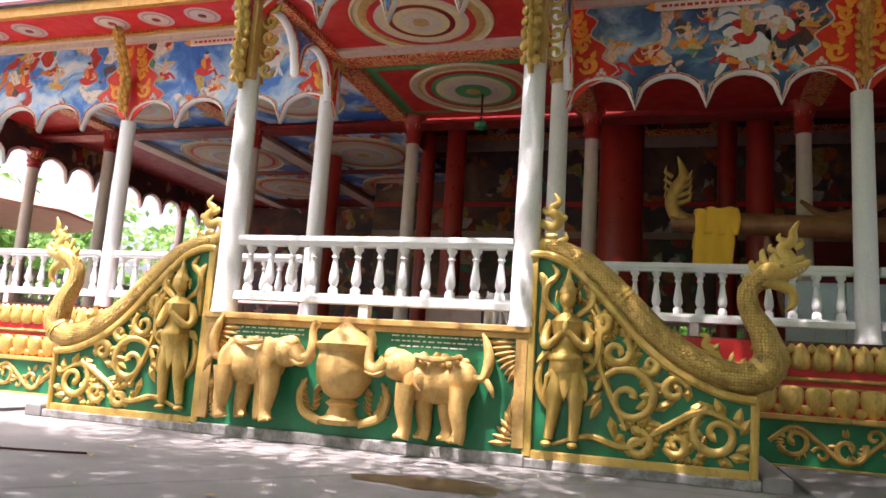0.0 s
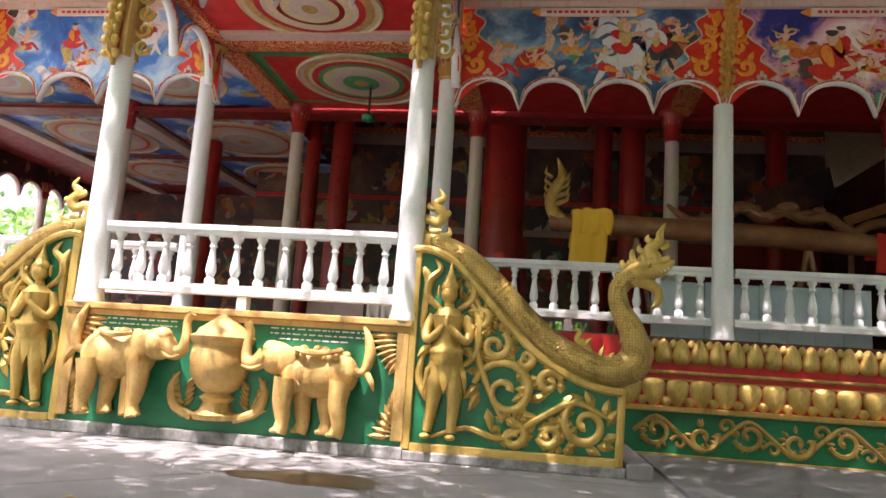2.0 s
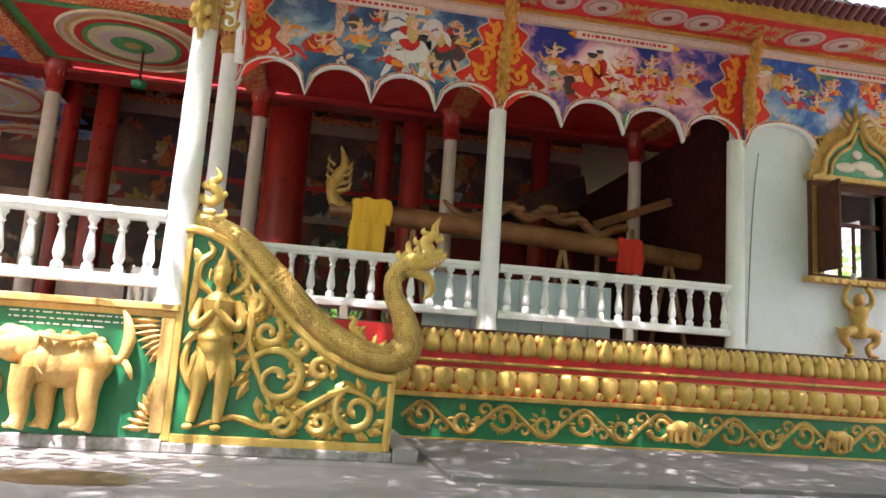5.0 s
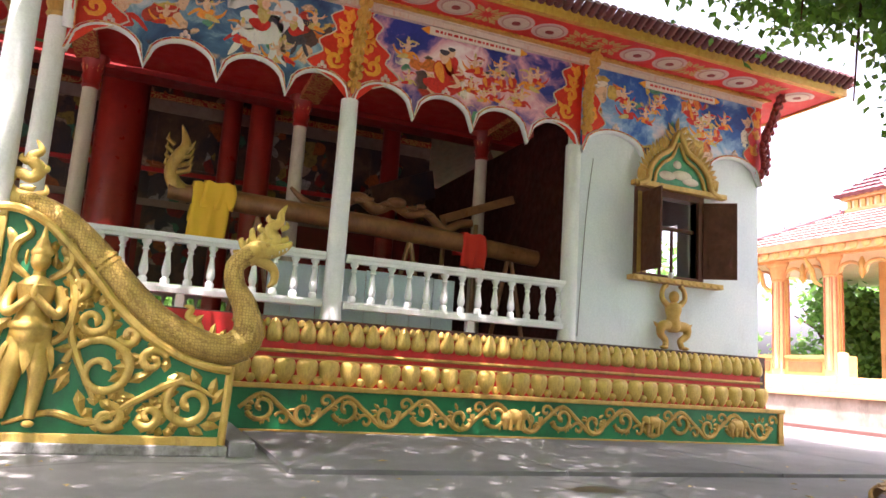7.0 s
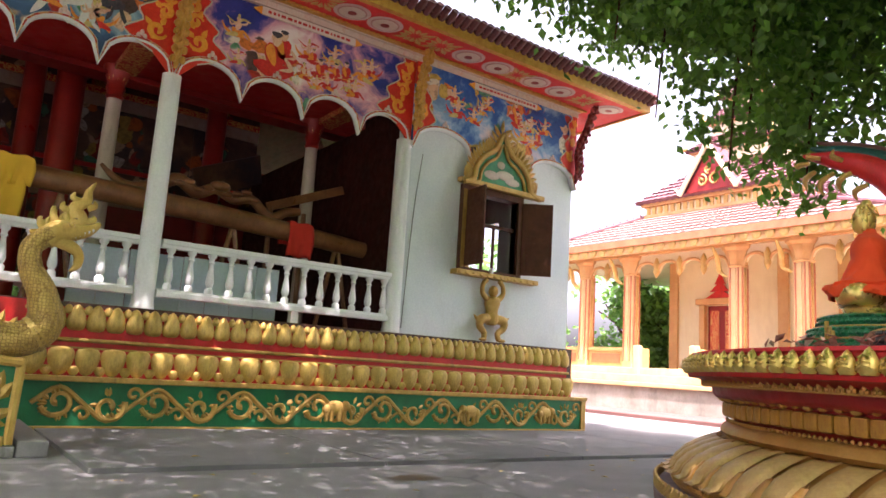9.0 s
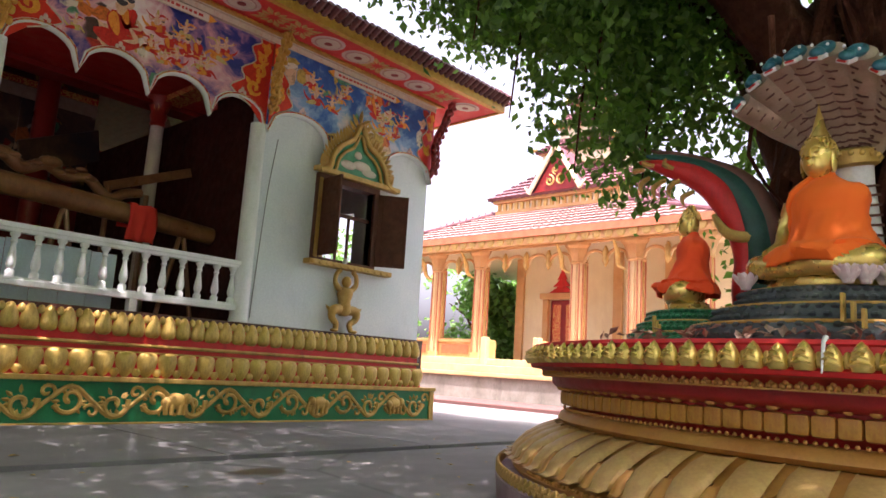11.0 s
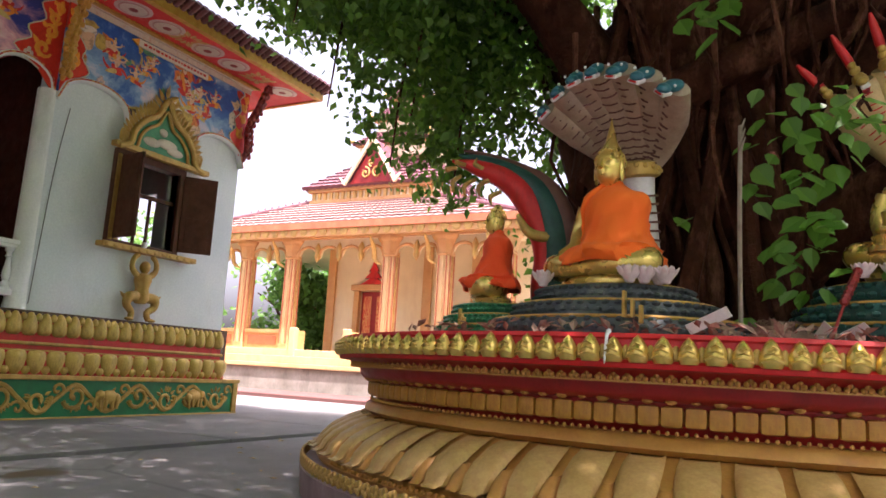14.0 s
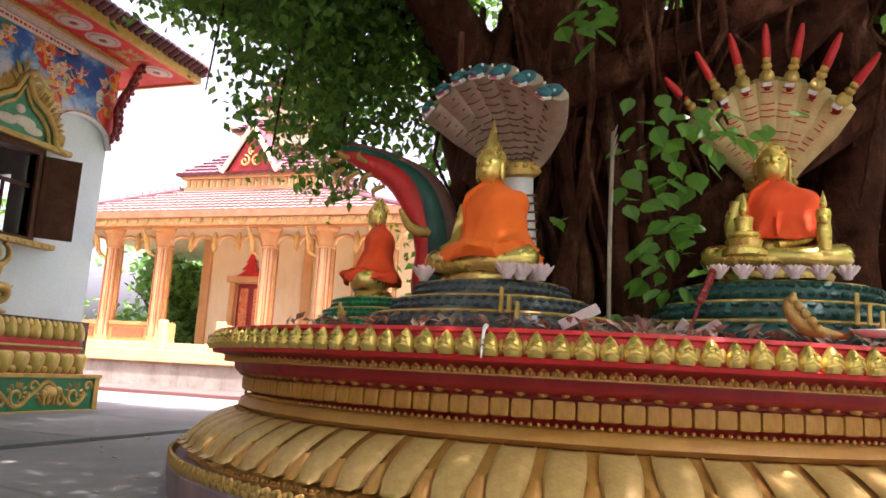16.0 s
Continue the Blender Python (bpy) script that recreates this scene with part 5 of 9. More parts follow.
    body = part("serpent_body", tube(bmesh.new(), path, rr, 16, 1.0, (0, 1, 0)), SCALES, pp, "gold scaled serpent body", smooth=True)
    bm = bmesh.new()
    for i in (30, 31, 60, 61):
        d = (path[i + 1] - path[i - 1]).normalized()
        tube(bm, [path[i] - d * 0.015, path[i] + d * 0.015], rr[i] * 1.07, 16, 1.0, (0, 1, 0))
    q = smooth_path([(2.06, 0.12, 1.28), (1.98, 0.12, 1.42), (1.90, 0.12, 1.47), (1.93, 0.12, 1.56), (1.84, 0.12, 1.58)], 4)
    tube(bm, q, spread([0.05, 0.055, 0.04, 0.035, 0.008], len(q)), 8, 0.5, (0, 1, 0))
    for x, z, sx, sz in ((1.62, 1.50, -0.03, 0.13), (2.16, 1.28, 0.03, 0.14), (2.26, 1.28, 0.05, 0.08), (1.98, 1.44, 0.08, 0.06)):
        leaf_shape(bm, (x, z - 0.04), (x + sx, z + sz), 0.04, 0.1, 0.05)
    part("collar", bm, GOLD, body, "ringed gold collar and fin")
    bm = bmesh.new()
    q = smooth_path([(2.44, 0.12, 2.18), (2.56, 0.12, 2.27), (2.70, 0.12, 2.29), (2.84, 0.12, 2.33), (2.95, 0.12, 2.42)], 5)
    tube(bm, q, spread([0.12, 0.13, 0.095, 0.065, 0.02], len(q)), 12, 0.85, (0, 1, 0))
    q = smooth_path([(2.52, 0.12, 2.2), (2.66, 0.12, 2.15), (2.77, 0.12, 2.07), (2.78, 0.12, 1.95), (2.71, 0.12, 1.87)], 5)
    tube(bm, q, spread([0.09, 0.07, 0.055, 0.045, 0.01], len(q)), 10, 0.9, (0, 1, 0))
    for y_ in (0.01, 0.23):
        ball(bm, (2.66, y_, 2.345), 0.028, 8, 6)
    for x_, z_, dx_, dz_ in ((2.40, 2.22, -0.12, 0.02), (2.44, 2.30, -0.1, 0.08), (2.53, 2.37, -0.07, 0.13), (2.64, 2.38, -0.05, 0.1)):
        q = smooth_path([(x_ + 0.04, 0.12, z_ - 0.04), (x_ + dx_ * 0.4, 0.12, z_ + dz_ * 0.2), (x_ + dx_ * 0.7, 0.12, z_ + dz_), (x_ + dx_ * 0.45, 0.12, z_ + dz_ * 1.25)], 4)
        tube(bm, q, spread([0.05, 0.045, 0.03, 0.006], len(q)), 7, 0.7, (0, 1, 0))
    head = part("serpent_head", bm, GOLD, pp, "gold serpent head with open beak", smooth=True)
    bm = bmesh.new()
    q = smooth_path([(2.62, 0.12, 2.30), (2.74, 0.12, 2.42), (2.68, 0.12, 2.54), (2.78, 0.12, 2.64), (2.79, 0.12, 2.74), (2.85, 0.12, 2.86)], 5)
    tube(bm, q, spread([0.09, 0.085, 0.07, 0.055, 0.04, 0.005], len(q)), 10, 0.5, (0, 1, 0))
    for x_, z_, dx_, dz_ in ((2.66, 2.36, -0.09, 0.1), (2.66, 2.50, -0.1, 0.08), (2.80, 2.42, 0.08, 0.06), (2.80, 2.56, 0.07, 0.08), (2.72, 2.62, -0.07, 0.08), (2.56, 2.30, -0.12, 0.1)):
        q = smooth_path([(x_, 0.12, z_), (x_ + dx_, 0.12, z_ + dz_ * 0.5), (x_ + dx_ * 0.8, 0.12, z_ + dz_ * 1.2)], 4)
        tube(bm, q, spread([0.04, 0.035, 0.006], len(q)), 7, 0.6, (0, 1, 0))
    part("crest", bm, GOLD, head, "flame crest", smooth=True)
    bm = bmesh.new()
    for k in range(5):
        lathe(bm, [(0.014, 0), (0.0, -0.035)], 6, pose(2.72 + 0.04 * k, 0.07, 2.25 + 0.022 * k))
    part("teeth", bm, WHITE, head, "white teeth")
    bm = bmesh.new()
    q = smooth_path([(0.3, 0.12, 2.50), (0.06, 0.12, 2.55), (-0.02, 0.12, 2.68), (0.06, 0.12, 2.80), (0.2, 0.12, 2.76), (0.27, 0.12, 2.86), (0.17, 0.12, 2.97), (0.26, 0.12, 3.06), (0.2, 0.12, 3.17)], 5)
    tube(bm, q, spread([0.11, 0.1, 0.075, 0.06, 0.06, 0.07, 0.06, 0.04, 0.008], len(q)), 10, 0.6, (0, 1, 0))
    for x_, z_, dx_, dz_ in ((0.0, 2.6, -0.06, 0.12), (0.02, 2.72, -0.08, 0.1), (0.12, 2.64, 0.12, 0.02), (0.28, 2.58, 0.08, 0.1), (0.24, 2.84, 0.1, 0.06), (0.16, 2.92, -0.07, 0.07)):
        q = smooth_path([(x_, 0.11, z_), (x_ + dx_, 0.11, z_ + dz_ * 0.5), (x_ + dx_ * 0.8, 0.11, z_ + dz_ * 1.2)], 4)
        tube(bm, q, spread([0.045, 0.035, 0.006], len(q)), 7, 0.6, (0, 1, 0))
    part("tail_flame", bm, GOLD, body, "curled flame tail", smooth=True, kind="stuff")
    return pp


parapet(pose(-1.46, YL, 0), "green stair parapet with gold scrolls and a serpent coping")
parapet(pose(-5.76, YL, 0) @ Matrix.Diagonal((-1, 1, 1, 1)), "green stair parapet with gold scrolls and a serpent coping")


def deva(x, y, label, hand=1):
    """A standing praying figure in high relief, one plain mesh."""
    bm = bmesh.new()
    z0 = 0.26
    for s in (-1, 1):
        q = smooth_path([(x + s * 0.07, y, z0 + 1.0), (x + s * 0.11, y - 0.02, z0 + 0.62), (x + s * 0.12, y - 0.02, z0 + 0.42), (x + s * (0.17 if s * hand < 0 else 0.1), y - 0.02, z0 + 0.08)], 4)
        tube(bm, q, spread([0.115, 0.11, 0.08, 0.05], len(q)), 10)
        ball(bm, (x + s * (0.19 if s * hand < 0 else 0.1), y - 0.05, z0 + 0.03), (0.06, 0.09, 0.035), 8, 6)
    lathe(bm, [(0.15, 0.82), (0.19, 0.92), (0.165, 1.05), (0.13, 1.14), (0.165, 1.28), (0.185, 1.38), (0.12, 1.45), (0.06, 1.48), (0.055, 1.54)], 16, pose(x, y - 0.02, z0))
    ball(bm, (x, y - 0.05, z0 + 1.64), (0.095, 0.1, 0.12), 14, 10)
    lathe(bm, [(0.1, 1.69), (0.108, 1.72), (0.085, 1.76), (0.062, 1.8), (0.066, 1.82), (0.036, 1.87), (0.008, 2.0)], 14, pose(x, y - 0.04, z0))
    for s in (-1, 1):
        q = smooth_path([(x + s * 0.17, y, z0 + 1.38), (x + s * 0.25, y - 0.03, z0 + 1.2), (x + s * 0.2, y - 0.12, z0 + 1.1), (x + s * 0.02, y - 0.2, z0 + 1.27)], 4)
        tube(bm, q, spread([0.06, 0.06, 0.05, 0.035], len(q)), 8)
        ball(bm, (x + s * 0.13, y - 0.03, z0 + 1.66), (0.02, 0.03, 0.08), 6, 5)
        leaf_shape(bm, (x + s * 0.18, z0 + 1.05), (x + s * 0.34, z0 + 0.9), 0.06, y - 0.02, 0.04)
        leaf_shape(bm, (x + s * 0.14, z0 + 0.9), (x + s * 0.24, z0 + 0.5), 0.06, y - 0.06, 0.05)
    ball(bm, (x, y - 0.2, z0 + 1.3), (0.035, 0.03, 0.085), 8, 6)
    lathe(bm, [(0.2, 0.95), (0.21, 0.98), (0.19, 1.02)], 16, pose(x, y - 0.02, z0))
    leaf_shape(bm, (x, z0 + 0.98), (x, z0 + 0.5), 0.08, y - 0.12, 0.03)
    tagged(part("guardian_statue", bm, GOLD, smooth=True), label, "statue", "praying guardians")


deva(-1.03, YL - 0.0, "gold praying guardian with a pointed crown on the parapet", 1)
deva(-6.19, YL - 0.0, "gold praying guardian with a pointed crown on the parapet", -1)

# stairs behind the parapets
for name, x0, s in (("stairs", -1.44, 1), ("stairs", -5.78, -1)):
    st = thing(name, "concrete steps rising along the front to the landing", "stairs", "stairs", "structure")
    for i in range(9):
        a, b = x0 + s * i * 0.27, x0 + s * (i + 1) * 0.27
        part("step", box(bmesh.new(), min(a, b), max(a, b), YL + 0.25, YG + 0.1, 0.0, FLOOR - 0.14 - (i + 1) * 0.157), CONCRETE, st)
    a, b = x0 + s * 2.44, x0 + s * 2.72
    part("step", box(bmesh.new(), min(a, b), max(a, b), YL - 0.05, YG - 0.01, 0.0, 0.16, 0.02), CONCRETE, st)


# ---- bracket serpents under the eaves ----
def bracket(x, y, z0, z1, out, material, label):
    b = thing("eave_bracket", label, "bracket", "eave brackets")
    bm = bmesh.new()
    h = z1 - z0
    q = smooth_path([(x, y - 0.06, z0), (x, y - 0.14, z0 + h * 0.2), (x, y - 0.10, z0 + h * 0.42), (x, y - out * 0.45, z0 + h * 0.6), (x, y - out * 0.75, z0 + h * 0.85), (x, y - out, z1)], 5)
    tube(bm, q, spread([0.03, 0.075, 0.07, 0.08, 0.07, 0.05], len(q)), 9)
    part("body", bm, material, b, smooth=True)
    bm = bmesh.new()
    rnd = random.Random(3)
    for i in range(2, len(q) - 2, 2):
        for s in (-1, 1):
            ball(bm, q[i] + Vector((s * 0.07, -0.05, 0.02)), (0.055, 0.05, 0.07), 7, 5, pose(0, 0, 0, rnd.uniform(-40, 40), 0, s * 30))
        tube(bm, [q[i], q[i] + Vector((0, -0.12, 0.03)), q[i] + Vector((0, -0.15, 0.13))], [0.05, 0.035, 0.006], 6)
    part("flame_relief", bm, material, b, smooth=True, kind="stuff")
    return b


for x in (COLS[0], COLS[1], COLS[4]):
    bracket(x, YF - 0.06, 5.35, 6.95, 0.55, TRIM_GOLD, "gilded carved serpent bracket above a column")
bracket(COLS[5] + 0.1, YF - 0.12, 5.45, 6.95, 0.4, TRIM_GOLD, "gilded carved serpent bracket above a column")
bracket(X_END - 0.05, YF - 0.12, 5.3, 6.95, 0.6, RED_DARK, "dark red carved bracket at the corner")
b = bracket(0, 0, 5.6, 6.9, 0.6, RED_DARK, "dark red carved bracket at the corner")
b.matrix_basis = pose(X_END + 0.06, YF + 0.1, 0, 0, 0, 90)
for x in (-5.58, -1.56):
    bracket(x - 0.02, YL - 0.02, 4.62, 6.4, 0.35, GOLD, "large gilded serpent bracket on the porch column")
    pl = thing("column_board", "gold and red carved board on the porch column top", "bracket", "column boards")
    part("board", box(bmesh.new(), x - 0.13, x + 0.13, YL - 0.09, YL + 0.24, 4.78, 6.6, 0.015), OCHRE, pl)
    part("groove", box(bmesh.new(), x - 0.05, x + 0.05, YL - 0.1, YL - 0.088, 4.85, 6.55), RED, pl)
    bm = bmesh.new()
    for k in range(6):
        tube(bm, spiral(x + 0.24, 4.95 + 0.24 * k, 0.12, 1.2, 180 if k % 2 else 0, YL + 0.1, 1 if k % 2 else -1, 14), 0.03, 6)
    part("scrolls", bm, GOLD, pl, smooth=True)

# ---- window of the white wall ----
win = thing("window_1", "carved brown window with open shutters and a gilded gable", "window", kind="structure")
bm = bmesh.new()
fy0, fy1 = YF - 0.10, YF + 0.16
box(bm, WX0 - 0.16, WX0, fy0, fy1, WZ0, WZ1 + 0.1, 0.015)
box(bm, WX1, WX1 + 0.13, fy0, fy1, WZ0, WZ1 + 0.1, 0.015)
box(bm, WX0, WX1, fy0, fy1, WZ1 - 0.03, WZ1 + 0.1, 0.012)
box(bm, WX0, WX1, fy0, fy1, WZ0, WZ0 + 0.07, 0.012)
box(bm, WX0, WX1, YF + 0.02, YF + 0.08, 3.98, 4.05)
part("window_frame", bm, WOOD, win)
part("gold_jamb", box(bmesh.new(), WX0 - 0.13, WX0 - 0.05, fy0 - 0.02, fy0 + 0.01, WZ0 + 0.05, WZ1, 0.008), GOLD_OLD, win)
part("gold_jamb", box(bmesh.new(), WX0 + 0.0, WX0 + 0.16, YF - 0.02, YF + 0.0, WZ0 + 0.08, WZ1 - 0.04, 0.008), GOLD_OLD, win)
bm = bmesh.new()
box(bm, WX0 - 0.3, WX1 + 0.5, YF - 0.24, YF - 0.03, WZ0 - 0.1, WZ0 - 0.002, 0.02)
for k in range(12):
    ball(bm, (WX0 - 0.22 + k * 0.175, YF - 0.24, WZ0 - 0.06), (0.05, 0.025, 0.035), 8, 6)
part("window_sill", bm, GOLD_OLD, win, "carved gilt sill")
for name, m in (("shutter", pose(WX1 + 0.1, YF - 0.11, WZ0 + 0.08, 0, 0, -38)), ("shutter", pose(WX0 - 0.02, YF - 0.11, WZ0 + 0.08, 0, 0, -96))):
    bm = bmesh.new()
    box(bm, 0, 0.62, -0.02, 0.02, 0, 1.5, 0.006, m)
    for za, zb in ((0.08, 0.68), (0.78, 1.42)):
        box(bm, 0.09, 0.53, -0.028, 0.028, za, zb, 0.01, m)
    part(name, bm, WOOD, win, "open brown wooden shutter")
for x in (WX0 + 0.5, WX0 + 0.78):
    part("inner_leaf", box(bmesh.new(), x, x + 0.05, YF + 0.05, YF + 0.09, WZ0 + 0.07, 3.98), WOOD, win)
bm = bmesh.new()
gx = 9.16
GABLE_GREEN = paint("gable_green_paint", (0.015, 0.16, 0.07), (0.04, 0.26, 0.12), 0.5, 0.0, 6.0, 40.0, 0.15)
g_out = [(gx - 0.95, 4.74), (gx - 0.72, 4.84), (gx - 0.66, 5.1), (gx - 0.46, 5.36), (gx - 0.2, 5.54), (gx, 5.9), (gx + 0.2, 5.54), (gx + 0.5, 5.36), (gx + 0.72, 5.1), (gx + 0.8, 4.84), (gx + 1.05, 4.74)]
part("gable_panel", prism(bmesh.new(), g_out, YF - 0.17, YF - 0.08), GABLE_GREEN, win, "green gable field with a painted reclining scene")
bm = bmesh.new()
q = smooth_path([(a, YF - 0.19, b) for a, b in g_out], 4)
tube(bm, q, 0.06, 8)
tube(bm, [(v.x * 0.8 + gx * 0.2, v.y, v.z * 0.8 + 4.74 * 0.2) for v in q], 0.035, 6)
for i in range(2, len(q) - 2):
    d = (q[i + 1] - q[i - 1]).normalized()
    nrm = Vector((d.z, 0, -d.x)) * -1
    leaf_shape(bm, (q[i].x - d.x * 0.04, q[i].z - d.z * 0.04), (q[i].x + nrm.x * 0.24, q[i].z + nrm.z * 0.24 + 0.08), 0.06, YF - 0.17, 0.04)
box(bm, WX0 - 0.28, WX1 + 0.6, YF - 0.22, YF - 0.06, WZ1 + 0.1, WZ1 + 0.2, 0.02)
part("gable_flames", bm, GOLD_OLD, win, "gilded flame border of the gable", smooth=False)
bm = bmesh.new()
for cx, cz, rx, rz in ((gx - 0.25, 5.0, 0.2, 0.09), (gx + 0.1, 5.05, 0.24, 0.1), (gx + 0.3, 4.95, 0.2, 0.08), (gx - 0.02, 5.25, 0.1, 0.08)):
    ball(bm, (cx, YF - 0.17, cz), (rx, 0.03, rz), 12, 8)
part("gable_figures", bm, CREAM, win, "pale reclining shapes", smooth=True)
bm = bmesh.new()
tube(bm, smooth_path([(COLS[5] + 0.42, YF - 0.03, 5.1), (COLS[5] + 0.32, YF - 0.03, 4.2), (COLS[5] + 0.26, YF - 0.03, 3.2), (COLS[5] + 0.2, YF - 0.03, 1.8)], 6), 0.007, 6)
tagged(part("cable", bm, CONCRETE), "thin grey cable running down the white wall", "cable")

bm = bmesh.new()
fx, fy = 9.1, YF - 0.16
for s in (-1, 1):
    tube(bm, smooth_path([(fx + s * 0.14, fy, 2.52), (fx + s * 0.26, fy, 2.64), (fx + s * 0.25, fy, 2.8), (fx + s * 0.16, fy, 2.9)], 4), spread([0.06, 0.05, 0.045, 0.05], 13), 8)
    q = smooth_path([(fx + s * 0.07, fy, 2.14), (fx + s * 0.27, fy - 0.03, 2.12), (fx + s * 0.3, fy - 0.02, 1.98), (fx + s * 0.17, fy, 1.86), (fx + s * 0.2, fy - 0.03, 1.72)], 4)
    tube(bm, q, spread([0.1, 0.095, 0.07, 0.06, 0.05], len(q)), 9)
    ball(bm, (fx + s * 0.24, fy - 0.05, 1.73), (0.09, 0.07, 0.035), 8, 6)
    leaf_shape(bm, (fx + s * 0.26, 2.05), (fx + s * 0.46, 2.2), 0.05, fy, 0.04)
lathe(bm, [(0.09, 2.02), (0.15, 2.1), (0.13, 2.22), (0.12, 2.3), (0.16, 2.44), (0.14, 2.54), (0.06, 2.58)], 14, pose(fx, fy, 0))
ball(bm, (fx, fy - 0.02, 2.68), (0.095, 0.1, 0.115), 12, 9)
tagged(part("atlas_statue", bm, GOLD_OLD, smooth=True), "gilded crouching figure carrying the window sill", "statue")
bm = lathe(bmesh.new(), [(0.03, 0), (0.045, 0.02), (0.05, 0.08), (0.04, 0.1)], 12, pose(9.0, YF - 0.2, WZ0))
tagged(part("cup", bm, WHITE, smooth=True), "small white cup on the window sill", "cup")

# ---- second temple across the yard; its front faces -x ----
TX, TY = 23.3, 16.85
PEACH = paint("peach_wall_paint", (0.78, 0.65, 0.41), (0.85, 0.73, 0.49), 0.7, 0.0, 0.8, 30.0, 0.2, (0.5, 0.34, 0.2), 0.4)
ORANGE_PAINT = paint("orange_trim_paint", (0.58, 0.29, 0.10), (0.66, 0.38, 0.16), 0.55, 0.0, 2.0, 30.0, 0.25, (0.4, 0.15, 0.05), 0.5)
STAINED = paint("stained_whitewash", (0.22, 0.20, 0.16), (0.38, 0.35, 0.29), 0.85, 0.0, 1.2, 20.0, 0.6, (0.12, 0.11, 0.09), 0.9)
# sunlight is put into the front slope's paler tile colour
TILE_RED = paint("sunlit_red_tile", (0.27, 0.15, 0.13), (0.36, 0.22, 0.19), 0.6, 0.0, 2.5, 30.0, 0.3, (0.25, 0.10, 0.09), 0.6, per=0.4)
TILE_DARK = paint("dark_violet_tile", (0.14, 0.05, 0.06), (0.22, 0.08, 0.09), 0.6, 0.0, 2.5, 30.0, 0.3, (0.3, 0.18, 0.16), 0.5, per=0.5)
PURPLE_BROWN = concrete("red_brown_paving", (0.14, 0.06, 0.05), (0.20, 0.09, 0.075), False)
TEMPLE_TAN = paint("tan_pillar_paint", (0.60, 0.38, 0.17), (0.68, 0.46, 0.23), 0.55, 0.0, 2.0, 30.0, 0.25, (0.45, 0.2, 0.07), 0.5)
temple = thing("temple", "peach and orange temple with red tiers of tiled roof in the sun", "temple", kind="structure")
part("base_wall", box(bmesh.new(), TX - 1.6, TX + 9, TY - 8.0, TY + 8.0, 0.0, 0.95, 0.03), STAINED, temple, "stained whitewashed base")
bm = bmesh.new()
box(bm, TX - 1.7, TX + 9, TY - 8.1, TY + 8.1, 0.951, 1.12, 0.03)
box(bm, TX - 1.3, TX + 9, TY - 7.7, TY + 7.7, 1.121, 1.4, 0.03)
box(bm, TX - 0.9, TX + 9, TY - 7.3, TY + 7.3, 1.401, 1.66, 0.03)
part("steps_moulding", bm, TEMPLE_TAN, temple, "orange stepped base mouldings")
part("forecourt", box(bmesh.new(), TX - 4.6, TX - 1.75, TY - 12, TY + 10, -0.02, 0.12, 0.02), PURPLE_BROWN, temple, "red-brown paved strip")
TEMPLE_COLS = [TY - 7.2, TY - 4.75, TY - 2.4, TY + 2.3, TY + 4.7, TY + 7.1]
for y in TEMPLE_COLS:
    c = part("temple_column", box(bmesh.new(), TX - 0.24, TX + 0.24, y - 0.24, y + 0.24, 1.66, 5.35, 0.04), TEMPLE_TAN, temple, "tan pillar with red and gold ribs")
    for d in (-0.16, 0.0, 0.16):
        part("rib", box(bmesh.new(), TX - 0.29, TX - 0.241, y + d - (0.018 if d else 0.05), y + d + (0.018 if d else 0.05), 1.9, 5.3, 0.006), (TERRACOTTA if d else TEMPLE_TAN), c)
        part("rib", box(bmesh.new(), TX + d - 0.018, TX + d + 0.018, y - 0.29, y - 0.241, 1.9, 5.3, 0.01), (TERRACOTTA if d else OCHRE), c)
    bm = bmesh.new()
    lathe(bm, [(0.30, 5.3), (0.36, 5.36), (0.31, 5.42), (0.36, 5.6), (0.46, 5.9), (0.56, 6.0), (0.58, 6.1)], 8, pose(TX, y, 0, 0, 0, 22.5))
    part("capital", bm, ORANGE_PAINT, c, "fluted orange capital")
    bm = bmesh.new()
    q = smooth_path([(TX - 0.2, y + 0.3, 5.0), (TX - 0.3, y + 0.55, 5.2), (TX - 0.5, y + 0.5, 5.6), (TX - 0.9, y + 0.45, 6.0)], 4)
    tube(bm, q, spread([0.03, 0.09, 0.1, 0.04], len(q)), 7)
    part("bracket", bm, OCHRE, c)
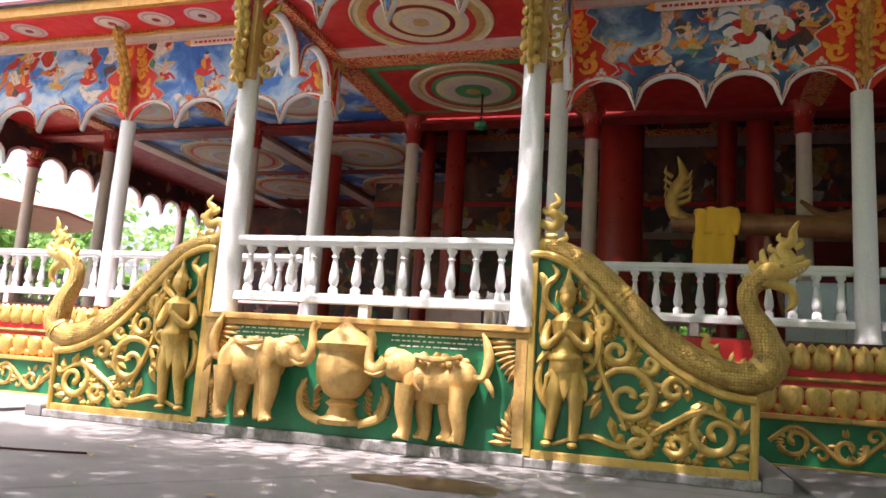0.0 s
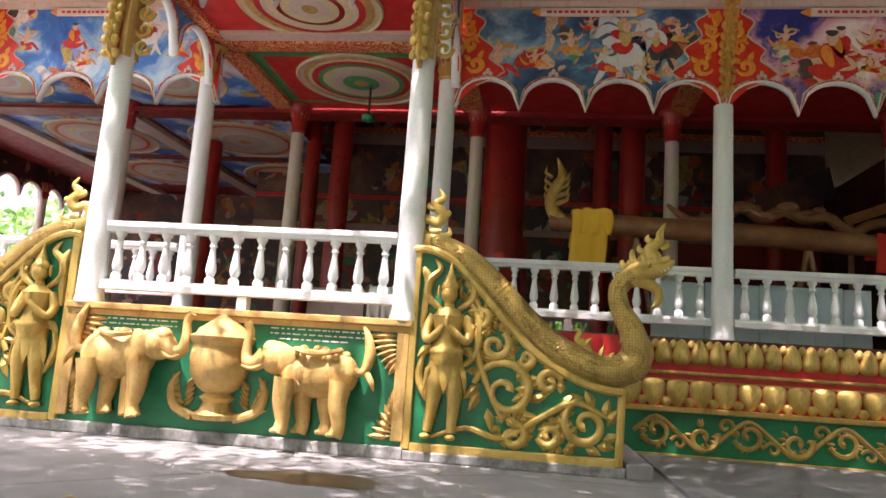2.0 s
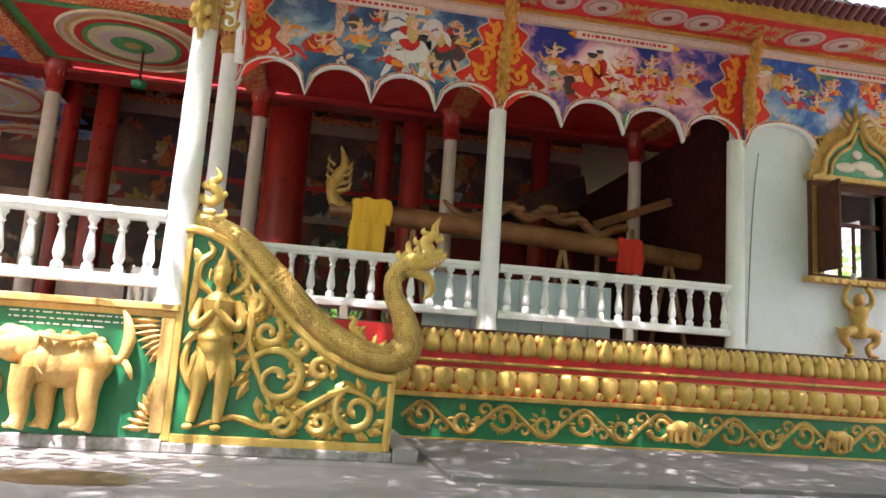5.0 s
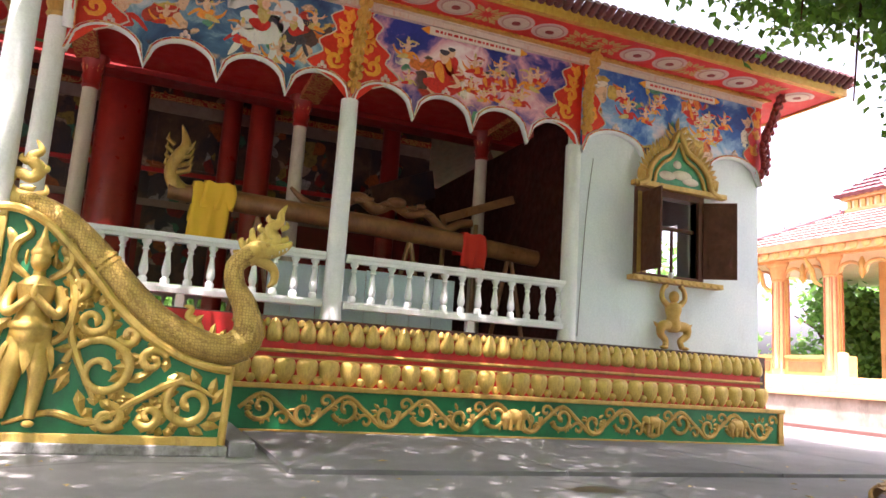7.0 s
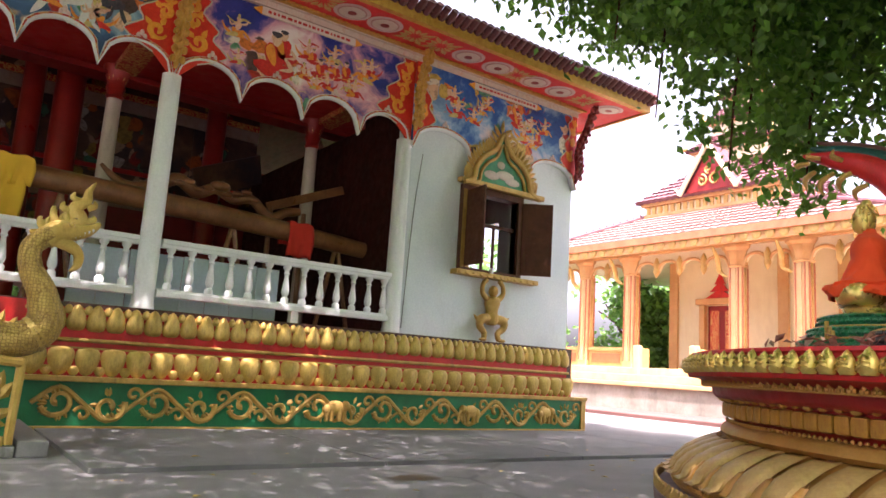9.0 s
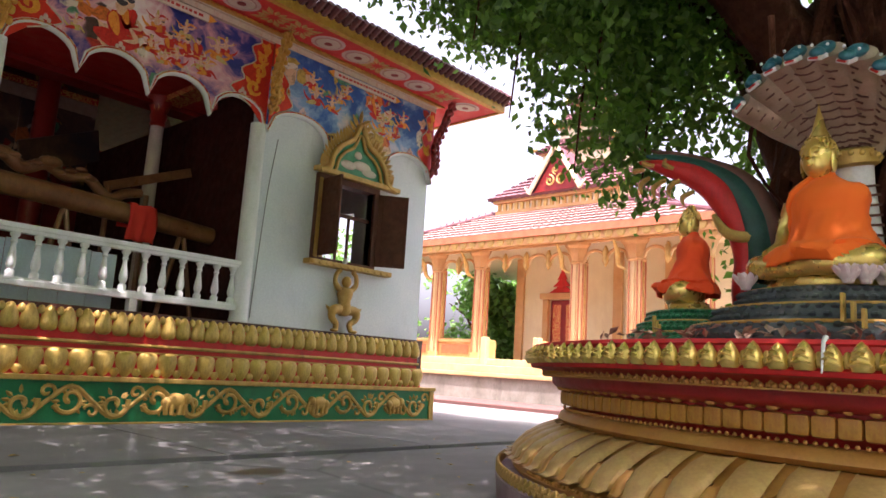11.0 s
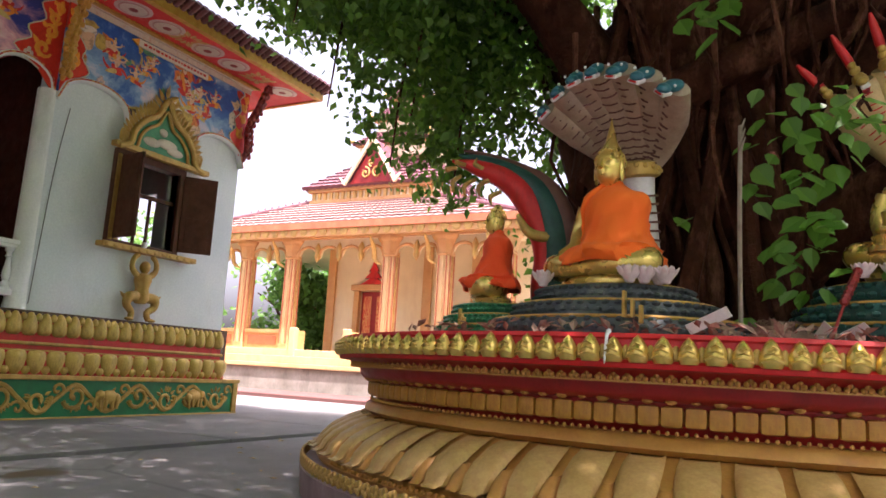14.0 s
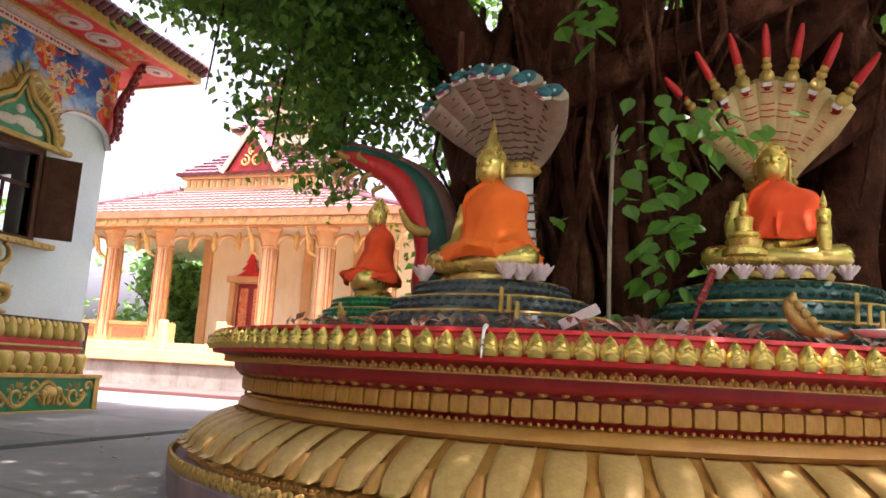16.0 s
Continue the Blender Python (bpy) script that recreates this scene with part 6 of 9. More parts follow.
# arches between pillars
for a, b in zip(TEMPLE_COLS, TEMPLE_COLS[1:]):
    k = max(2, round((b - a) / 1.18))
    line = scallop(a + 0.25, b - 0.25, k, 5.35, 0.45, 8)
    bm = bmesh.new()
    rows = [[bm.verts.new((xx, yy, zz)) for xx, zz in ((TX - 0.1, z), (TX - 0.1, 6.1), (TX + 0.1, 6.1), (TX + 0.1, z))] for yy, z in line]
    for p, q in zip(rows, rows[1:]):
        for i in range(4):
            bm.faces.new((p[i], p[(i + 1) % 4], q[(i + 1) % 4], q[i]))
    bmesh.ops.recalc_face_normals(bm, faces=bm.faces[:])
    part("arch_panel", bm, PEACH, temple)
    part("arch_moulding", tube(bmesh.new(), [(TX - 0.11, yy, z) for yy, z in line], 0.06, 6), ORANGE_PAINT, temple, smooth=True)
    for j in range(1, k):
        yy = a + 0.25 + (b - a - 0.5) * j / k
        part("arch_pendant", lathe(bmesh.new(), [(0.01, -0.2), (0.08, -0.08), (0.13, 0.05), (0.1, 0.2), (0.14, 0.35), (0.03, 0.6)], 8, pose(TX - 0.14, yy, 5.35)), OCHRE, temple, smooth=True)
    if abs((a + b) / 2 - TY) > 1.0:
        part("parapet_panel", box(bmesh.new(), TX - 0.1, TX + 0.1, a + 0.25, b - 0.25, 1.662, 2.3, 0.02), ORANGE_PAINT, temple, "orange parapet panel")
        part("parapet_inset", box(bmesh.new(), TX - 0.13, TX - 0.101, a + 0.45, b - 0.45, 1.82, 2.2, 0.01), TERRACOTTA, temple)
        part("parapet_coping", box(bmesh.new(), TX - 0.16, TX + 0.16, a + 0.25, b - 0.25, 2.301, 2.45, 0.02), ORANGE_PAINT, temple)
for y in (TY - 1.25, TY + 1.25):
    part("newel", box(bmesh.new(), TX - 1.0, TX - 0.75, y - 0.14, y + 0.14, 1.2, 2.5, 0.04), TEMPLE_TAN, temple)
    part("stair_side", box(bmesh.new(), TX - 0.74, TX - 0.3, y - 0.1, y + 0.1, 1.5, 2.4, 0.03), ORANGE_PAINT, temple)
# inner wall with its door
WXX = TX + 2.7
bm = bmesh.new()
box(bm, WXX, WXX + 0.3, TY - 7.3, TY - 0.65, 1.66, 6.3)
box(bm, WXX, WXX + 0.3, TY + 0.65, TY + 2.35, 1.66, 6.3)
box(bm, WXX, WXX + 0.3, TY - 0.65, TY + 0.65, 4.35, 6.3)
box(bm, WXX + 0.3, WXX + 6.0, TY + 2.05, TY + 2.35, 1.66, 6.3)
part("inner_wall", bm, PEACH, temple, "peach inner wall")
for y in (TY - 4.8, TY - 2.6, TY + 2.2):
    part("pilaster", box(bmesh.new(), WXX - 0.14, WXX - 0.002, y - 0.2, y + 0.2, 1.66, 6.2, 0.02), ORANGE_PAINT, temple)
door = part("door", box(bmesh.new(), WXX + 0.05, WXX + 0.15, TY - 0.64, TY + 0.64, 1.67, 4.34, 0.01), RED_DARK, temple, "dark red door with gilt panels")
for s in (-1, 1):
    part("door_panel", box(bmesh.new(), WXX + 0.02, WXX + 0.049, TY + s * 0.33 - 0.2, TY + s * 0.33 + 0.2, 2.0, 4.15, 0.01), BORDER, door)
bm = bmesh.new()
box(bm, WXX - 0.2, WXX - 0.003, TY - 0.92, TY - 0.66, 1.66, 4.36, 0.03)
box(bm, WXX - 0.2, WXX - 0.003, TY + 0.66, TY + 0.92, 1.66, 4.36, 0.03)
box(bm, WXX - 0.26, WXX - 0.003, TY - 1.05, TY + 1.05, 4.37, 4.62, 0.03)
part("door_frame", bm, ORANGE_PAINT, temple)
bm = bmesh.new()
for w, z0, z1 in ((0.85, 4.63, 4.95), (0.6, 4.9, 5.25), (0.34, 5.2, 5.6), (0.1, 5.55, 6.0)):
    lathe(bm, [(w, z0), (w * 0.75, z0 + 0.08), (w * 0.2, z1)], 4, pose(WXX - 0.12, TY, 0, 0, 0, 45) @ Matrix.Diagonal((1, 1, 1, 1)) @ pose(0, 0, 0))
bmesh.ops.scale(bm, vec=(0.18, 1, 1), space=Matrix.Translation((-(WXX - 0.12), 0, 0)), verts=bm.verts[:])
part("door_crown", bm, RED, temple, "stepped red door crown")
part("verandah_ceiling", box(bmesh.new(), TX - 0.9, TX + 9, TY - 8.0, TY + 8.0, 6.3, 6.4), PEACH, temple)
# entablature
bm = bmesh.new()
box(bm, TX - 0.3, TX + 0.3, TY - 7.6, TY + 7.5, 6.1, 6.299)
box(bm, TX - 1.0, TX - 0.9, TY - 8.3, TY + 8.2, 6.05, 6.45)
part("entablature", bm, ORANGE_PAINT, temple)
bm = bmesh.new()
for i in range(34):
    y = TY - 8.0 + i * 0.48
    lathe(bm, [(0.0, -0.05), (0.12, -0.045), (0.17, -0.03), (0.19, 0.01)], 10, pose(TX - 1.0, y, 6.25, 0, 90, 0), cap=False)
part("entablature_swags", bm, OCHRE, temple, kind="stuff")


def tiled_slope(parent, p0, p1, q1, q0, mat_, name="roof_slope", rows=9, cols=26):
    """A roof plane p0-p1 at the eave, q0-q1 at the top, with courses of tiles as ridged strips."""
    p0, p1, q0, q1 = map(Vector, (p0, p1, q0, q1))
    nrm = (p1 - p0).cross(q0 - p0).normalized()
    if nrm.z < 0:
        nrm = -nrm
    bm = bmesh.new()
    for r in range(rows):
        f0, f1 = r / rows, (r + 1) / rows
        a0, a1 = p0.lerp(q0, f0), p1.lerp(q1, f0)
        b0, b1 = p0.lerp(q0, f1), p1.lerp(q1, f1)
        lo, hi = [], []
        for c in range(cols * 2 + 1):
            g = c / (cols * 2)
            lift = 0.05 if c % 2 else 0.015
            lo.append(bm.verts.new(a0.lerp(a1, g) + nrm * (lift + 0.05)))
            hi.append(bm.verts.new(b0.lerp(b1, g) + nrm * lift * 0.5))
        foot = [bm.verts.new(v.co - nrm * (0.06 if r else 0.17)) for v in lo]
        for c in range(cols * 2):
            bm.faces.new((lo[c], lo[c + 1], hi[c + 1], hi[c]))
            bm.faces.new((foot[c], foot[c + 1], lo[c + 1], lo[c]))
    return part(name, bm, mat_, parent, "red roof tiles in courses", kind="stuff")


EXX, EZZ = TX - 1.05, 6.46
y0, y1 = TY - 8.4, TY + 8.3
T2X, T2Y0, T2Y1, T2Z = TX + 2.6, TY - 2.75, TY + 3.65, 8.35
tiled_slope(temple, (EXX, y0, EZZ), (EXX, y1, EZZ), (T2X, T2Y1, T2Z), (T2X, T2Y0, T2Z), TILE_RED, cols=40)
# sides of the same roof take the darker tile in place of shade
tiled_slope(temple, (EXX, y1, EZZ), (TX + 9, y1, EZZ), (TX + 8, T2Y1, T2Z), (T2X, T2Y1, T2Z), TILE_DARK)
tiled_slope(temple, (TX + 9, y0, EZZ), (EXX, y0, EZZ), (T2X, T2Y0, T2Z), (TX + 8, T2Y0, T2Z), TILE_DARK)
part("eave_board", box(bmesh.new(), EXX - 0.07, EXX + 0.03, y0, y1, EZZ - 0.12, EZZ + 0.14), TERRACOTTA, temple)
# hip ridges with small crockets
for ya, yb in ((y1, T2Y1), (y0, T2Y0)):
    bm = bmesh.new()
    tube(bm, [(EXX, ya, EZZ + 0.1), (T2X, yb, T2Z + 0.1)], 0.1, 8)
    for i in range(9):
        p = Vector((EXX, ya, EZZ + 0.16)).lerp(Vector((T2X, yb, T2Z + 0.16)), 0.55 + i / 20)
        lathe(bm, [(0.03, 0), (0.05, 0.06), (0.0, 0.16)], 5, Matrix.Translation(p))
    part("hip_ridge", bm, TILE_DARK, temple)
# upper tiers
part("tier_wall", box(bmesh.new(), T2X, T2X + 5, T2Y0, T2Y1, T2Z - 0.3, T2Z + 0.55, 0.03), PEACH, temple)
bm = bmesh.new()
box(bm, T2X - 0.15, T2X + 5.1, T2Y0 - 0.15, T2Y1 + 0.15, T2Z - 0.02, T2Z + 0.14, 0.02)
box(bm, T2X - 0.2, T2X + 5.1, T2Y0 - 0.2, T2Y1 + 0.2, T2Z + 0.5, T2Z + 0.66, 0.02)
part("tier_moulding", bm, ORANGE_PAINT, temple)
for i in range(20):
    part("tier_baluster", box(bmesh.new(), T2X - 0.09, T2X - 0.003, T2Y0 + 0.15 + i * 0.32, T2Y0 + 0.32 + i * 0.32, T2Z + 0.15, T2Z + 0.49, 0.02), OCHRE, temple)
A, B = T2X - 0.35, T2Z + 0.68
T3X, T3Z = T2X + 1.9, T2Z + 2.5
cy = (T2Y0 + T2Y1) / 2
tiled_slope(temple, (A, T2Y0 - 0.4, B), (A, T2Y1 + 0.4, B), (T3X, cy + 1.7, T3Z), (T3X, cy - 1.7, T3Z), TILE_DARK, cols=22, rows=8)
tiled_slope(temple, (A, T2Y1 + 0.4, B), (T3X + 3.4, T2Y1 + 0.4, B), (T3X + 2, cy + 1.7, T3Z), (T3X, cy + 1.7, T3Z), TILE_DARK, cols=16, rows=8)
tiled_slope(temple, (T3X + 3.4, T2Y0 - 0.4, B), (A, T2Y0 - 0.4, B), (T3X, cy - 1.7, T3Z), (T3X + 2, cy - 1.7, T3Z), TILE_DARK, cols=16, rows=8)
for i, (w, z) in enumerate(((1.8, T3Z), (1.25, T3Z + 1.35), (0.8, T3Z + 2.5))):
    part("tower_wall", box(bmesh.new(), T3X + 1 - w, T3X + 1 + w, cy - w - 0.2, cy + w - 0.2, z - 0.2, z + 0.4, 0.02), PEACH, temple)
    part("tower_moulding", box(bmesh.new(), T3X + 0.85 - w, T3X + 1.15 + w, cy - w - 0.35, cy + w - 0.05, z + 0.401, z + 0.5, 0.02), ORANGE_PAINT, temple)
    lo, hi = w + 0.25, w * 0.7
    corners = [(-1, -1), (-1, 1), (1, 1), (1, -1)]
    for a, b in zip(corners, corners[1:] + corners[:1]):
        tiled_slope(temple, (T3X + 1 + a[0] * lo, cy - 0.2 + a[1] * lo, z + 0.5), (T3X + 1 + b[0] * lo, cy - 0.2 + b[1] * lo, z + 0.5), (T3X + 1 + b[0] * hi, cy - 0.2 + b[1] * hi, z + 1.25), (T3X + 1 + a[0] * hi, cy - 0.2 + a[1] * hi, z + 1.25), TILE_DARK, rows=5, cols=12)
    for a in corners:
        part("tower_finial", lathe(bmesh.new(), [(0.08, 0), (0.12, 0.1), (0.05, 0.25), (0.0, 0.5)], 6, pose(T3X + 1 + a[0] * lo, cy - 0.2 + a[1] * lo, z + 0.55)), OCHRE, temple)
part("spire", lathe(bmesh.new(), [(0.7, 0), (0.5, 0.4), (0.3, 0.9), (0.15, 1.6), (0.02, 3.0)], 8, pose(T3X + 1, cy - 0.2, T3Z + 3.6)), GOLD, temple)
# gabled dormer
dg = part("dormer", prism(bmesh.new(), [(-1.1, 0), (1.1, 0), (0, 1.75)], 0, 1.9, pose(A - 0.1, cy - 0.2, B + 0.02, 0, 0, -90)), RED_DARK, temple, "red dormer gable with scroll relief")
bm = bmesh.new()
for s in (-1, 1):
    v0, v1 = Vector((A - 0.22, cy - 0.2 + s * 1.32, B - 0.05)), Vector((A - 0.22, cy - 0.2, B + 2.0))
    tube(bm, [v0, v1], 0.1, 6)
    tube(bm, [v0 + Vector((0, 0, 0.1)), v0 + Vector((0, s * 0.25, 0.35))], [0.09, 0.02], 6)
part("dormer_barge", bm, PEACH, dg)
bm = bmesh.new()
for s in (-1, 1):
    slab4(bm, [(A - 0.15, cy - 0.2 + s * 1.35, B - 0.02), (A - 0.15, cy - 0.2, B + 1.95), (A + 2.0, cy - 0.2, B + 1.95), (A + 2.0, cy - 0.2 + s * 1.35, B - 0.02)], 0.06)
part("dormer_roof", bm, TILE_DARK, dg)
bm = bmesh.new()
for s in (-1, 1):
    sp = [Vector((A - 0.13, cy - 0.2 + p[0], p[2])) for p in spiral(s * 0.3, B + 0.45, 0.26, 1.3, 90, 0, s, 18)]
    tube(bm, sp, 0.045, 6)
sp = [Vector((A - 0.13, cy - 0.2 + p[0], p[2])) for p in spiral(0, B + 0.9, 0.18, 1.3, 270, 0, 1, 14)]
tube(bm, sp, 0.04, 6)
part("dormer_scrolls", bm, OCHRE, dg, smooth=True)

# ---- round pedestal of the shrine ----
PX, PY = 7.85, 0.89
ped = thing("shrine_pedestal", "round stepped red and gold pedestal with lotus petals", "pedestal", at=(PX, PY, 0))
PURPLE = paint("dull_purple_plinth", (0.20, 0.13, 0.14), (0.27, 0.18, 0.18), 0.7, 0.0, 2.0, 30.0, 0.4, (0.10, 0.09, 0.07), 0.6)
# darker copy of the red, with the tree's shade put into its colour
PED_RED = paint("deep_red_paint", (0.26, 0.008, 0.01), (0.36, 0.014, 0.014), 0.5, 0.0, 3.0, 50.0, 0.3, (0.10, 0.012, 0.01), 0.6)
PED_DULL = paint("dull_red_ochre", (0.38, 0.15, 0.02), (0.52, 0.27, 0.035), 0.5, 0.1, 8.0, 40.0, 0.6, (0.22, 0.03, 0.015), 0.7)
# gold darkened for the same shade, with weathering stains on top
PED_GOLD = paint("weathered_gold_ochre", (0.42, 0.175, 0.03), (0.55, 0.29, 0.06), 0.48, 0.15, 2.0, 40.0, 0.5, (0.26, 0.10, 0.04), 0.7)
SEG = 96
for name, prof, mt in (("foot", [(4.01, 0), (4.07, 0.02), (4.09, 0.25), (4.03, 0.30), (3.91, 0.31)], PURPLE),
                       ("bead_course", [(3.93, 0.31), (3.95, 0.34), (3.91, 0.38), (3.81, 0.385)], PED_GOLD),
                       ("lotus_bed", [(3.81, 0.386), (3.86, 0.42), (3.84, 0.49), (3.76, 0.56), (3.63, 0.63), (3.51, 0.69), (3.47, 0.70)], PED_GOLD),
                       ("lower_torus", [(3.43, 0.70), (3.50, 0.705), (3.54, 0.74), (3.52, 0.79), (3.47, 0.815), (3.41, 0.82)], PED_GOLD),
                       ("red_neck", [(3.41, 0.82), (3.44, 0.86), (3.47, 0.9), (3.49, 1.0), (3.57, 1.02), (3.60, 1.05), (3.61, 1.12), (3.67, 1.13), (3.71, 1.17), (3.81, 1.18)], PED_RED),
                       ("rim", [(3.71, 1.18), (3.80, 1.182), (3.81, 1.21), (3.78, 1.23), (3.78, 1.34), (3.80, 1.35), (3.79, 1.375), (3.51, 1.38), (0.0, 1.40)], RED)):
    part(name, lathe(bmesh.new(), prof, SEG, cap=False), mt, ped, smooth=True)


def ring_pieces(name, bm, mat_, k, r, z, label="", a0=100.0, a1=330.0, turn=90.0, smooth=True, jitter=0.0, shift=0.0):
    """k pieces round the pedestal, those of the seen side as objects."""
    first_ = None
    for i in range(k):
        a = 360.0 * (i + shift) / k
        if not a0 <= a <= a1:
            continue
        m = pose(0, 0, 0, 0, 0, a) @ pose(r, 0, z, 0, 0, turn) @ Matrix.Scale(1 + jitter * math.sin(i * 3.7), 4)
        if first_ is None:
            first_ = part(name, bm, mat_, ped, label, smooth)
            first_.matrix_basis = m
        else:
            again(first_, ped, m)


bm = bmesh.new()   # upright scaled bud, front towards -y
prof = ((0, 0.8, 0.7), (0.14, 1.0, 0.98), (0.38, 0.98, 1.0), (0.64, 0.76, 0.82), (0.86, 0.42, 0.5), (1.0, 0.04, 0.1))
rows = [[bm.verts.new((math.sin(a) * 0.06 * w, -math.cos(a) * 0.06 * d, 0.15 * f)) for a in [radians(q) for q in range(-90, 91, 30)]] for f, w, d in prof]
for lo, hi in zip(rows, rows[1:]):
    for i in range(6):
        bm.faces.new((lo[i], lo[i + 1], hi[i + 1], hi[i]))
bm.faces.new(rows[-1])
for k in range(3):
    tube(bm, [(-0.05 + 0.012 * k, -0.045 - 0.006 * k, 0.03 + 0.03 * k), (0, -0.069 + 0.006 * k, 0.045 + 0.03 * k), (0.05 - 0.012 * k, -0.045 - 0.006 * k, 0.03 + 0.03 * k)], 0.007, 5)
ring_pieces("bud", bm, GOLD_BRIGHT, 178, 3.795, 1.212, "gold scaled lotus bud", jitter=0.05)
bm = drop_mesh(bmesh.new(), 0.06, 0.085, 0.02, True)
ring_pieces("bud_tip", bm, GOLD, 356, 3.782, 1.27, a0=130, a1=290)
bm = bmesh.new()
for dx in (-0.018, 0.018, 0):
    ball(bm, (dx, -0.012, 0.012 if dx else 0.034), 0.018, 6, 5)
box(bm, -0.04, 0.04, -0.014, 0.0, -0.012, 0.0)
ring_pieces("trefoil", bm, PED_GOLD, 290, 3.67, 1.115, jitter=0.04)
bm = box(bmesh.new(), -0.064, 0.064, -0.035, 0.01, -0.062, 0.058, 0.03)
ring_pieces("short_petal", bm, PED_DULL, 168, 3.485, 0.925, "ochre square-ended petal", jitter=0.03)
bm = bmesh.new()
ball(bm, (0, -0.01, 0), (0.035, 0.028, 0.022), 6, 5)
ring_pieces("petal_tip", bm, PED_GOLD, 168, 3.515, 1.012, jitter=0.2)
PETAL_GOLD = paint("pale_gold_petal", (0.50, 0.30, 0.085), (0.62, 0.42, 0.15), 0.45, 0.15, 5.0, 40.0, 0.5, (0.34, 0.15, 0.05), 0.6)


def drooping_petal(half, profile):
    """A petal with a flat bright face, folded sides and a flared lip."""
    bm_ = bmesh.new()
    rows_ = []
    for w, r, z in profile:
        rows_.append([bm_.verts.new((u * half * w, -(r - 2.7) - d, z + (0.012 if abs(u) > 0.9 else 0))) for u, d in ((-1, -0.035), (-0.82, 0.03), (-0.4, 0.045), (0.4, 0.045), (0.82, 0.03), (1, -0.035))])
    for lo_, hi_ in zip(rows_, rows_[1:]):
        for i in range(5):
            bm_.faces.new((lo_[i], lo_[i + 1], hi_[i + 1], hi_[i]))
    bm_.faces.new(rows_[-1])
    return bm_


ring_pieces("lotus_petal", drooping_petal(0.118, ((0.86, 2.72, 0.70), (0.98, 2.86, 0.645), (1.0, 2.99, 0.57), (0.95, 3.07, 0.49), (0.86, 3.10, 0.43), (0.62, 3.15, 0.405), (0.2, 3.18, 0.415))), PETAL_GOLD, 78, 3.51, 0.0, "broad drooping pale gold lotus petal", jitter=0.0)
bm = drooping_petal(0.062, ((0.5, 2.98, 0.56), (0.9, 3.05, 0.49), (1.0, 3.08, 0.44), (0.8, 3.12, 0.405), (0.2, 3.15, 0.41)))
ring_pieces("inner_petal", bm, PED_GOLD, 78, 3.51, 0.0, "small ochre petal between the broad ones", shift=0.5)
bm = bmesh.new()
ball(bm, (0, -0.012, 0), 0.017, 6, 5)
ring_pieces("bead", bm, PED_GOLD, 420, 3.925, 0.36, a0=140, a1=290)
bm = bmesh.new()
ball(bm, (0, -0.01, 0), 0.014, 6, 5)
ring_pieces("small_bead", bm, PED_GOLD, 420, 3.47, 0.83, a0=120, a1=310)
bm = bmesh.new()
for k in range(5):
    a = k * 1.256
    ball(bm, (0.03 * math.cos(a), -0.02, 0.03 * math.sin(a)), (0.026, 0.02, 0.026), 6, 5)
ring_pieces("rosette", bm, GOLD_OLD, 250, 4.05, 0.31 + 0.0, "small gilt rosette", a0=110, a1=320)
bm = bmesh.new()
for a, drop in ((177.5, 0.16),):
    c = Vector((math.cos(radians(a)), math.sin(radians(a)), 0))
    tube(bm, [c * 3.78 + Vector((0, 0, 1.385)), c * 3.82 + Vector((0, 0, 1.36)), c * 3.86 + Vector((0, 0, 1.36 - drop))], [0.016, 0.011, 0.005], 6)
part("wax_drip", bm, WHITE, ped, "white wax drips on the rim", smooth=True)

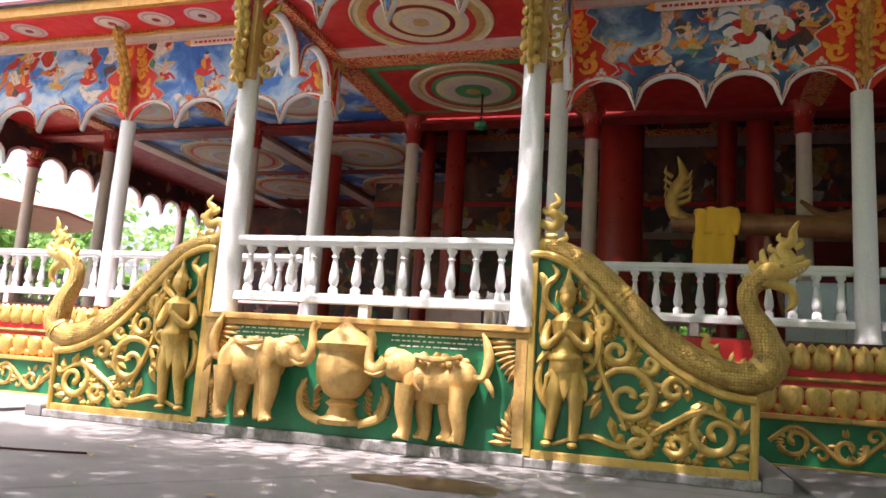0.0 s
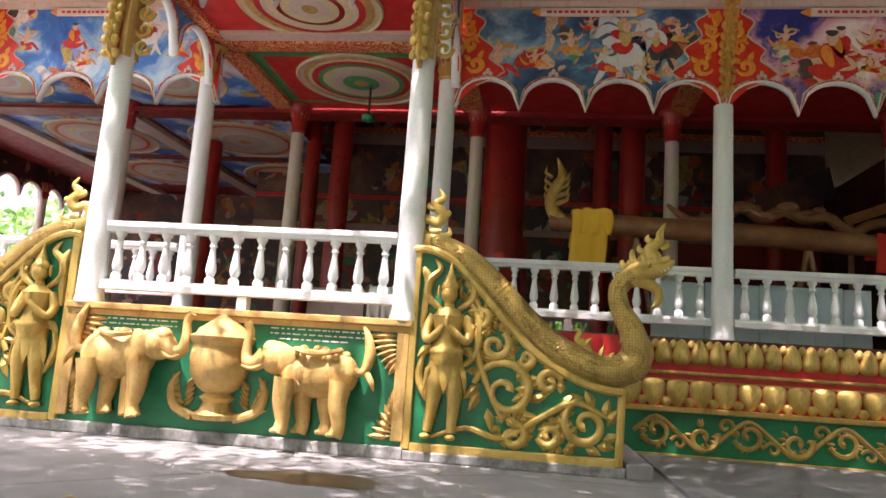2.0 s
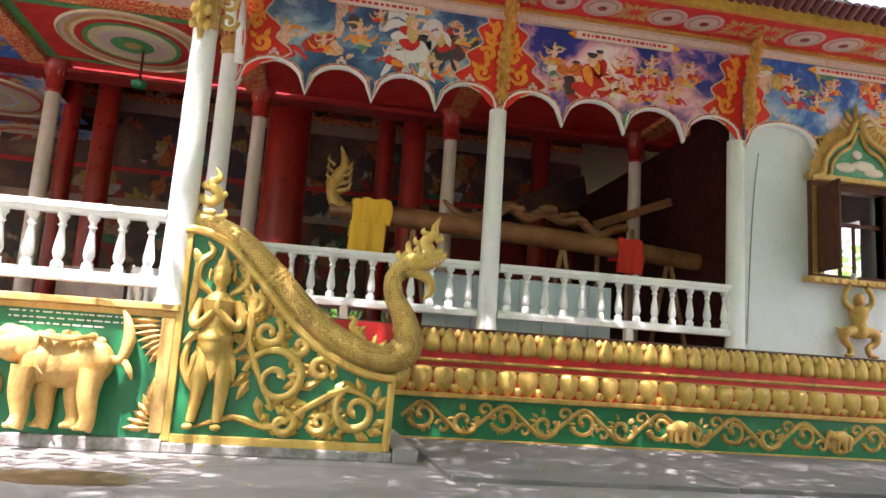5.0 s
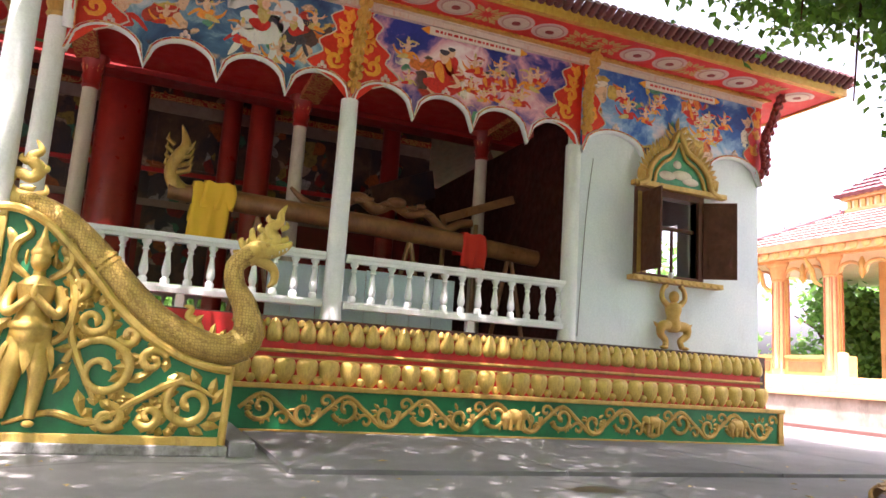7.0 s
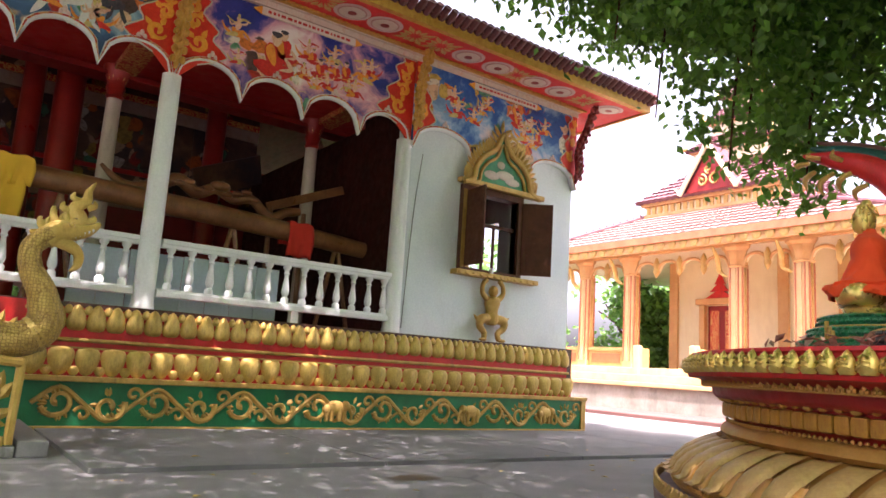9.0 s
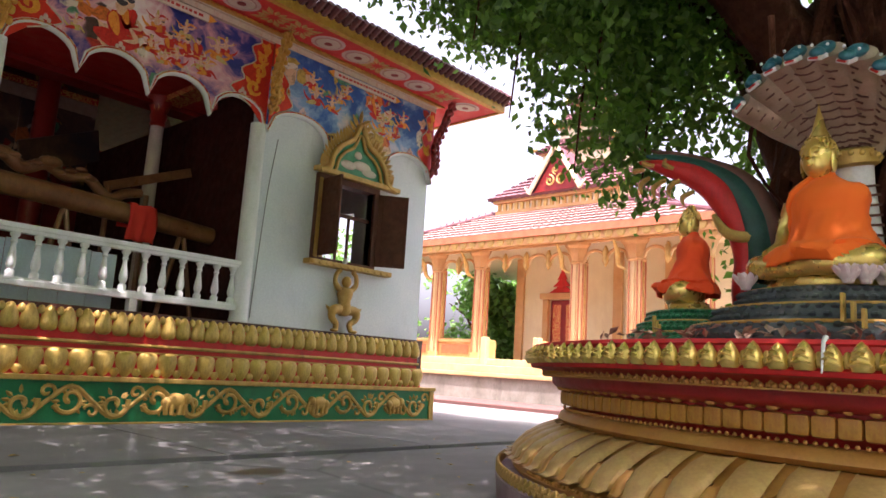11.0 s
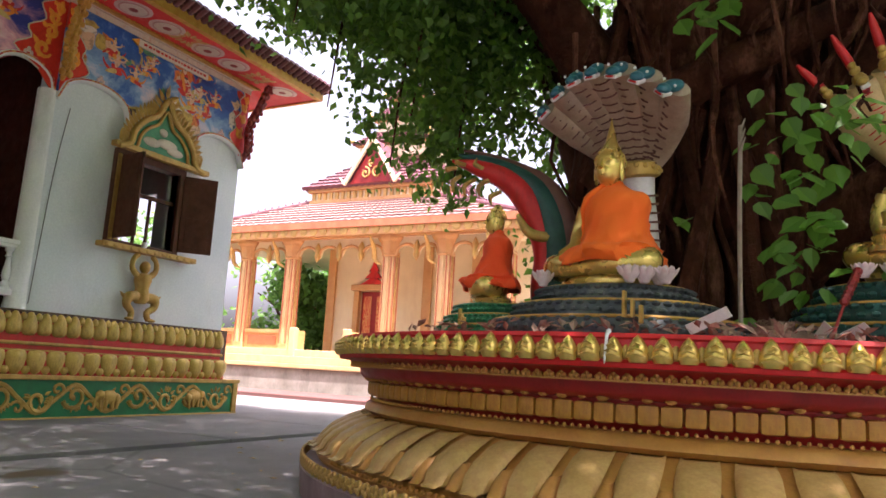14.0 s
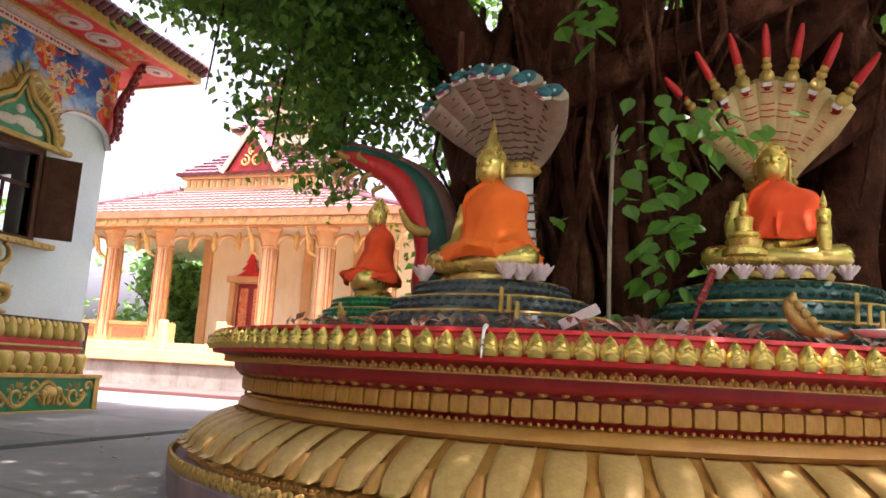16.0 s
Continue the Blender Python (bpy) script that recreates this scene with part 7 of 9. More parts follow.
# ---- statues of the shrine ----
def buddha(at, turn, s, label, flame=True, slim=1.0):
    """A seated golden Buddha, one plain mesh; it faces local -y."""
    bm = bmesh.new()
    lathe(bm, [(0.26, 0.0), (0.27, 0.04), (0.25, 0.07)], 24, Matrix.Diagonal((1.5, 1.0, 1, 1)))
    for h in (-1, 1):
        q = smooth_path([(h * 0.12, 0.08, 0.16), (h * 0.34, -0.02, 0.17), (h * 0.42, -0.14, 0.16), (h * 0.22, -0.25, 0.14), (-h * 0.1, -0.26, 0.13 + 0.03 * (h > 0))], 5)
        tube(bm, q, spread([0.13, 0.12, 0.095, 0.08, 0.055], len(q)), 12)
        ball(bm, (-h * 0.18, -0.25, 0.15 + 0.03 * (h > 0)), (0.09, 0.045, 0.035), 9, 6)
    lathe(bm, [(0.2, 0.1), (0.19, 0.22), (0.165, 0.34), (0.19, 0.5), (0.215, 0.6), (0.19, 0.67), (0.1, 0.71), (0.062, 0.73), (0.06, 0.8)], 24, pose(0, 0.05, 0) @ Matrix.Diagonal((1.05, 0.75, 1, 1)))
    for h in (-1, 1):
        ball(bm, (h * 0.2, 0.05, 0.63), (0.075, 0.075, 0.08), 10, 8)
        w_ = 1.1 if h < 0 else 0.9
        e = [(h * 0.22 * w_, 0.04, 0.62), (h * 0.27 * w_, 0.02, 0.45), (h * 0.25 * w_, -0.07, 0.32), (h * (0.02 if h > 0 else 0.3), -0.22, 0.24)]
        q = smooth_path(e, 5)
        tube(bm, q, spread([0.068, 0.06, 0.052, 0.036] if h < 0 else [0.06, 0.045, 0.04, 0.036], len(q)), 10)
    lathe(bm, [(0.062, 0.7), (0.06, 0.74), (0.058, 0.8)], 16, pose(0, 0.03, 0))
    body_count = len(bm.verts)
    ball(bm, (0, -0.0, 0.89), (0.098, 0.108, 0.13), 20, 14)
    ball(bm, (0, -0.045, 0.85), (0.07, 0.07, 0.075), 14, 10)
    tube(bm, [(0, -0.1, 0.93), (0, -0.118, 0.88), (0, -0.125, 0.865)], [0.008, 0.015, 0.018], 7)
    tube(bm, smooth_path([(-0.03, -0.1, 0.835), (0, -0.112, 0.83), (0.03, -0.1, 0.835)], 4), 0.009, 6)
    for h in (-1, 1):
        ball(bm, (h * 0.1, 0.0, 0.86), (0.015, 0.03, 0.075), 8, 8)
        ball(bm, (h * 0.038, -0.092, 0.9), (0.022, 0.012, 0.008), 8, 6)
        tube(bm, smooth_path([(h * 0.012, -0.105, 0.925), (h * 0.04, -0.1, 0.938), (h * 0.07, -0.082, 0.925)], 3), 0.005, 5)
    rnd = random.Random(2)
    for i in range(120):
        u, w = rnd.uniform(0, 6.283), rnd.uniform(0.15, 1.0)
        r = math.sqrt(1 - w * w)
        p = Vector((0.1 * r * math.cos(u), 0.012 + 0.11 * r * math.sin(u), 0.9 + 0.13 * w))
        if p.y > -0.06 or p.z > 0.985:
            ball(bm, p, 0.013, 5, 4)
    lathe(bm, [(0.06, 0.98), (0.062, 1.03), (0.045, 1.06), (0.04, 1.08), (0.03, 1.12), (0.012, 1.18), (0.0, 1.24)] if flame else [(0.06, 0.98), (0.055, 1.03), (0.03, 1.055), (0.0, 1.06)], 12, pose(0, 0.02, 0))
    bm.verts.ensure_lookup_table()
    bmesh.ops.scale(bm, vec=(1.2, 1.2, 1.16), space=Matrix.Translation((0, 0, -0.77)), verts=bm.verts[body_count:])
    ob = part("buddha_statue", bm, GOLD_BRIGHT, smooth=True)
    ob.matrix_basis = pose(*at, 0, 0, turn) @ Matrix.Diagonal((s * slim, s * slim, s, 1))
    return tagged(ob, label, "statue", "seated Buddhas")


def robe(at, turn, s, material, label, full=True, slim=1.0, last=27):
    """A cloth robe over the shoulder and chest of a seated figure, with folds."""
    bm = bmesh.new()
    rows = []
    prof = [(0.074, 0.80), (0.096, 0.765), (0.165, 0.715), (0.222, 0.655), (0.236, 0.58), (0.218, 0.48), (0.225, 0.38), (0.27, 0.3), (0.36, 0.225), (0.37, 0.15)]
    segs = 96
    prof = [(p.y, p.z) for p in smooth_path([(0, r, z) for r, z in prof], 3)]
    for j, (r, z) in enumerate(prof):
        ring = []
        for i in range(segs):
            a = 2 * math.pi * i / segs
            cx, cy = math.cos(a), math.sin(a)
            crease = 1 - abs(noise.noise(Vector((cx * 1.3, cy * 1.3 + 4.0, z * 8.0 - cx * 3.2))))
            fine = 1 - abs(noise.noise(Vector((cx * 3.0, cy * 3.0, z * 17.0 - cx * 7.0 + 9.0))))
            low = min(1.0, max(0.55, (0.66 - z) / 0.3))
            fold = 0.985 + 0.10 * crease ** 4 * low + 0.06 * fine ** 5 * low
            x, y = math.cos(a) * r * fold * 1.05, math.sin(a) * r * fold * 0.82
            if x > 0:
                x *= 1.36 if 0.25 < z < 0.70 else 1.14
            if z < 0.3 and math.sin(a) < -0.2:
                y *= 1.12
            if x > 0 and math.sin(a) < 0 and 0.16 < z < 0.52:
                y *= 1 + 0.42 * math.sin(math.pi * (z - 0.16) / 0.36)
            ring.append(bm.verts.new((x, y + 0.045 - (0.06 if z < 0.3 and math.sin(a) < 0 else 0), z + 0.012 * math.sin(5 * a + z * 15) * (z < 0.5))))
        rows.append(ring)
    for j, (lo, hi) in enumerate(zip(rows, rows[1:])):
        for i in range(segs):
            k = (i + 1) % segs
            a = 2 * math.pi * (i + 0.5) / segs
            deg = math.degrees(a)
            # the figure's right shoulder (local -x) stays bare in front
            if (full and 150 < deg < 262 - j * 3 and j < 24) or j >= last:
                continue
            bm.faces.new((lo[i], lo[k], hi[k], hi[i]))
    # rolled edge from the neck down across the chest
    edge = [rows[j][int((263 - j * 3) / 360 * segs) % segs].co * 1.01 for j in range(1, 20)]
    loose = [v for v in bm.verts if not v.link_faces]
    bmesh.ops.delete(bm, geom=loose, context="VERTS")
    tube(bm, edge, spread([0.02, 0.026, 0.022, 0.014], len(edge)), 8)
    ob = part("robe", bm, material, smooth=True)
    so = ob.modifiers.new("thick", "SOLIDIFY")
    so.thickness = 0.02
    so.offset = 1.0
    ob.matrix_basis = pose(*at, 0, 0, turn) @ Matrix.Diagonal((s * slim, s * slim, s, 1))
    return tagged(ob, label, "robe", "cloth robes")


SLATE = paint("dark_slate_scales", (0.035, 0.05, 0.055), (0.07, 0.09, 0.09), 0.55, 0.0, 5.0, 40.0, 0.8, (0.16, 0.16, 0.13), 0.6)
TEAL = paint("dark_teal_paint", (0.005, 0.05, 0.042), (0.01, 0.085, 0.065), 0.5, 0.0, 5.0, 40.0, 0.6, (0.02, 0.03, 0.03), 0.6)


def coils(at, turn, s, label, turns=3, material=None, w=0.72):
    """A coiled serpent body as a stepped seat, its scales in rows."""
    c = thing("serpent_coil_seat", label, "pedestal", "coil seats")
    c.matrix_basis = pose(*at, 0, 0, turn) @ Matrix.Scale(s, 4)
    for k in range(turns):
        r = w - (w - 0.48) / (turns - 1) * k
        z = 0.09 + 0.13 * k
        bm = bmesh.new()
        pts = [(r * math.cos(a) * 1.1, r * math.sin(a) * 0.85, z) for a in [2 * math.pi * i / 40 for i in range(41)]]
        tube(bm, pts, 0.1, 12, 0.95, (0, 0, 1))
        part("coil", bm, material or SLATE, c, smooth=True)
        bm = bmesh.new()
        for row in (-1, 0, 1):
            for i in range(56):
                a = 2 * math.pi * (i + 0.5 * (row % 2)) / 56
                b = radians(row * 32)
                rr = r + 0.1 * math.cos(b)
                ball(bm, (rr * math.cos(a) * 1.1, rr * math.sin(a) * 0.85, z + 0.1 * math.sin(b)), (0.035, 0.035, 0.022), 5, 4)
        part("scale_band", bm, material or SLATE, c, kind="stuff")
        part("gold_line", tube(bmesh.new(), [(p[0] * 1.09, p[1] * 1.09, p[2] + 0.075) for p in pts], 0.014, 6, 1.0, (0, 0, 1)), GOLD_OLD, c)
    part("core", lathe(bmesh.new(), [(w, 0), (w * 0.95, 0.1), (0.46, 0.13 * turns), (0.3, 0.13 * turns + 0.05), (0, 0.13 * turns + 0.05)], 28), material or SLATE, c)
    bm = bmesh.new()
    for x, z in ((0.42, 0.02), (0.42, 0.08), (0.48, 0.02), (0.54, -0.02)):
        box(bm, x, x + 0.022, -w * 0.86 - 0.07, -w * 0.86 - 0.03, z + 0.13, z + 0.25, 0.006)
    part("gold_ornament", bm, GOLD, c)
    return c


def hood(at, turn, s, heads, kind_, label, tall=0.86, over=0.45, bend=2.2, arch=0.82, lean=0.4):
    """A many-headed serpent hood; local -y is its front."""
    h = thing("serpent_hood", label, "statue", "serpent hoods")
    h.matrix_basis = pose(*at, 0, 0, turn) @ Matrix.Scale(s, 4)
    belly, back, head_m, mark = kind_
    # one swelling throat for each head, side by side
    ends = []
    for k in range(heads):
        g = (k + 0.5) / heads * 2 - 1
        tip = Vector((g * 0.66, 0.1 - over + 0.32 * g * g * over, tall * (1.12 - 0.42 * g * g)))
        q = smooth_path([(g * 0.09, 0.16, 0.04), (g * 0.24, 0.13, tall * 0.34), (g * 0.48, 0.09 - over * lean + 0.1 * g * g, tall * (arch - 0.25 * g * g)), tuple(tip)], 6)
        rr = spread([0.06, 0.115, 0.15, 0.115], len(q))
        bm = tube(bmesh.new(), q, rr, 12, 0.62, (0, 1, 0.6))
        part("throat", bm, belly, h, "ribbed throat of the hood", smooth=True)
        bm = bmesh.new()
        for j in range(3, len(q) - 1):
            d_ = (q[j + 1] - q[j - 1]).normalized()
            side = d_.cross(Vector((0, -1, 0.25))).normalized()
            front = side.cross(d_).normalized()
            if front.y > 0:
                front = -front
            arc = [q[j] + side * (u * rr[j] * 0.78) + front * (rr[j] * (0.62 * math.sqrt(1 - (u * 0.78) ** 2) + 0.03)) - d_ * 0.02 * (1 - u * u) for u in (-1, -0.5, 0, 0.5, 1)]
            if belly is BELLY:
                lo_, hi_ = (0, 4) if (j + k) % 2 else (1, 5)
                tube(bm, arc[lo_:hi_], 0.009, 4)
            elif j % 4 != 3:
                tube(bm, arc[1:4], 0.007, 4)
        part("throat_marking", bm, mark, h, "rows of painted marks", kind="stuff")
        ends.append(tip)
    # neck
    bm = bmesh.new()
    q = smooth_path([(0, 0.3, -0.75), (0, 0.28, -0.45), (0, 0.22, -0.15), (0, 0.16, 0.08)], 4)
    tube(bm, q, spread([0.17, 0.15, 0.14, 0.16], len(q)), 14)
    part("neck", bm, back, h, "white banded neck", smooth=True)
    if belly is BELLY:
        for k in range(6):
            p_ = q[3 + k]
            d_ = (q[4 + k] - p_).normalized()
            part("neck_band", tube(bmesh.new(), [p_ - d_ * 0.009, p_ + d_ * 0.009], 0.168, 14), MARK, h, "thin dark band")
    bm = bmesh.new()
    lathe(bm, [(0.17, -0.02), (0.2, 0.0), (0.2, 0.1), (0.17, 0.12)], 20, pose(0, 0.16, 0.02, 10))
    for k in range(16):
        ball(bm, (0.2 * math.cos(k * 0.3927), 0.155 + 0.2 * math.sin(k * 0.3927), 0.07), 0.026, 6, 5)
    part("gold_collar", bm, GOLD, h, "beaded gold collar", smooth=True)
    for k in range(heads):
        g = (k + 0.5) / heads * 2 - 1
        p = ends[k]
        m = Matrix.Translation(p) @ pose(0, 0, 0, 0, g * 48, 0) @ pose(0, 0, 0, 32)
        bm = bmesh.new()
        if kind_[2] is not RED:
            ball(bm, (0, -0.04, 0.025), (0.058, 0.11, 0.046), 14, 10)
            ball(bm, (0, -0.15, 0.022), (0.052, 0.07, 0.036), 10, 8)
            hd = part("head", bm, head_m, h, "teal serpent head", smooth=True)
            hd.matrix_basis = m
            bm = bmesh.new()
            box(bm, -0.05, 0.05, -0.2, -0.09, -0.03, 0.004, 0.012)
            part("jaw", bm, WHITE, hd, "white toothed jaw")
            bm = bmesh.new()
            box(bm, -0.03, 0.03, -0.215, -0.13, -0.012, 0.0, 0.003)
            part("tongue", bm, RED, hd)
            for e in (-1, 1):
                part("eye", ball(bmesh.new(), (e * 0.055, -0.11, 0.065), 0.012, 8, 6), WHITE, hd)
        else:
            ball(bm, (0, -0.05, 0.03), (0.06, 0.1, 0.06), 12, 8)
            ball(bm, (0, -0.12, 0.03), (0.045, 0.06, 0.035), 9, 7)
            hd = part("head", bm, GOLD, h, "small gold and white serpent head", smooth=True)
            hd.matrix_basis = m
            bm = tube(bmesh.new(), smooth_path([(0, -0.03, 0.06), (0, -0.06, 0.22), (0, -0.04, 0.36), (0, -0.05, 0.46)], 4), spread([0.03, 0.038, 0.032, 0.012], 13), 9)
            part("crest", bm, RED, hd, "tall red crest", smooth=True)
            for z_, r_ in ((0.06, 0.05), (0.12, 0.045), (0.17, 0.035)):
                part("crest_boss", ball(bmesh.new(), (0, -0.075, z_), (r_, 0.04, 0.035), 9, 7), GOLD, hd, smooth=True)
            part("chin", ball(bmesh.new(), (0, -0.02, -0.06), (0.05, 0.06, 0.06), 9, 7), RED_DARK, hd, smooth=True)
            bm = bmesh.new()
            box(bm, -0.035, 0.035, -0.16, -0.08, -0.035, 0.0, 0.01)
            part("jaw", bm, WHITE, hd)
    return h


BELLY = paint("grey_belly_paint", (0.36, 0.27, 0.19), (0.48, 0.38, 0.28), 0.55, 0.0, 5.0, 50.0, 0.4, (0.22, 0.15, 0.11), 0.6)
BELLY_CREAM = paint("cream_belly_paint", (0.58, 0.42, 0.17), (0.70, 0.56, 0.28), 0.55, 0.0, 5.0, 50.0, 0.4, (0.35, 0.22, 0.12), 0.5)
TEAL_HEAD = paint("teal_head_paint", (0.014, 0.10, 0.14), (0.025, 0.15, 0.19), 0.4, 0.0, 6.0, 50.0, 0.3)
MARK = paint("brown_mark_paint", (0.10, 0.04, 0.03), (0.16, 0.06, 0.04), 0.6)

TOP = 1.40
B1, B2, B0 = (5.45, 1.43), (6.05, -0.71), (5.72, 2.50)
coils((B1[0] + 0.14, B1[1], TOP - 0.02), -100, 0.98, "dark slate coiled serpent seat with gold lines", 3, None, 0.82)
buddha((B1[0], B1[1], 1.80), -106, 1.05, "gold seated Buddha under a seven-headed serpent hood", True, 0.9)
robe((B1[0], B1[1], 1.80), -106, 1.055, ORANGE, "bright orange cloth robe on the seated Buddha", True, 0.9)
hood((B1[0] + 0.30, B1[1] - 0.08, 2.78), -100, 0.96, 7, (BELLY, WHITE, TEAL_HEAD, MARK), "grey ribbed serpent hood with teal heads", 0.62, 0.72, 1.5)
coils((B2[0] + 0.1, B2[1], TOP - 0.02), -97, 1.16, "dark green coiled serpent seat with gold lines", 3, TEAL)
buddha((B2[0], B2[1], 1.93), -97, 1.03, "gold seated Buddha with a broad lap before a cream hood", False)
robe((B2[0], B2[1], 1.93), -97, 1.035, ORANGE_RED, "red orange cloth sash robe on the seated Buddha", True, 0.94, 21)
hood((B2[0] + 0.36, B2[1] - 0.02, 2.78), -97, 0.98, 7, (BELLY_CREAM, BELLY_CREAM, RED, RED), "cream serpent hood with red crested heads", 0.8, 0.3)
coils((B0[0] + 0.1, B0[1], TOP - 0.02), -130, 0.72, "green coiled serpent seat with gold trim", 3, GREEN)
buddha((B0[0], B0[1], 1.70), -156, 0.80, "smaller gold seated Buddha in profile", False, 0.78)
robe((B0[0], B0[1], 1.70), -156, 0.81, ORANGE_RED, "red orange cloth robe on the smaller Buddha", True, 0.82)


def leaning_serpent(label):
    """A serpent that rises behind the small figure and leans over it: red belly, teal side, gilt back."""
    sv = thing("serpent_hood", label, "statue", "serpent hoods")
    x = 5.98
    spine = [(x + 0.1, 2.14, TOP), (x + 0.06, 2.16, 1.87), (x + 0.04, 2.13, 2.15), (x, 2.18, 2.42), (x - 0.03, 2.32, 2.70), (x - 0.06, 2.52, 2.88), (x - 0.1, 2.78, 2.99), (x - 0.12, 3.03, 3.07)]
    for name, off, r, mt, lb in (("belly", 0.0, (0.09, 0.11, 0.11, 0.12, 0.13, 0.11, 0.075, 0.012), RED, "bright red belly"),
                                 ("side", 0.11, (0.12, 0.14, 0.15, 0.14, 0.11, 0.085, 0.06, 0.012), TEAL, "teal green side"),
                                 ("back", 0.20, (0.12, 0.13, 0.13, 0.11, 0.075, 0.055, 0.035, 0.01), MARK, "dark gilt back")):
        pts = [(p[0] + 0.25 * off, p[1] - off * (0.9 if i < 5 else 0.45), p[2] + off * (0.1 if i < 3 else 0.55)) for i, p in enumerate(spine)]
        q = smooth_path(pts, 6)
        part(name, tube(bmesh.new(), q, spread(r, len(q)), 12), mt, sv, lb, smooth=True)
    for i, (y_, z_, dy_, dz_) in enumerate(((2.62, 2.84, 0.12, -0.16), (2.75, 2.86, 0.14, -0.18), (2.9, 2.9, 0.1, -0.16), (2.5, 2.72, 0.12, -0.12), (2.95, 2.98, 0.12, -0.04), (2.68, 2.95, 0.1, 0.1), (2.86, 3.0, 0.12, 0.06))):
        q = smooth_path([(x - 0.18, y_, z_), (x - 0.21, y_ + dy_ * 0.7, z_ + dz_ * 0.4), (x - 0.2, y_ + dy_ * 0.6, z_ + dz_)], 4)
        part("gold_flame", tube(bmesh.new(), q, spread([0.018, 0.026, 0.004], len(q)), 7), GOLD_OLD, sv, "small gold flame", smooth=True)
    q = smooth_path([(x - 0.1, 2.36, 2.52), (x - 0.14, 2.22, 2.34), (x - 0.02, 2.05, 2.32), (x + 0.1, 1.98, 2.36)], 4)
    part("collar", tube(bmesh.new(), q, spread([0.02, 0.05, 0.05, 0.02], len(q)), 8), GOLD, sv, "gold collar", smooth=True)
    return sv


leaning_serpent("red, teal and gilt serpent leaning over the small Buddha")
LOTUS_WHITE = paint("white_pink_lotus", (0.70, 0.50, 0.52), (0.78, 0.70, 0.68), 0.5, 0.0, 8.0, 50.0, 0.2)


def lotus(at, s, label):
    l = thing("lotus_flower", label, "flower", "lotus flowers", at=at)
    first_ = None
    for ring, (k, r, tilt_) in enumerate(((8, 0.055, 40), (7, 0.035, 18))):
        for i in range(k):
            m = pose(0, 0, 0, 0, 0, 360 / k * i + 20 * ring) @ pose(0, -r * s, 0.05 * s, tilt_)
            if first_ is None:
                bm = bmesh.new()
                petal_mesh(bm, 0.07 * s, -0.13 * s, 0.02 * s)
                first_ = part("petal", bm, LOTUS_WHITE, l)
                first_.matrix_basis = m
            else:
                again(first_, l, m)


for dx, dy in ((-0.2, -0.42), (-0.3, -0.34), (-0.36, -0.25), (-0.26, -0.48), (-0.16, 0.46)):
    lotus((B1[0] + dx, B1[1] + dy, 1.82), 0.95, "small white and pink lotus flower at the Buddha's seat")
for i in range(6):
    lotus((B2[0] - 0.42, B2[1] - 0.42 + i * 0.17, 1.91), 0.8, "small white lotus flower before the Buddha")


def small_figure(at, s, standing, label):
    bm = bmesh.new()
    if standing:
        lathe(bm, [(0.09, 0), (0.1, 0.03), (0.06, 0.06), (0.075, 0.1), (0.085, 0.3), (0.075, 0.42), (0.09, 0.5), (0.08, 0.56), (0.03, 0.58)], 14)
        ball(bm, (0, -0.07, 0.42), (0.05, 0.04, 0.06), 8, 6)
        zz = 0.63
    else:
        lathe(bm, [(0.2, 0), (0.2, 0.05), (0.15, 0.08), (0.17, 0.14), (0.13, 0.17)], 16)
        ball(bm, (0, -0.02, 0.2), (0.15, 0.1, 0.05), 12, 8)
        lathe(bm, [(0.09, 0.2), (0.075, 0.28), (0.09, 0.36), (0.03, 0.4)], 12)
        zz = 0.45
    ball(bm, (0, 0, zz), (0.045, 0.05, 0.06), 10, 8)
    lathe(bm, [(0.035, zz + 0.04), (0.03, zz + 0.07), (0.0, zz + 0.17)], 8)
    ob = part("small_buddha_statue", bm, GOLD_BRIGHT, smooth=True)
    ob.matrix_basis = pose(*at, 0, 0, -95) @ Matrix.Scale(s, 4)
    tagged(ob, label, "statue", "small statues")


small_figure((B2[0] - 0.30, B2[1] + 0.24, 2.08), 0.8, False, "small gold seated figure on the Buddha's knee")
small_figure((B2[0] - 0.30, B2[1] - 0.30, 2.08), 0.62, True, "small gold standing figure on the Buddha's knee")

# offering dish with a serpent prow
bm = bmesh.new()
q = smooth_path([(4.86, -0.68, 1.70), (4.84, -0.64, 1.62), (4.86, -0.72, 1.5), (4.9, -0.86, 1.46), (4.95, -0.98, 1.45)], 5)
tube(bm, q, spread([0.015, 0.035, 0.05, 0.035, 0.01], len(q)), 10)
for k in range(5):
    ball(bm, (4.81, -0.66 - 0.035 * k, 1.66 - 0.045 * k), (0.022, 0.03, 0.03), 7, 5)
tagged(part("serpent_ornament", bm, GOLD_OLD, smooth=True), "worn gilt serpent ornament lying on the rim", "ornament")
bm = lathe(bmesh.new(), [(0.0, 0), (0.12, 0.01), (0.15, 0.04), (0.14, 0.045), (0.1, 0.02), (0, 0.015)], 18, pose(4.85, -1.12, 1.44))
tagged(part("dish", bm, LOTUS_WHITE, smooth=True), "pink offering dish on the rim", "dish")

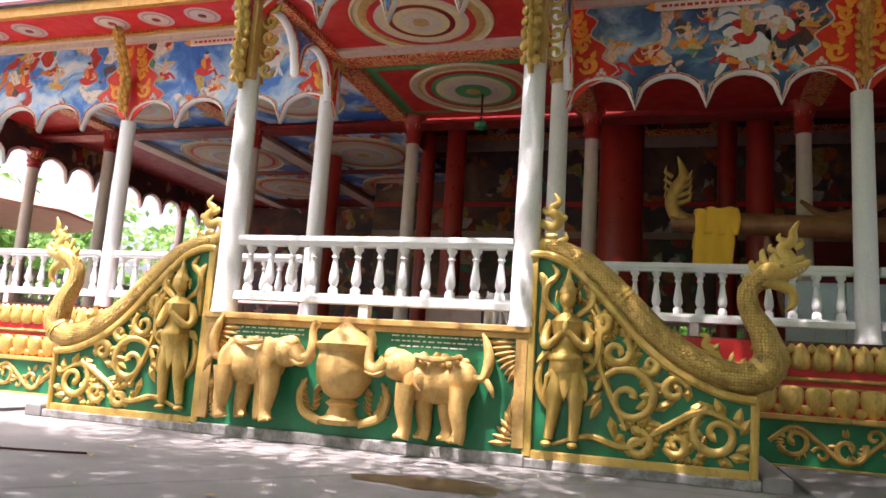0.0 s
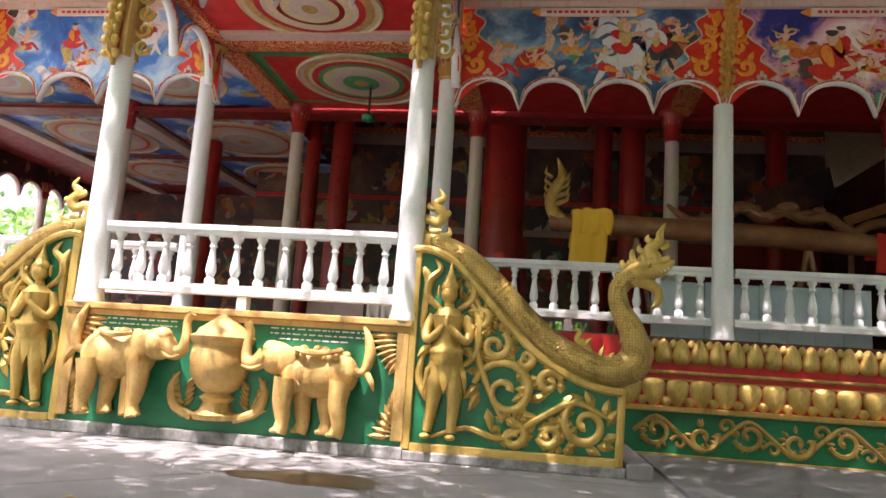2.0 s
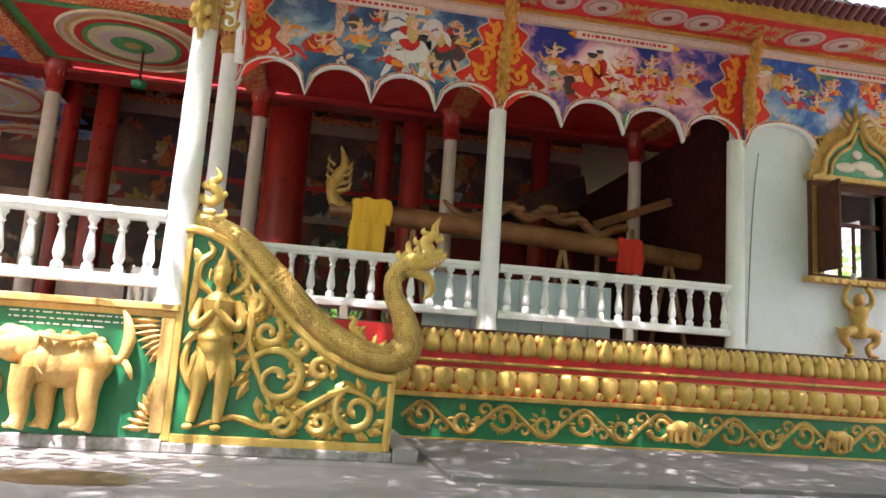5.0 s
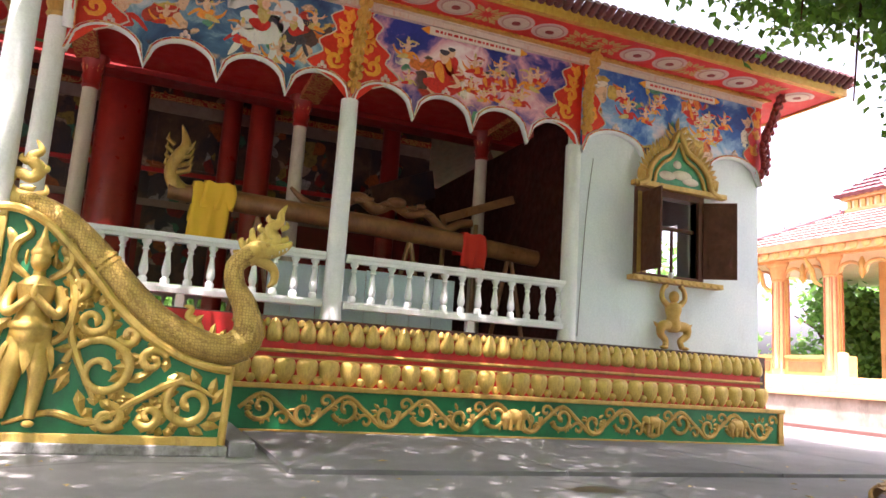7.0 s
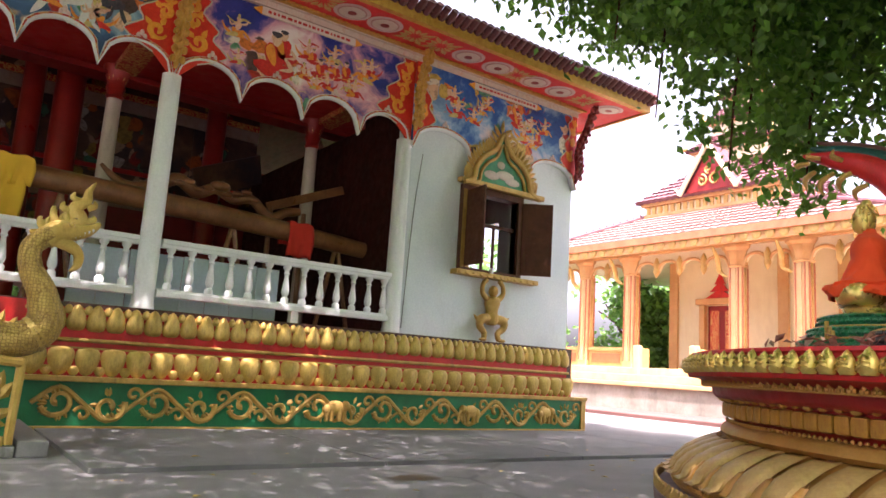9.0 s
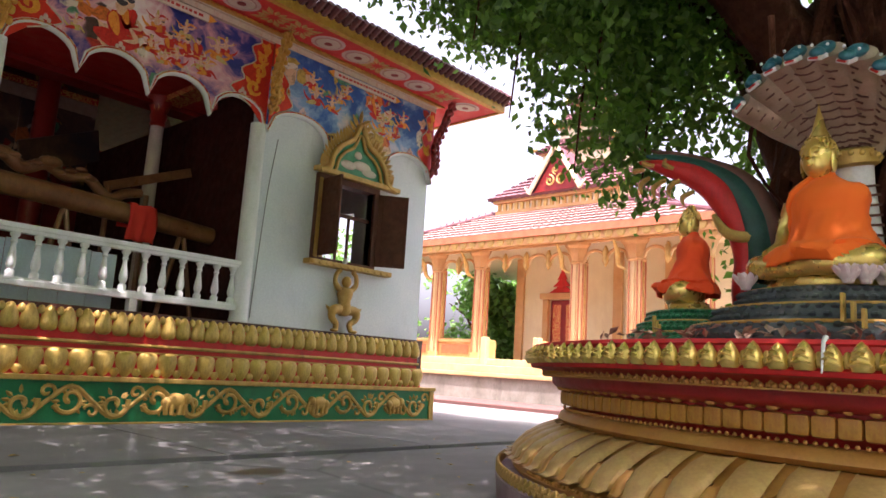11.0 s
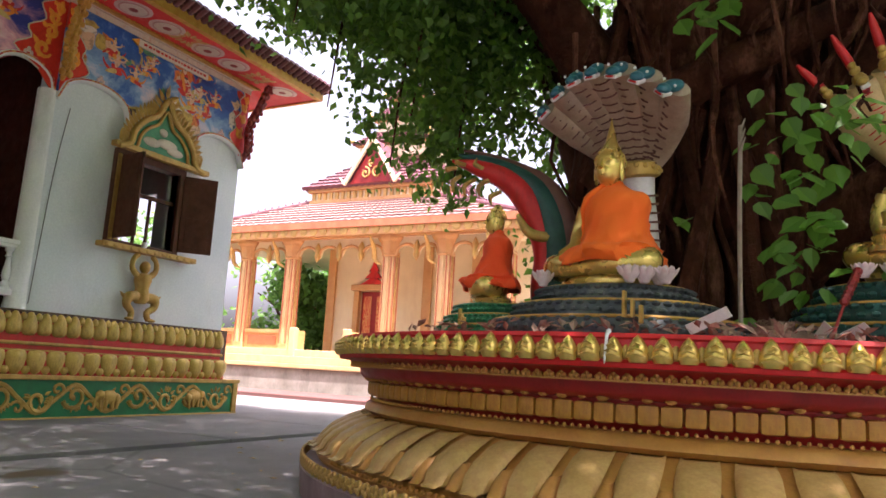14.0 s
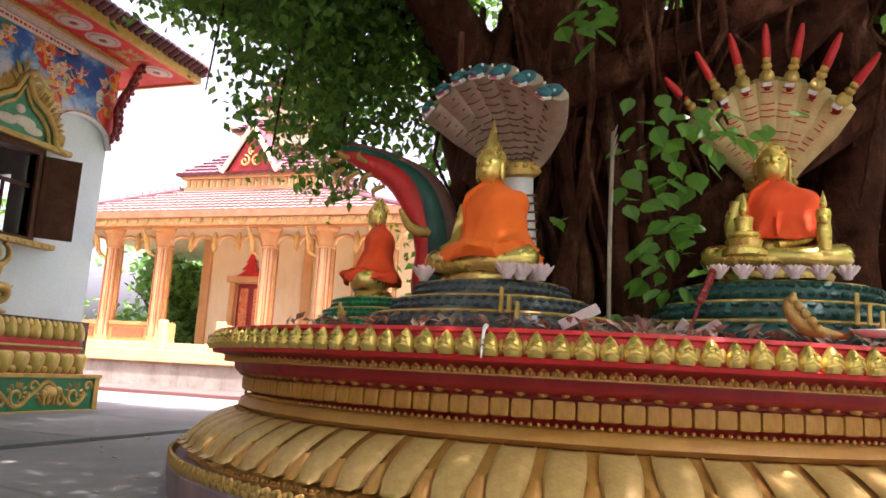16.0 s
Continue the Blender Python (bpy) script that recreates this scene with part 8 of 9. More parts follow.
# litter, papers and sticks on the pedestal top
LITTER = paint("dry_leaf_litter", (0.22, 0.13, 0.09), (0.40, 0.27, 0.20), 0.8, 0.0, 20.0, 60.0, 0.3, (0.08, 0.05, 0.04), 0.6)
rnd = random.Random(11)
bm = bmesh.new()
for i in range(900):
    a, r = rnd.uniform(140, 235), rnd.uniform(1.2, 3.6)
    x, y = PX + r * math.cos(radians(a)), PY + r * math.sin(radians(a))
    z = TOP + 0.03 + 0.16 * max(0, 1 - ((x - 6.1) ** 2 + (y - 0.35) ** 2) / 0.8) + rnd.uniform(0, 0.03)
    m = pose(x, y, z, rnd.uniform(-50, 50), rnd.uniform(-50, 50), rnd.uniform(0, 360)) @ Matrix.Scale(rnd.uniform(0.5, 1.1), 4)
    vs = [bm.verts.new(m @ Vector(p)) for p in ((-0.06, 0, 0), (0, -0.03, 0.012), (0.07, 0, 0), (0, 0.03, 0.012))]
    bm.faces.new(vs)
tagged(part("leaf_litter", bm, LITTER), "dry fallen leaves heaped on the pedestal", "leaves", kind="stuff")
bm = lathe(bmesh.new(), [(0.9, 0), (0.75, 0.06), (0.5, 0.13), (0, 0.17)], 20, pose(6.1, 0.35, TOP))
tagged(part("earth_mound", bm, LITTER, smooth=True), "low mound of earth and leaves on the pedestal", "earth")
for x, y, rz, w, rx in ((4.66, 0.60, 75, 0.28, 62), (5.35, -0.02, 20, 0.2, 50), (5.3, -0.2, 60, 0.18, 40)):
    bm = bmesh.new()
    box(bm, -w / 2, w / 2, -0.035, 0.035, 0, 0.006, 0.0, pose(x, y, TOP + 0.1, rx, 24, rz))
    tagged(part("paper_scrap", bm, WHITE), "crumpled white paper scrap among the leaves", "paper", "paper scraps")
STICK = paint("grey_stick", (0.24, 0.19, 0.14), (0.36, 0.30, 0.23), 0.8, 0.0, 8.0, 40.0, 0.5)
bm = tube(bmesh.new(), smooth_path([(5.6, 0.50, TOP), (5.6, 0.50, 2.2), (5.61, 0.49, 2.9), (5.6, 0.485, 3.05)], 5), 0.017, 8)
for z in (2.85, 2.92, 3.0):
    tube(bm, [(5.6, 0.49, z), (5.58, 0.45, z + 0.1)], [0.015, 0.004], 5)
tagged(part("stick", bm, STICK), "bare grey stick standing in the mound", "stick")
bm = tube(bmesh.new(), [(5.3, -0.05, TOP), (5.4, -0.22, 1.9)], [0.014, 0.008], 6)
for k in range(8):
    ball(bm, (5.36 + 0.01 * k, -0.15 - 0.012 * k, 1.7 + 0.03 * k), 0.03, 6, 5)
tagged(part("incense_stick", bm, RED_DARK), "dark red bundle of burnt offerings leaning on the mound", "incense")

# ---- contents of the hall ----
BOAT_WOOD = paint("old_boat_wood", (0.20, 0.075, 0.03), (0.34, 0.15, 0.06), 0.35, 0.0, 3.0, 40.0, 0.5, (0.06, 0.03, 0.02), 0.6)
boat = thing("carved_log", "long varnished log with a carved serpent head on trestles", "log")
q = smooth_path([(0.1, 12.6, 3.68), (1.26, 12.6, 3.66), (4.4, 12.6, 3.54), (7.08, 12.6, 3.36)], 6)
part("log", tube(bmesh.new(), q, spread([0.13, 0.185, 0.19, 0.16], len(q)), 14), BOAT_WOOD, boat, smooth=True)
bm = bmesh.new()
q = smooth_path([(0.5, 12.6, 3.68), (0.26, 12.6, 3.74), (0.1, 12.6, 4.02), (0.2, 12.6, 4.3), (0.3, 12.6, 4.5), (0.2, 12.6, 4.84)], 5)
tube(bm, q, spread([0.14, 0.14, 0.10, 0.11, 0.09, 0.01], len(q)), 10)
for k in range(4):
    tube(bm, [(0.2, 12.58, 4.0 + 0.13 * k), (0.38, 12.56, 4.06 + 0.13 * k), (0.44, 12.56, 4.2 + 0.13 * k)], [0.05, 0.04, 0.006], 6)
    tube(bm, [(0.12, 12.58, 4.05 + 0.14 * k), (0.0, 12.57, 4.14 + 0.14 * k), (0.02, 12.57, 4.26 + 0.14 * k)], [0.04, 0.03, 0.005], 6)
part("serpent_head", bm, GOLD_OLD, boat, "gilded upright serpent head", smooth=True)
for x in (1.6, 4.4, 6.5):
    for s in (-1, 1):
        part("trestle_leg", tube(bmesh.new(), [(x + s * 0.35, 12.6, FLOOR), (x, 12.62, 3.45)], 0.045, 8), BOAT_WOOD, boat)
dragon = thing("dragon_carving", "carved wooden dragon with a wavy body behind the log", "carving")
q = smooth_path([(2.2, 13.2, 4.2), (2.45, 13.2, 4.0), (2.72, 13.2, 3.9), (3.1, 13.2, 4.0), (3.5, 13.2, 4.2), (3.85, 13.2, 4.02), (4.2, 13.2, 4.16), (4.55, 13.2, 4.02), (4.9, 13.2, 4.08), (5.3, 13.2, 3.8), (5.6, 13.2, 3.95), (5.9, 13.2, 4.02)], 6)
part("body", tube(bmesh.new(), q, spread([0.03, 0.09, 0.12, 0.12, 0.1, 0.09, 0.1, 0.08], len(q)), 10), BOAT_WOOD, dragon, smooth=True)
bm = bmesh.new()
ball(bm, (4.25, 13.12, 4.2), (0.2, 0.12, 0.1), 12, 8)
for k in range(9):
    ball(bm, (3.5 + 0.18 * k, 13.1, 4.12 + 0.07 * math.sin(k * 2.1)), (0.11, 0.05, 0.05), 8, 6)
part("head", bm, BOAT_WOOD, dragon, smooth=True)
for x in (3.2, 6.0):
    part("support", tube(bmesh.new(), [(x, 13.2, FLOOR), (x, 13.2, 4.0)], 0.05, 8), BOAT_WOOD, dragon)


def hanging_cloth(x, y, z, w, h, material, label, layers=2):
    bm = bmesh.new()
    for l in range(layers):
        ww, hh, off = w * (1 - 0.2 * l), h * (1 - 0.42 * l), 0.03 * l
        for side in (-1, 1):
            rows = []
            for j in range(9):
                f = j / 8
                yy = y + side * (0.19 + 0.03 * math.sin(f * 3) + off)
                rows.append([bm.verts.new((x - ww / 2 + ww * i / 12 + 0.02 * math.sin(f * 5 + i), yy + side * 0.03 * math.sin(i * 1.3 + l) * f, z + 0.19 + off - hh * f * (1 if side < 0 else 0.6) + 0.015 * math.sin(i * 0.9))) for i in range(13)])
            for lo, hi in zip(rows, rows[1:]):
                for i in range(12):
                    bm.faces.new((lo[i], lo[i + 1], hi[i + 1], hi[i]))
            if side < 0:
                front = rows[0]
            else:
                for i in range(12):
                    bm.faces.new((front[i], front[i + 1], rows[0][i + 1], rows[0][i]))
    ob = part("hung_cloth", bm, material, smooth=True)
    so = ob.modifiers.new("thick", "SOLIDIFY")
    so.thickness = 0.012
    tagged(ob, label, "cloth", "cloths on the log")


hanging_cloth(0.77, 12.6, 3.68, 0.6, 1.02, SAFFRON, "saffron yellow robe hung over the log", 1)
hanging_cloth(0.90, 12.58, 3.71, 0.52, 0.46, SAFFRON, "folded saffron sash over the hung robe", 1)
hanging_cloth(5.62, 12.6, 3.46, 0.5, 0.66, RED_CLOTH, "bright red cloth tied over the log", 1)
plank = thing("plank", "long brown plank leaning among the carvings", "plank")
part("plank", box(bmesh.new(), -0.9, 0.9, -0.03, 0.03, -0.09, 0.09, 0.008, pose(6.25, 13.7, 4.45, 0, -22, 0)), BOAT_WOOD, plank)
part("prop", tube(bmesh.new(), [(5.5, 13.7, FLOOR), (5.5, 13.7, 4.15)], 0.05, 8), BOAT_WOOD, plank)
bs = thing("white_boards", "pale blue corrugated boards standing behind the balustrade", "boards")
for i in range(8):
    part("board", box(bmesh.new(), 1.70 + i * 0.4, 2.09 + i * 0.4, 11.5, 11.53, FLOOR, 2.60 - 0.015 * (i % 2), 0.006), BLUE_PALE, bs)
for x, y, w, h, m_ in ((-4.2, 15.0, 1.2, 0.8, PINK), (-2.9, 15.0, 1.0, 0.75, PINK), (3.9, 15.6, 0.9, 0.7, WHITE)):
    t_ = thing("low_table", "low table covered with patterned pink cloth in the hall", "table", "low tables")
    part("tabletop", box(bmesh.new(), x - w / 2, x + w / 2, y - 0.4, y + 0.4, FLOOR + h - 0.05, FLOOR + h, 0.01), m_, t_)
    part("cloth_front", box(bmesh.new(), x - w / 2, x + w / 2, y - 0.41, y - 0.401, FLOOR + 0.05, FLOOR + h - 0.06), m_, t_)
    for sx_ in (-1, 1):
        part("leg", box(bmesh.new(), x + sx_ * (w / 2 - 0.05) - 0.03, x + sx_ * (w / 2 - 0.05) + 0.03, y - 0.36, y - 0.3, FLOOR, FLOOR + h - 0.05), WOOD, t_)
# small white lions on the landing ledge
for x in (-2.02, -1.84):
    bm = bmesh.new()
    ball(bm, (x, YL + 0.5, FLOOR - 0.13 + 0.16), (0.09, 0.13, 0.15), 10, 8)
    ball(bm, (x, YL + 0.4, FLOOR - 0.13 + 0.33), (0.075, 0.08, 0.085), 10, 8)
    for s in (-1, 1):
        ball(bm, (x + s * 0.05, YL + 0.4, FLOOR - 0.13 + 0.4), (0.02, 0.02, 0.035), 6, 5)
        tube(bm, [(x + s * 0.05, YL + 0.38, FLOOR + 0.05), (x + s * 0.05, YL + 0.37, FLOOR - 0.13)], 0.03, 6)
    tagged(part("animal_figurine", bm, WHITE, smooth=True), "small white animal figurine on the landing floor", "figurine", "figurines")
para = thing("parasol", "large faded orange garden parasol beyond the hall", "parasol", at=(-18.6, 15.6, 0))
bm = lathe(bmesh.new(), [(3.0, 4.42), (3.02, 4.5), (2.0, 4.95), (1.0, 5.35), (0.05, 5.65)], 10)
part("canopy", bm, cloth("faded_orange_canvas", (0.62, 0.30, 0.20), (0.72, 0.42, 0.30)), para, "faded orange canvas")
part("pole", tube(bmesh.new(), [(0, 0, 0), (0, 0, 5.6)], 0.035, 8), WOOD, para)

# ---- foliage ----
def leaf_material(name, a, b, glow=0.35):
    n = Nodes(name)
    isl = n.add("ShaderNodeNewGeometry").outputs["Random Per Island"]
    col = n.mix(isl, a, b)
    n.done(col, 0.45)
    tr = n.add("ShaderNodeBsdfTranslucent", Color=n.mix(isl, tuple(c * 2.2 for c in a), tuple(c * 2.4 for c in b)))
    mx = n.t.nodes.new("ShaderNodeMixShader")
    mx.inputs[0].default_value = glow
    n.t.links.new(n.bsdf.outputs[0], mx.inputs[1])
    n.t.links.new(tr.outputs[0], mx.inputs[2])
    n.t.links.new(mx.outputs[0], n.t.nodes["Material Output"].inputs["Surface"])
    return n.mat


LEAF = leaf_material("fig_leaf", (0.04, 0.105, 0.012), (0.11, 0.23, 0.03), 0.45)
LEAF_BIG = leaf_material("heart_leaf", (0.06, 0.17, 0.02), (0.17, 0.38, 0.06), 0.5)
LEAF_FAR = leaf_material("far_leaf", (0.07, 0.15, 0.03), (0.16, 0.30, 0.07), 0.4)
BARK = paint("dark_fig_bark", (0.022, 0.007, 0.004), (0.10, 0.034, 0.019), 0.85, 0.0, 2.5, 18.0, 1.0, (0.30, 0.135, 0.08), 0.65, distance=0.04, spec=0.1)


def leaves(rnd_, centers, size, per, spread_, droop=0.5):
    """Folded leaf blades round many twig points, as vertex and face lists."""
    vs, fs = [], []
    for c in centers:
        for _ in range(per):
            p = Vector(c) + Vector((rnd_.gauss(0, spread_), rnd_.gauss(0, spread_), rnd_.gauss(0, spread_ * 0.7)))
            d = Vector((rnd_.gauss(0, 1), rnd_.gauss(0, 1), rnd_.gauss(-droop, 0.6))).normalized()
            s = d.cross(Vector((rnd_.gauss(0, 1), rnd_.gauss(0, 1), rnd_.gauss(0, 1)))).normalized()
            n_ = d.cross(s)
            L = size * rnd_.uniform(0.6, 1.25)
            k = len(vs)
            vs += [p, p + d * L * 0.4 + s * L * 0.32 + n_ * L * 0.06, p + d * L, p + d * L * 0.4 - s * L * 0.32 + n_ * L * 0.06]
            fs += [(k, k + 1, k + 2), (k, k + 2, k + 3)]
    return vs, fs


def leaf_object(name, vs, fs, material, parent, label="", kind=""):
    me = bpy.data.meshes.new(name)
    me.from_pydata([tuple(v) for v in vs], [], fs)
    me.materials.append(material)
    ob = new(name, me)
    ob.parent = parent
    return tagged(ob, label, kind=kind)


# ---- great fig tree on the pedestal ----
fig = thing("fig_tree", "great fig tree with a dark root-wrapped trunk on the pedestal", "tree")
rnd = random.Random(21)
TC = Vector((7.75, 1.15, 0))
bm = bmesh.new()
lathe(bm, [(1.25, TOP), (1.0, 1.9), (0.92, 2.6), (0.98, 3.4), (1.15, 4.2), (1.0, 5.2)], 28, pose(TC.x + 0.35, TC.y, 0))
for v in bm.verts:
    a = math.atan2(v.co.y - TC.y, v.co.x - TC.x)
    f = 1 + 0.12 * math.sin(7 * a + v.co.z) + 0.07 * math.sin(17 * a)
    v.co.x = TC.x + (v.co.x - TC.x) * f
    v.co.y = TC.y + (v.co.y - TC.y) * f
part("trunk", bm, BARK, fig, "dark fluted trunk", smooth=True)
q = smooth_path([(8.1, 1.5, 1.3), (7.95, 1.75, 2.2), (7.95, 2.1, 3.1), (7.95, 2.45, 4.1), (7.9, 2.8, 5.2), (7.6, 3.3, 6.6), (7.2, 3.9, 7.8)], 5)
part("side_trunk", tube(bmesh.new(), q, spread([0.5, 0.42, 0.36, 0.33, 0.3, 0.22, 0.12], len(q)), 14), BARK, fig, "leaning side trunk", smooth=True)
for x, y, r in ((7.7, -0.5, 0.42), (7.6, -1.5, 0.3), (7.9, -2.3, 0.24), (8.5, -1.0, 0.6), (8.5, -0.1, 0.6), (8.6, -1.95, 0.5), (8.3, -2.9, 0.3)):
    bm = tube(bmesh.new(), smooth_path([(x, y, TOP - 0.05), (x - 0.1, y + 0.05, 2.4), (x - 0.15, y - 0.1, 3.6), (x - 0.3, y + 0.1, 5.2)], 5), spread([r * 1.3, r, r * 0.9, r * 0.9], 16), 12)
    part("side_trunk", bm, BARK, fig, "fused side trunk", smooth=True)
bm = bmesh.new()
for i in range(70):
    a = radians(rnd.uniform(80, 300))
    r0, r1 = rnd.uniform(0.75, 1.1), rnd.uniform(0.9, 1.5)
    z1 = rnd.uniform(3.2, 5.2)
    pts = [(TC.x + math.cos(a) * r1, TC.y + math.sin(a) * r1, TOP - 0.02)]
    for k in range(1, 5):
        a += rnd.uniform(-0.16, 0.16)
        f = k / 4
        r = r1 + (r0 - r1) * f + rnd.uniform(-0.06, 0.1)
        pts.append((TC.x + math.cos(a) * r, TC.y + math.sin(a) * r, TOP + (z1 - TOP) * f))
    q = smooth_path(pts, 4)
    w = rnd.uniform(0.025, 0.11)
    tube(bm, q, spread([w * 1.2, w, w * 0.9, w * 0.8], len(q)), 7)
part("root_wrap", bm, BARK, fig, "twining aerial roots", smooth=True)
limbs = [((7.5, 1.6, 3.6), (6.7, 2.6, 5.2), (5.9, 3.9, 6.6), (4.6, 5.4, 7.6)), ((7.6, 0.9, 3.4), (6.6, 0.4, 4.6), (5.2, -0.4, 6.0), (3.2, -1.2, 7.4), (-0.5, -1.2, 8.6), (-5.5, 0.2, 8.8)),
         ((7.7, 0.5, 3.3), (7.0, -0.9, 4.3), (6.5, -2.4, 5.6), (6.0, -4.4, 7.2)), ((7.6, 1.7, 4.2), (7.5, 3.0, 5.4), (8.2, 4.6, 6.4), (9.2, 6.4, 7.4)), ((8.2, 1.2, 4.5), (9.2, 1.6, 6.5), (10.6, 2.0, 8.0), (12.6, 2.6, 9.0)),
         ((7.2, 1.2, 4.0), (6.4, 1.3, 5.4), (5.0, 1.8, 6.8), (3.0, 2.6, 8.0), (0.0, 3.2, 8.8)), ((7.4, 0.7, 4.3), (7.2, 0.4, 6.0), (6.6, 0.2, 8.0), (6.2, 0.4, 10.0)),
         ((6.9, 1.9, 3.0), (6.6, 1.2, 3.7), (6.5, 0.2, 4.1), (6.3, -1.2, 4.6), (5.9, -2.6, 5.4)), ((7.0, 0.2, 2.2), (6.8, -0.6, 2.9), (6.9, -1.5, 3.5), (6.9, -2.6, 4.6))]
for pts in limbs:
    q = smooth_path(pts, 6)
    part("limb", tube(bmesh.new(), q, spread([0.42, 0.3, 0.22, 0.12, 0.06] if len(pts) < 6 and pts[0][2] > 3.1 else [0.3, 0.24, 0.18, 0.14, 0.1, 0.05], len(q)), 10), BARK, fig, smooth=True)
bm = bmesh.new()
for i in range(46):   # hanging roots before the dark trunk
    x, y = rnd.uniform(5.9, 6.9), rnd.uniform(-2.6, 2.0)
    z = rnd.uniform(4.2, 5.6)
    L = rnd.uniform(0.6, 2.2)
    pts = [(x, y, z)]
    for k in range(3):
        pts.append((x + rnd.uniform(-0.05, 0.3) * (k + 1), y + rnd.uniform(-0.25, 0.25), z - L * (k + 1) / 3))
    q = smooth_path(pts, 3)
    tube(bm, q, spread([rnd.uniform(0.015, 0.05), 0.012], len(q)), 5)
part("hanging_root", bm, BARK, fig, "loose hanging roots", smooth=True)
def gap(x, y, z):
    """The open wedge between the hall roof and the shrine, through which the far temple shows."""
    az, el = math.degrees(math.atan2(x, y)), (z - 1.1) / math.hypot(x, y)
    return y > 0 and ((40 < az < 60 and el < 0.47) or (60 <= az < 61.5 and el < 0.35) or (61.5 <= az < 66 and el < 0.22))


# crown: an umbrella of twigs over the yard, open over the landing and thin towards the west; its unseen gaps are set to
# place sun and shade
def thin(x, y, z):
    """How much of the crown is missing at a place, by where its shade falls."""
    gx_, gy_ = x + 0.214 * z, y + 0.318 * z
    if (gx_ < -6.8 and gy_ > 7.2) or (gy_ < -2.2 and gx_ < 3.0):
        return 0.96
    if gy_ < -2.2:
        return 0.3
    if 6.8 < gy_ < 9.7 and gx_ < -0.7:
        return 0.88 + 0.8 * noise.noise(Vector((gx_ * 1.1, gy_ * 1.4, 3.1)))
    if gx_ > 13.5 or gy_ > 13.0:
        return 0.85
    if 10.6 < gy_ < 12.6 and gx_ > 5.0:
        return 0.0
    return 0.12 if gx_ > -1.0 else 0.16


centers = []
while len(centers) < 9800:
    x, y = rnd.uniform(-15, 16.5), rnd.uniform(-9.5, 10.6)
    ex, ey = (x - 1.5) / 16.5, (y - 0.8) / 10.2
    e = ex * ex + ey * ey
    if e > 1:
        continue
    low = 7.2 + 0.8 * e - (2.2 * max(0.0, (y - 4.5) / 5.0) if x > 4.5 else 0)
    z = rnd.uniform(low, 7.6 + 4.6 * math.sqrt(1 - e))
    if rnd.random() < thin(x, y, z):
        continue
    slope = (z - 1.1) / math.hypot(x, y)
    if (x < 5.2 or x < y * 0.86) and slope < 0.68:
        continue
    if y > 5.0 and x < 9 and z < 7.2 + (y - 5.0) * 0.5:
        continue
    if y > 8.8 and z < 8.6:
        continue
    if gap(x, y, z):
        continue
    centers.append((x, y, z))
for _ in range(520):   # unseen bough added over the hall roof's edge to shade the white wall
    x, y, z = rnd.uniform(4.4, 11.0), rnd.uniform(7.0, 9.7), rnd.uniform(9.0, 11.6)
    if (z - 1.1) / math.hypot(x, y) > 0.66:
        centers.append((x, y, z))
vs, fs = leaves(rnd, centers, 0.2, 20, 0.34, 0.6)
leaf_object("crown", vs, fs, LEAF, fig, "broad crown of small green leaves", "stuff")
# curtain of boughs that hangs before the far temple and round the shrine
centers = []
for x, y, z0, z1, k in ((6.6, 4.2, 3.2, 6.2, 90), (7.0, 3.6, 3.0, 6.0, 110), (6.3, 4.9, 3.9, 6.6, 90), (7.6, 4.6, 3.8, 6.4, 80), (5.6, 4.9, 4.6, 7.0, 80), (6.2, 3.7, 4.2, 6.4, 90), (5.4, 5.6, 5.2, 7.2, 60), (7.4, 3.2, 3.6, 5.6, 70),
                         (8.6, 5.0, 3.6, 6.6, 90), (5.6, 3.2, 4.9, 6.6, 80), (5.4, 2.2, 5.0, 6.6, 60), (5.2, 1.0, 5.1, 6.5, 50), (5.3, -0.4, 4.9, 6.5, 60), (8.6, -1.2, 1.6, 6.0, 170), (8.6, -2.6, 1.6, 6.0, 170), (8.8, -3.8, 1.6, 6.0, 150), (9.4, 2.9, 1.8, 5.0, 60), (7.4, -3.2, 4.6, 6.6, 110)):
    for _ in range(int(k * 2.1)):
        f = rnd.random() ** 0.7
        c_ = (x + rnd.gauss(0, 0.34), y + rnd.gauss(0, 0.34), z0 + (z1 - z0) * f)
        if not gap(*c_) or (c_[0] > c_[1] * 1.35 and c_[2] > 2.6 and rnd.random() < 0.3):
            centers.append(c_)
vs, fs = leaves(rnd, centers, 0.13, 13, 0.17, 1.0)
leaf_object("hanging_bough", vs, fs, LEAF, fig, "drooping leafy boughs", "stuff")
bm = bmesh.new()
for x, y, z0, z1 in ((6.6, 4.2, 3.3, 6.4), (7.0, 3.6, 3.1, 6.2), (6.3, 4.9, 4.0, 6.8), (7.6, 4.6, 3.9, 6.6), (5.6, 4.9, 4.7, 7.2), (6.2, 3.7, 4.3, 6.6)):
    tube(bm, smooth_path([(x, y, z0), (x + 0.1, y - 0.1, (z0 + z1) / 2), (x + 0.3, y - 0.4, z1)], 4), spread([0.008, 0.03], 9), 5)
part("twig", bm, BARK, fig)


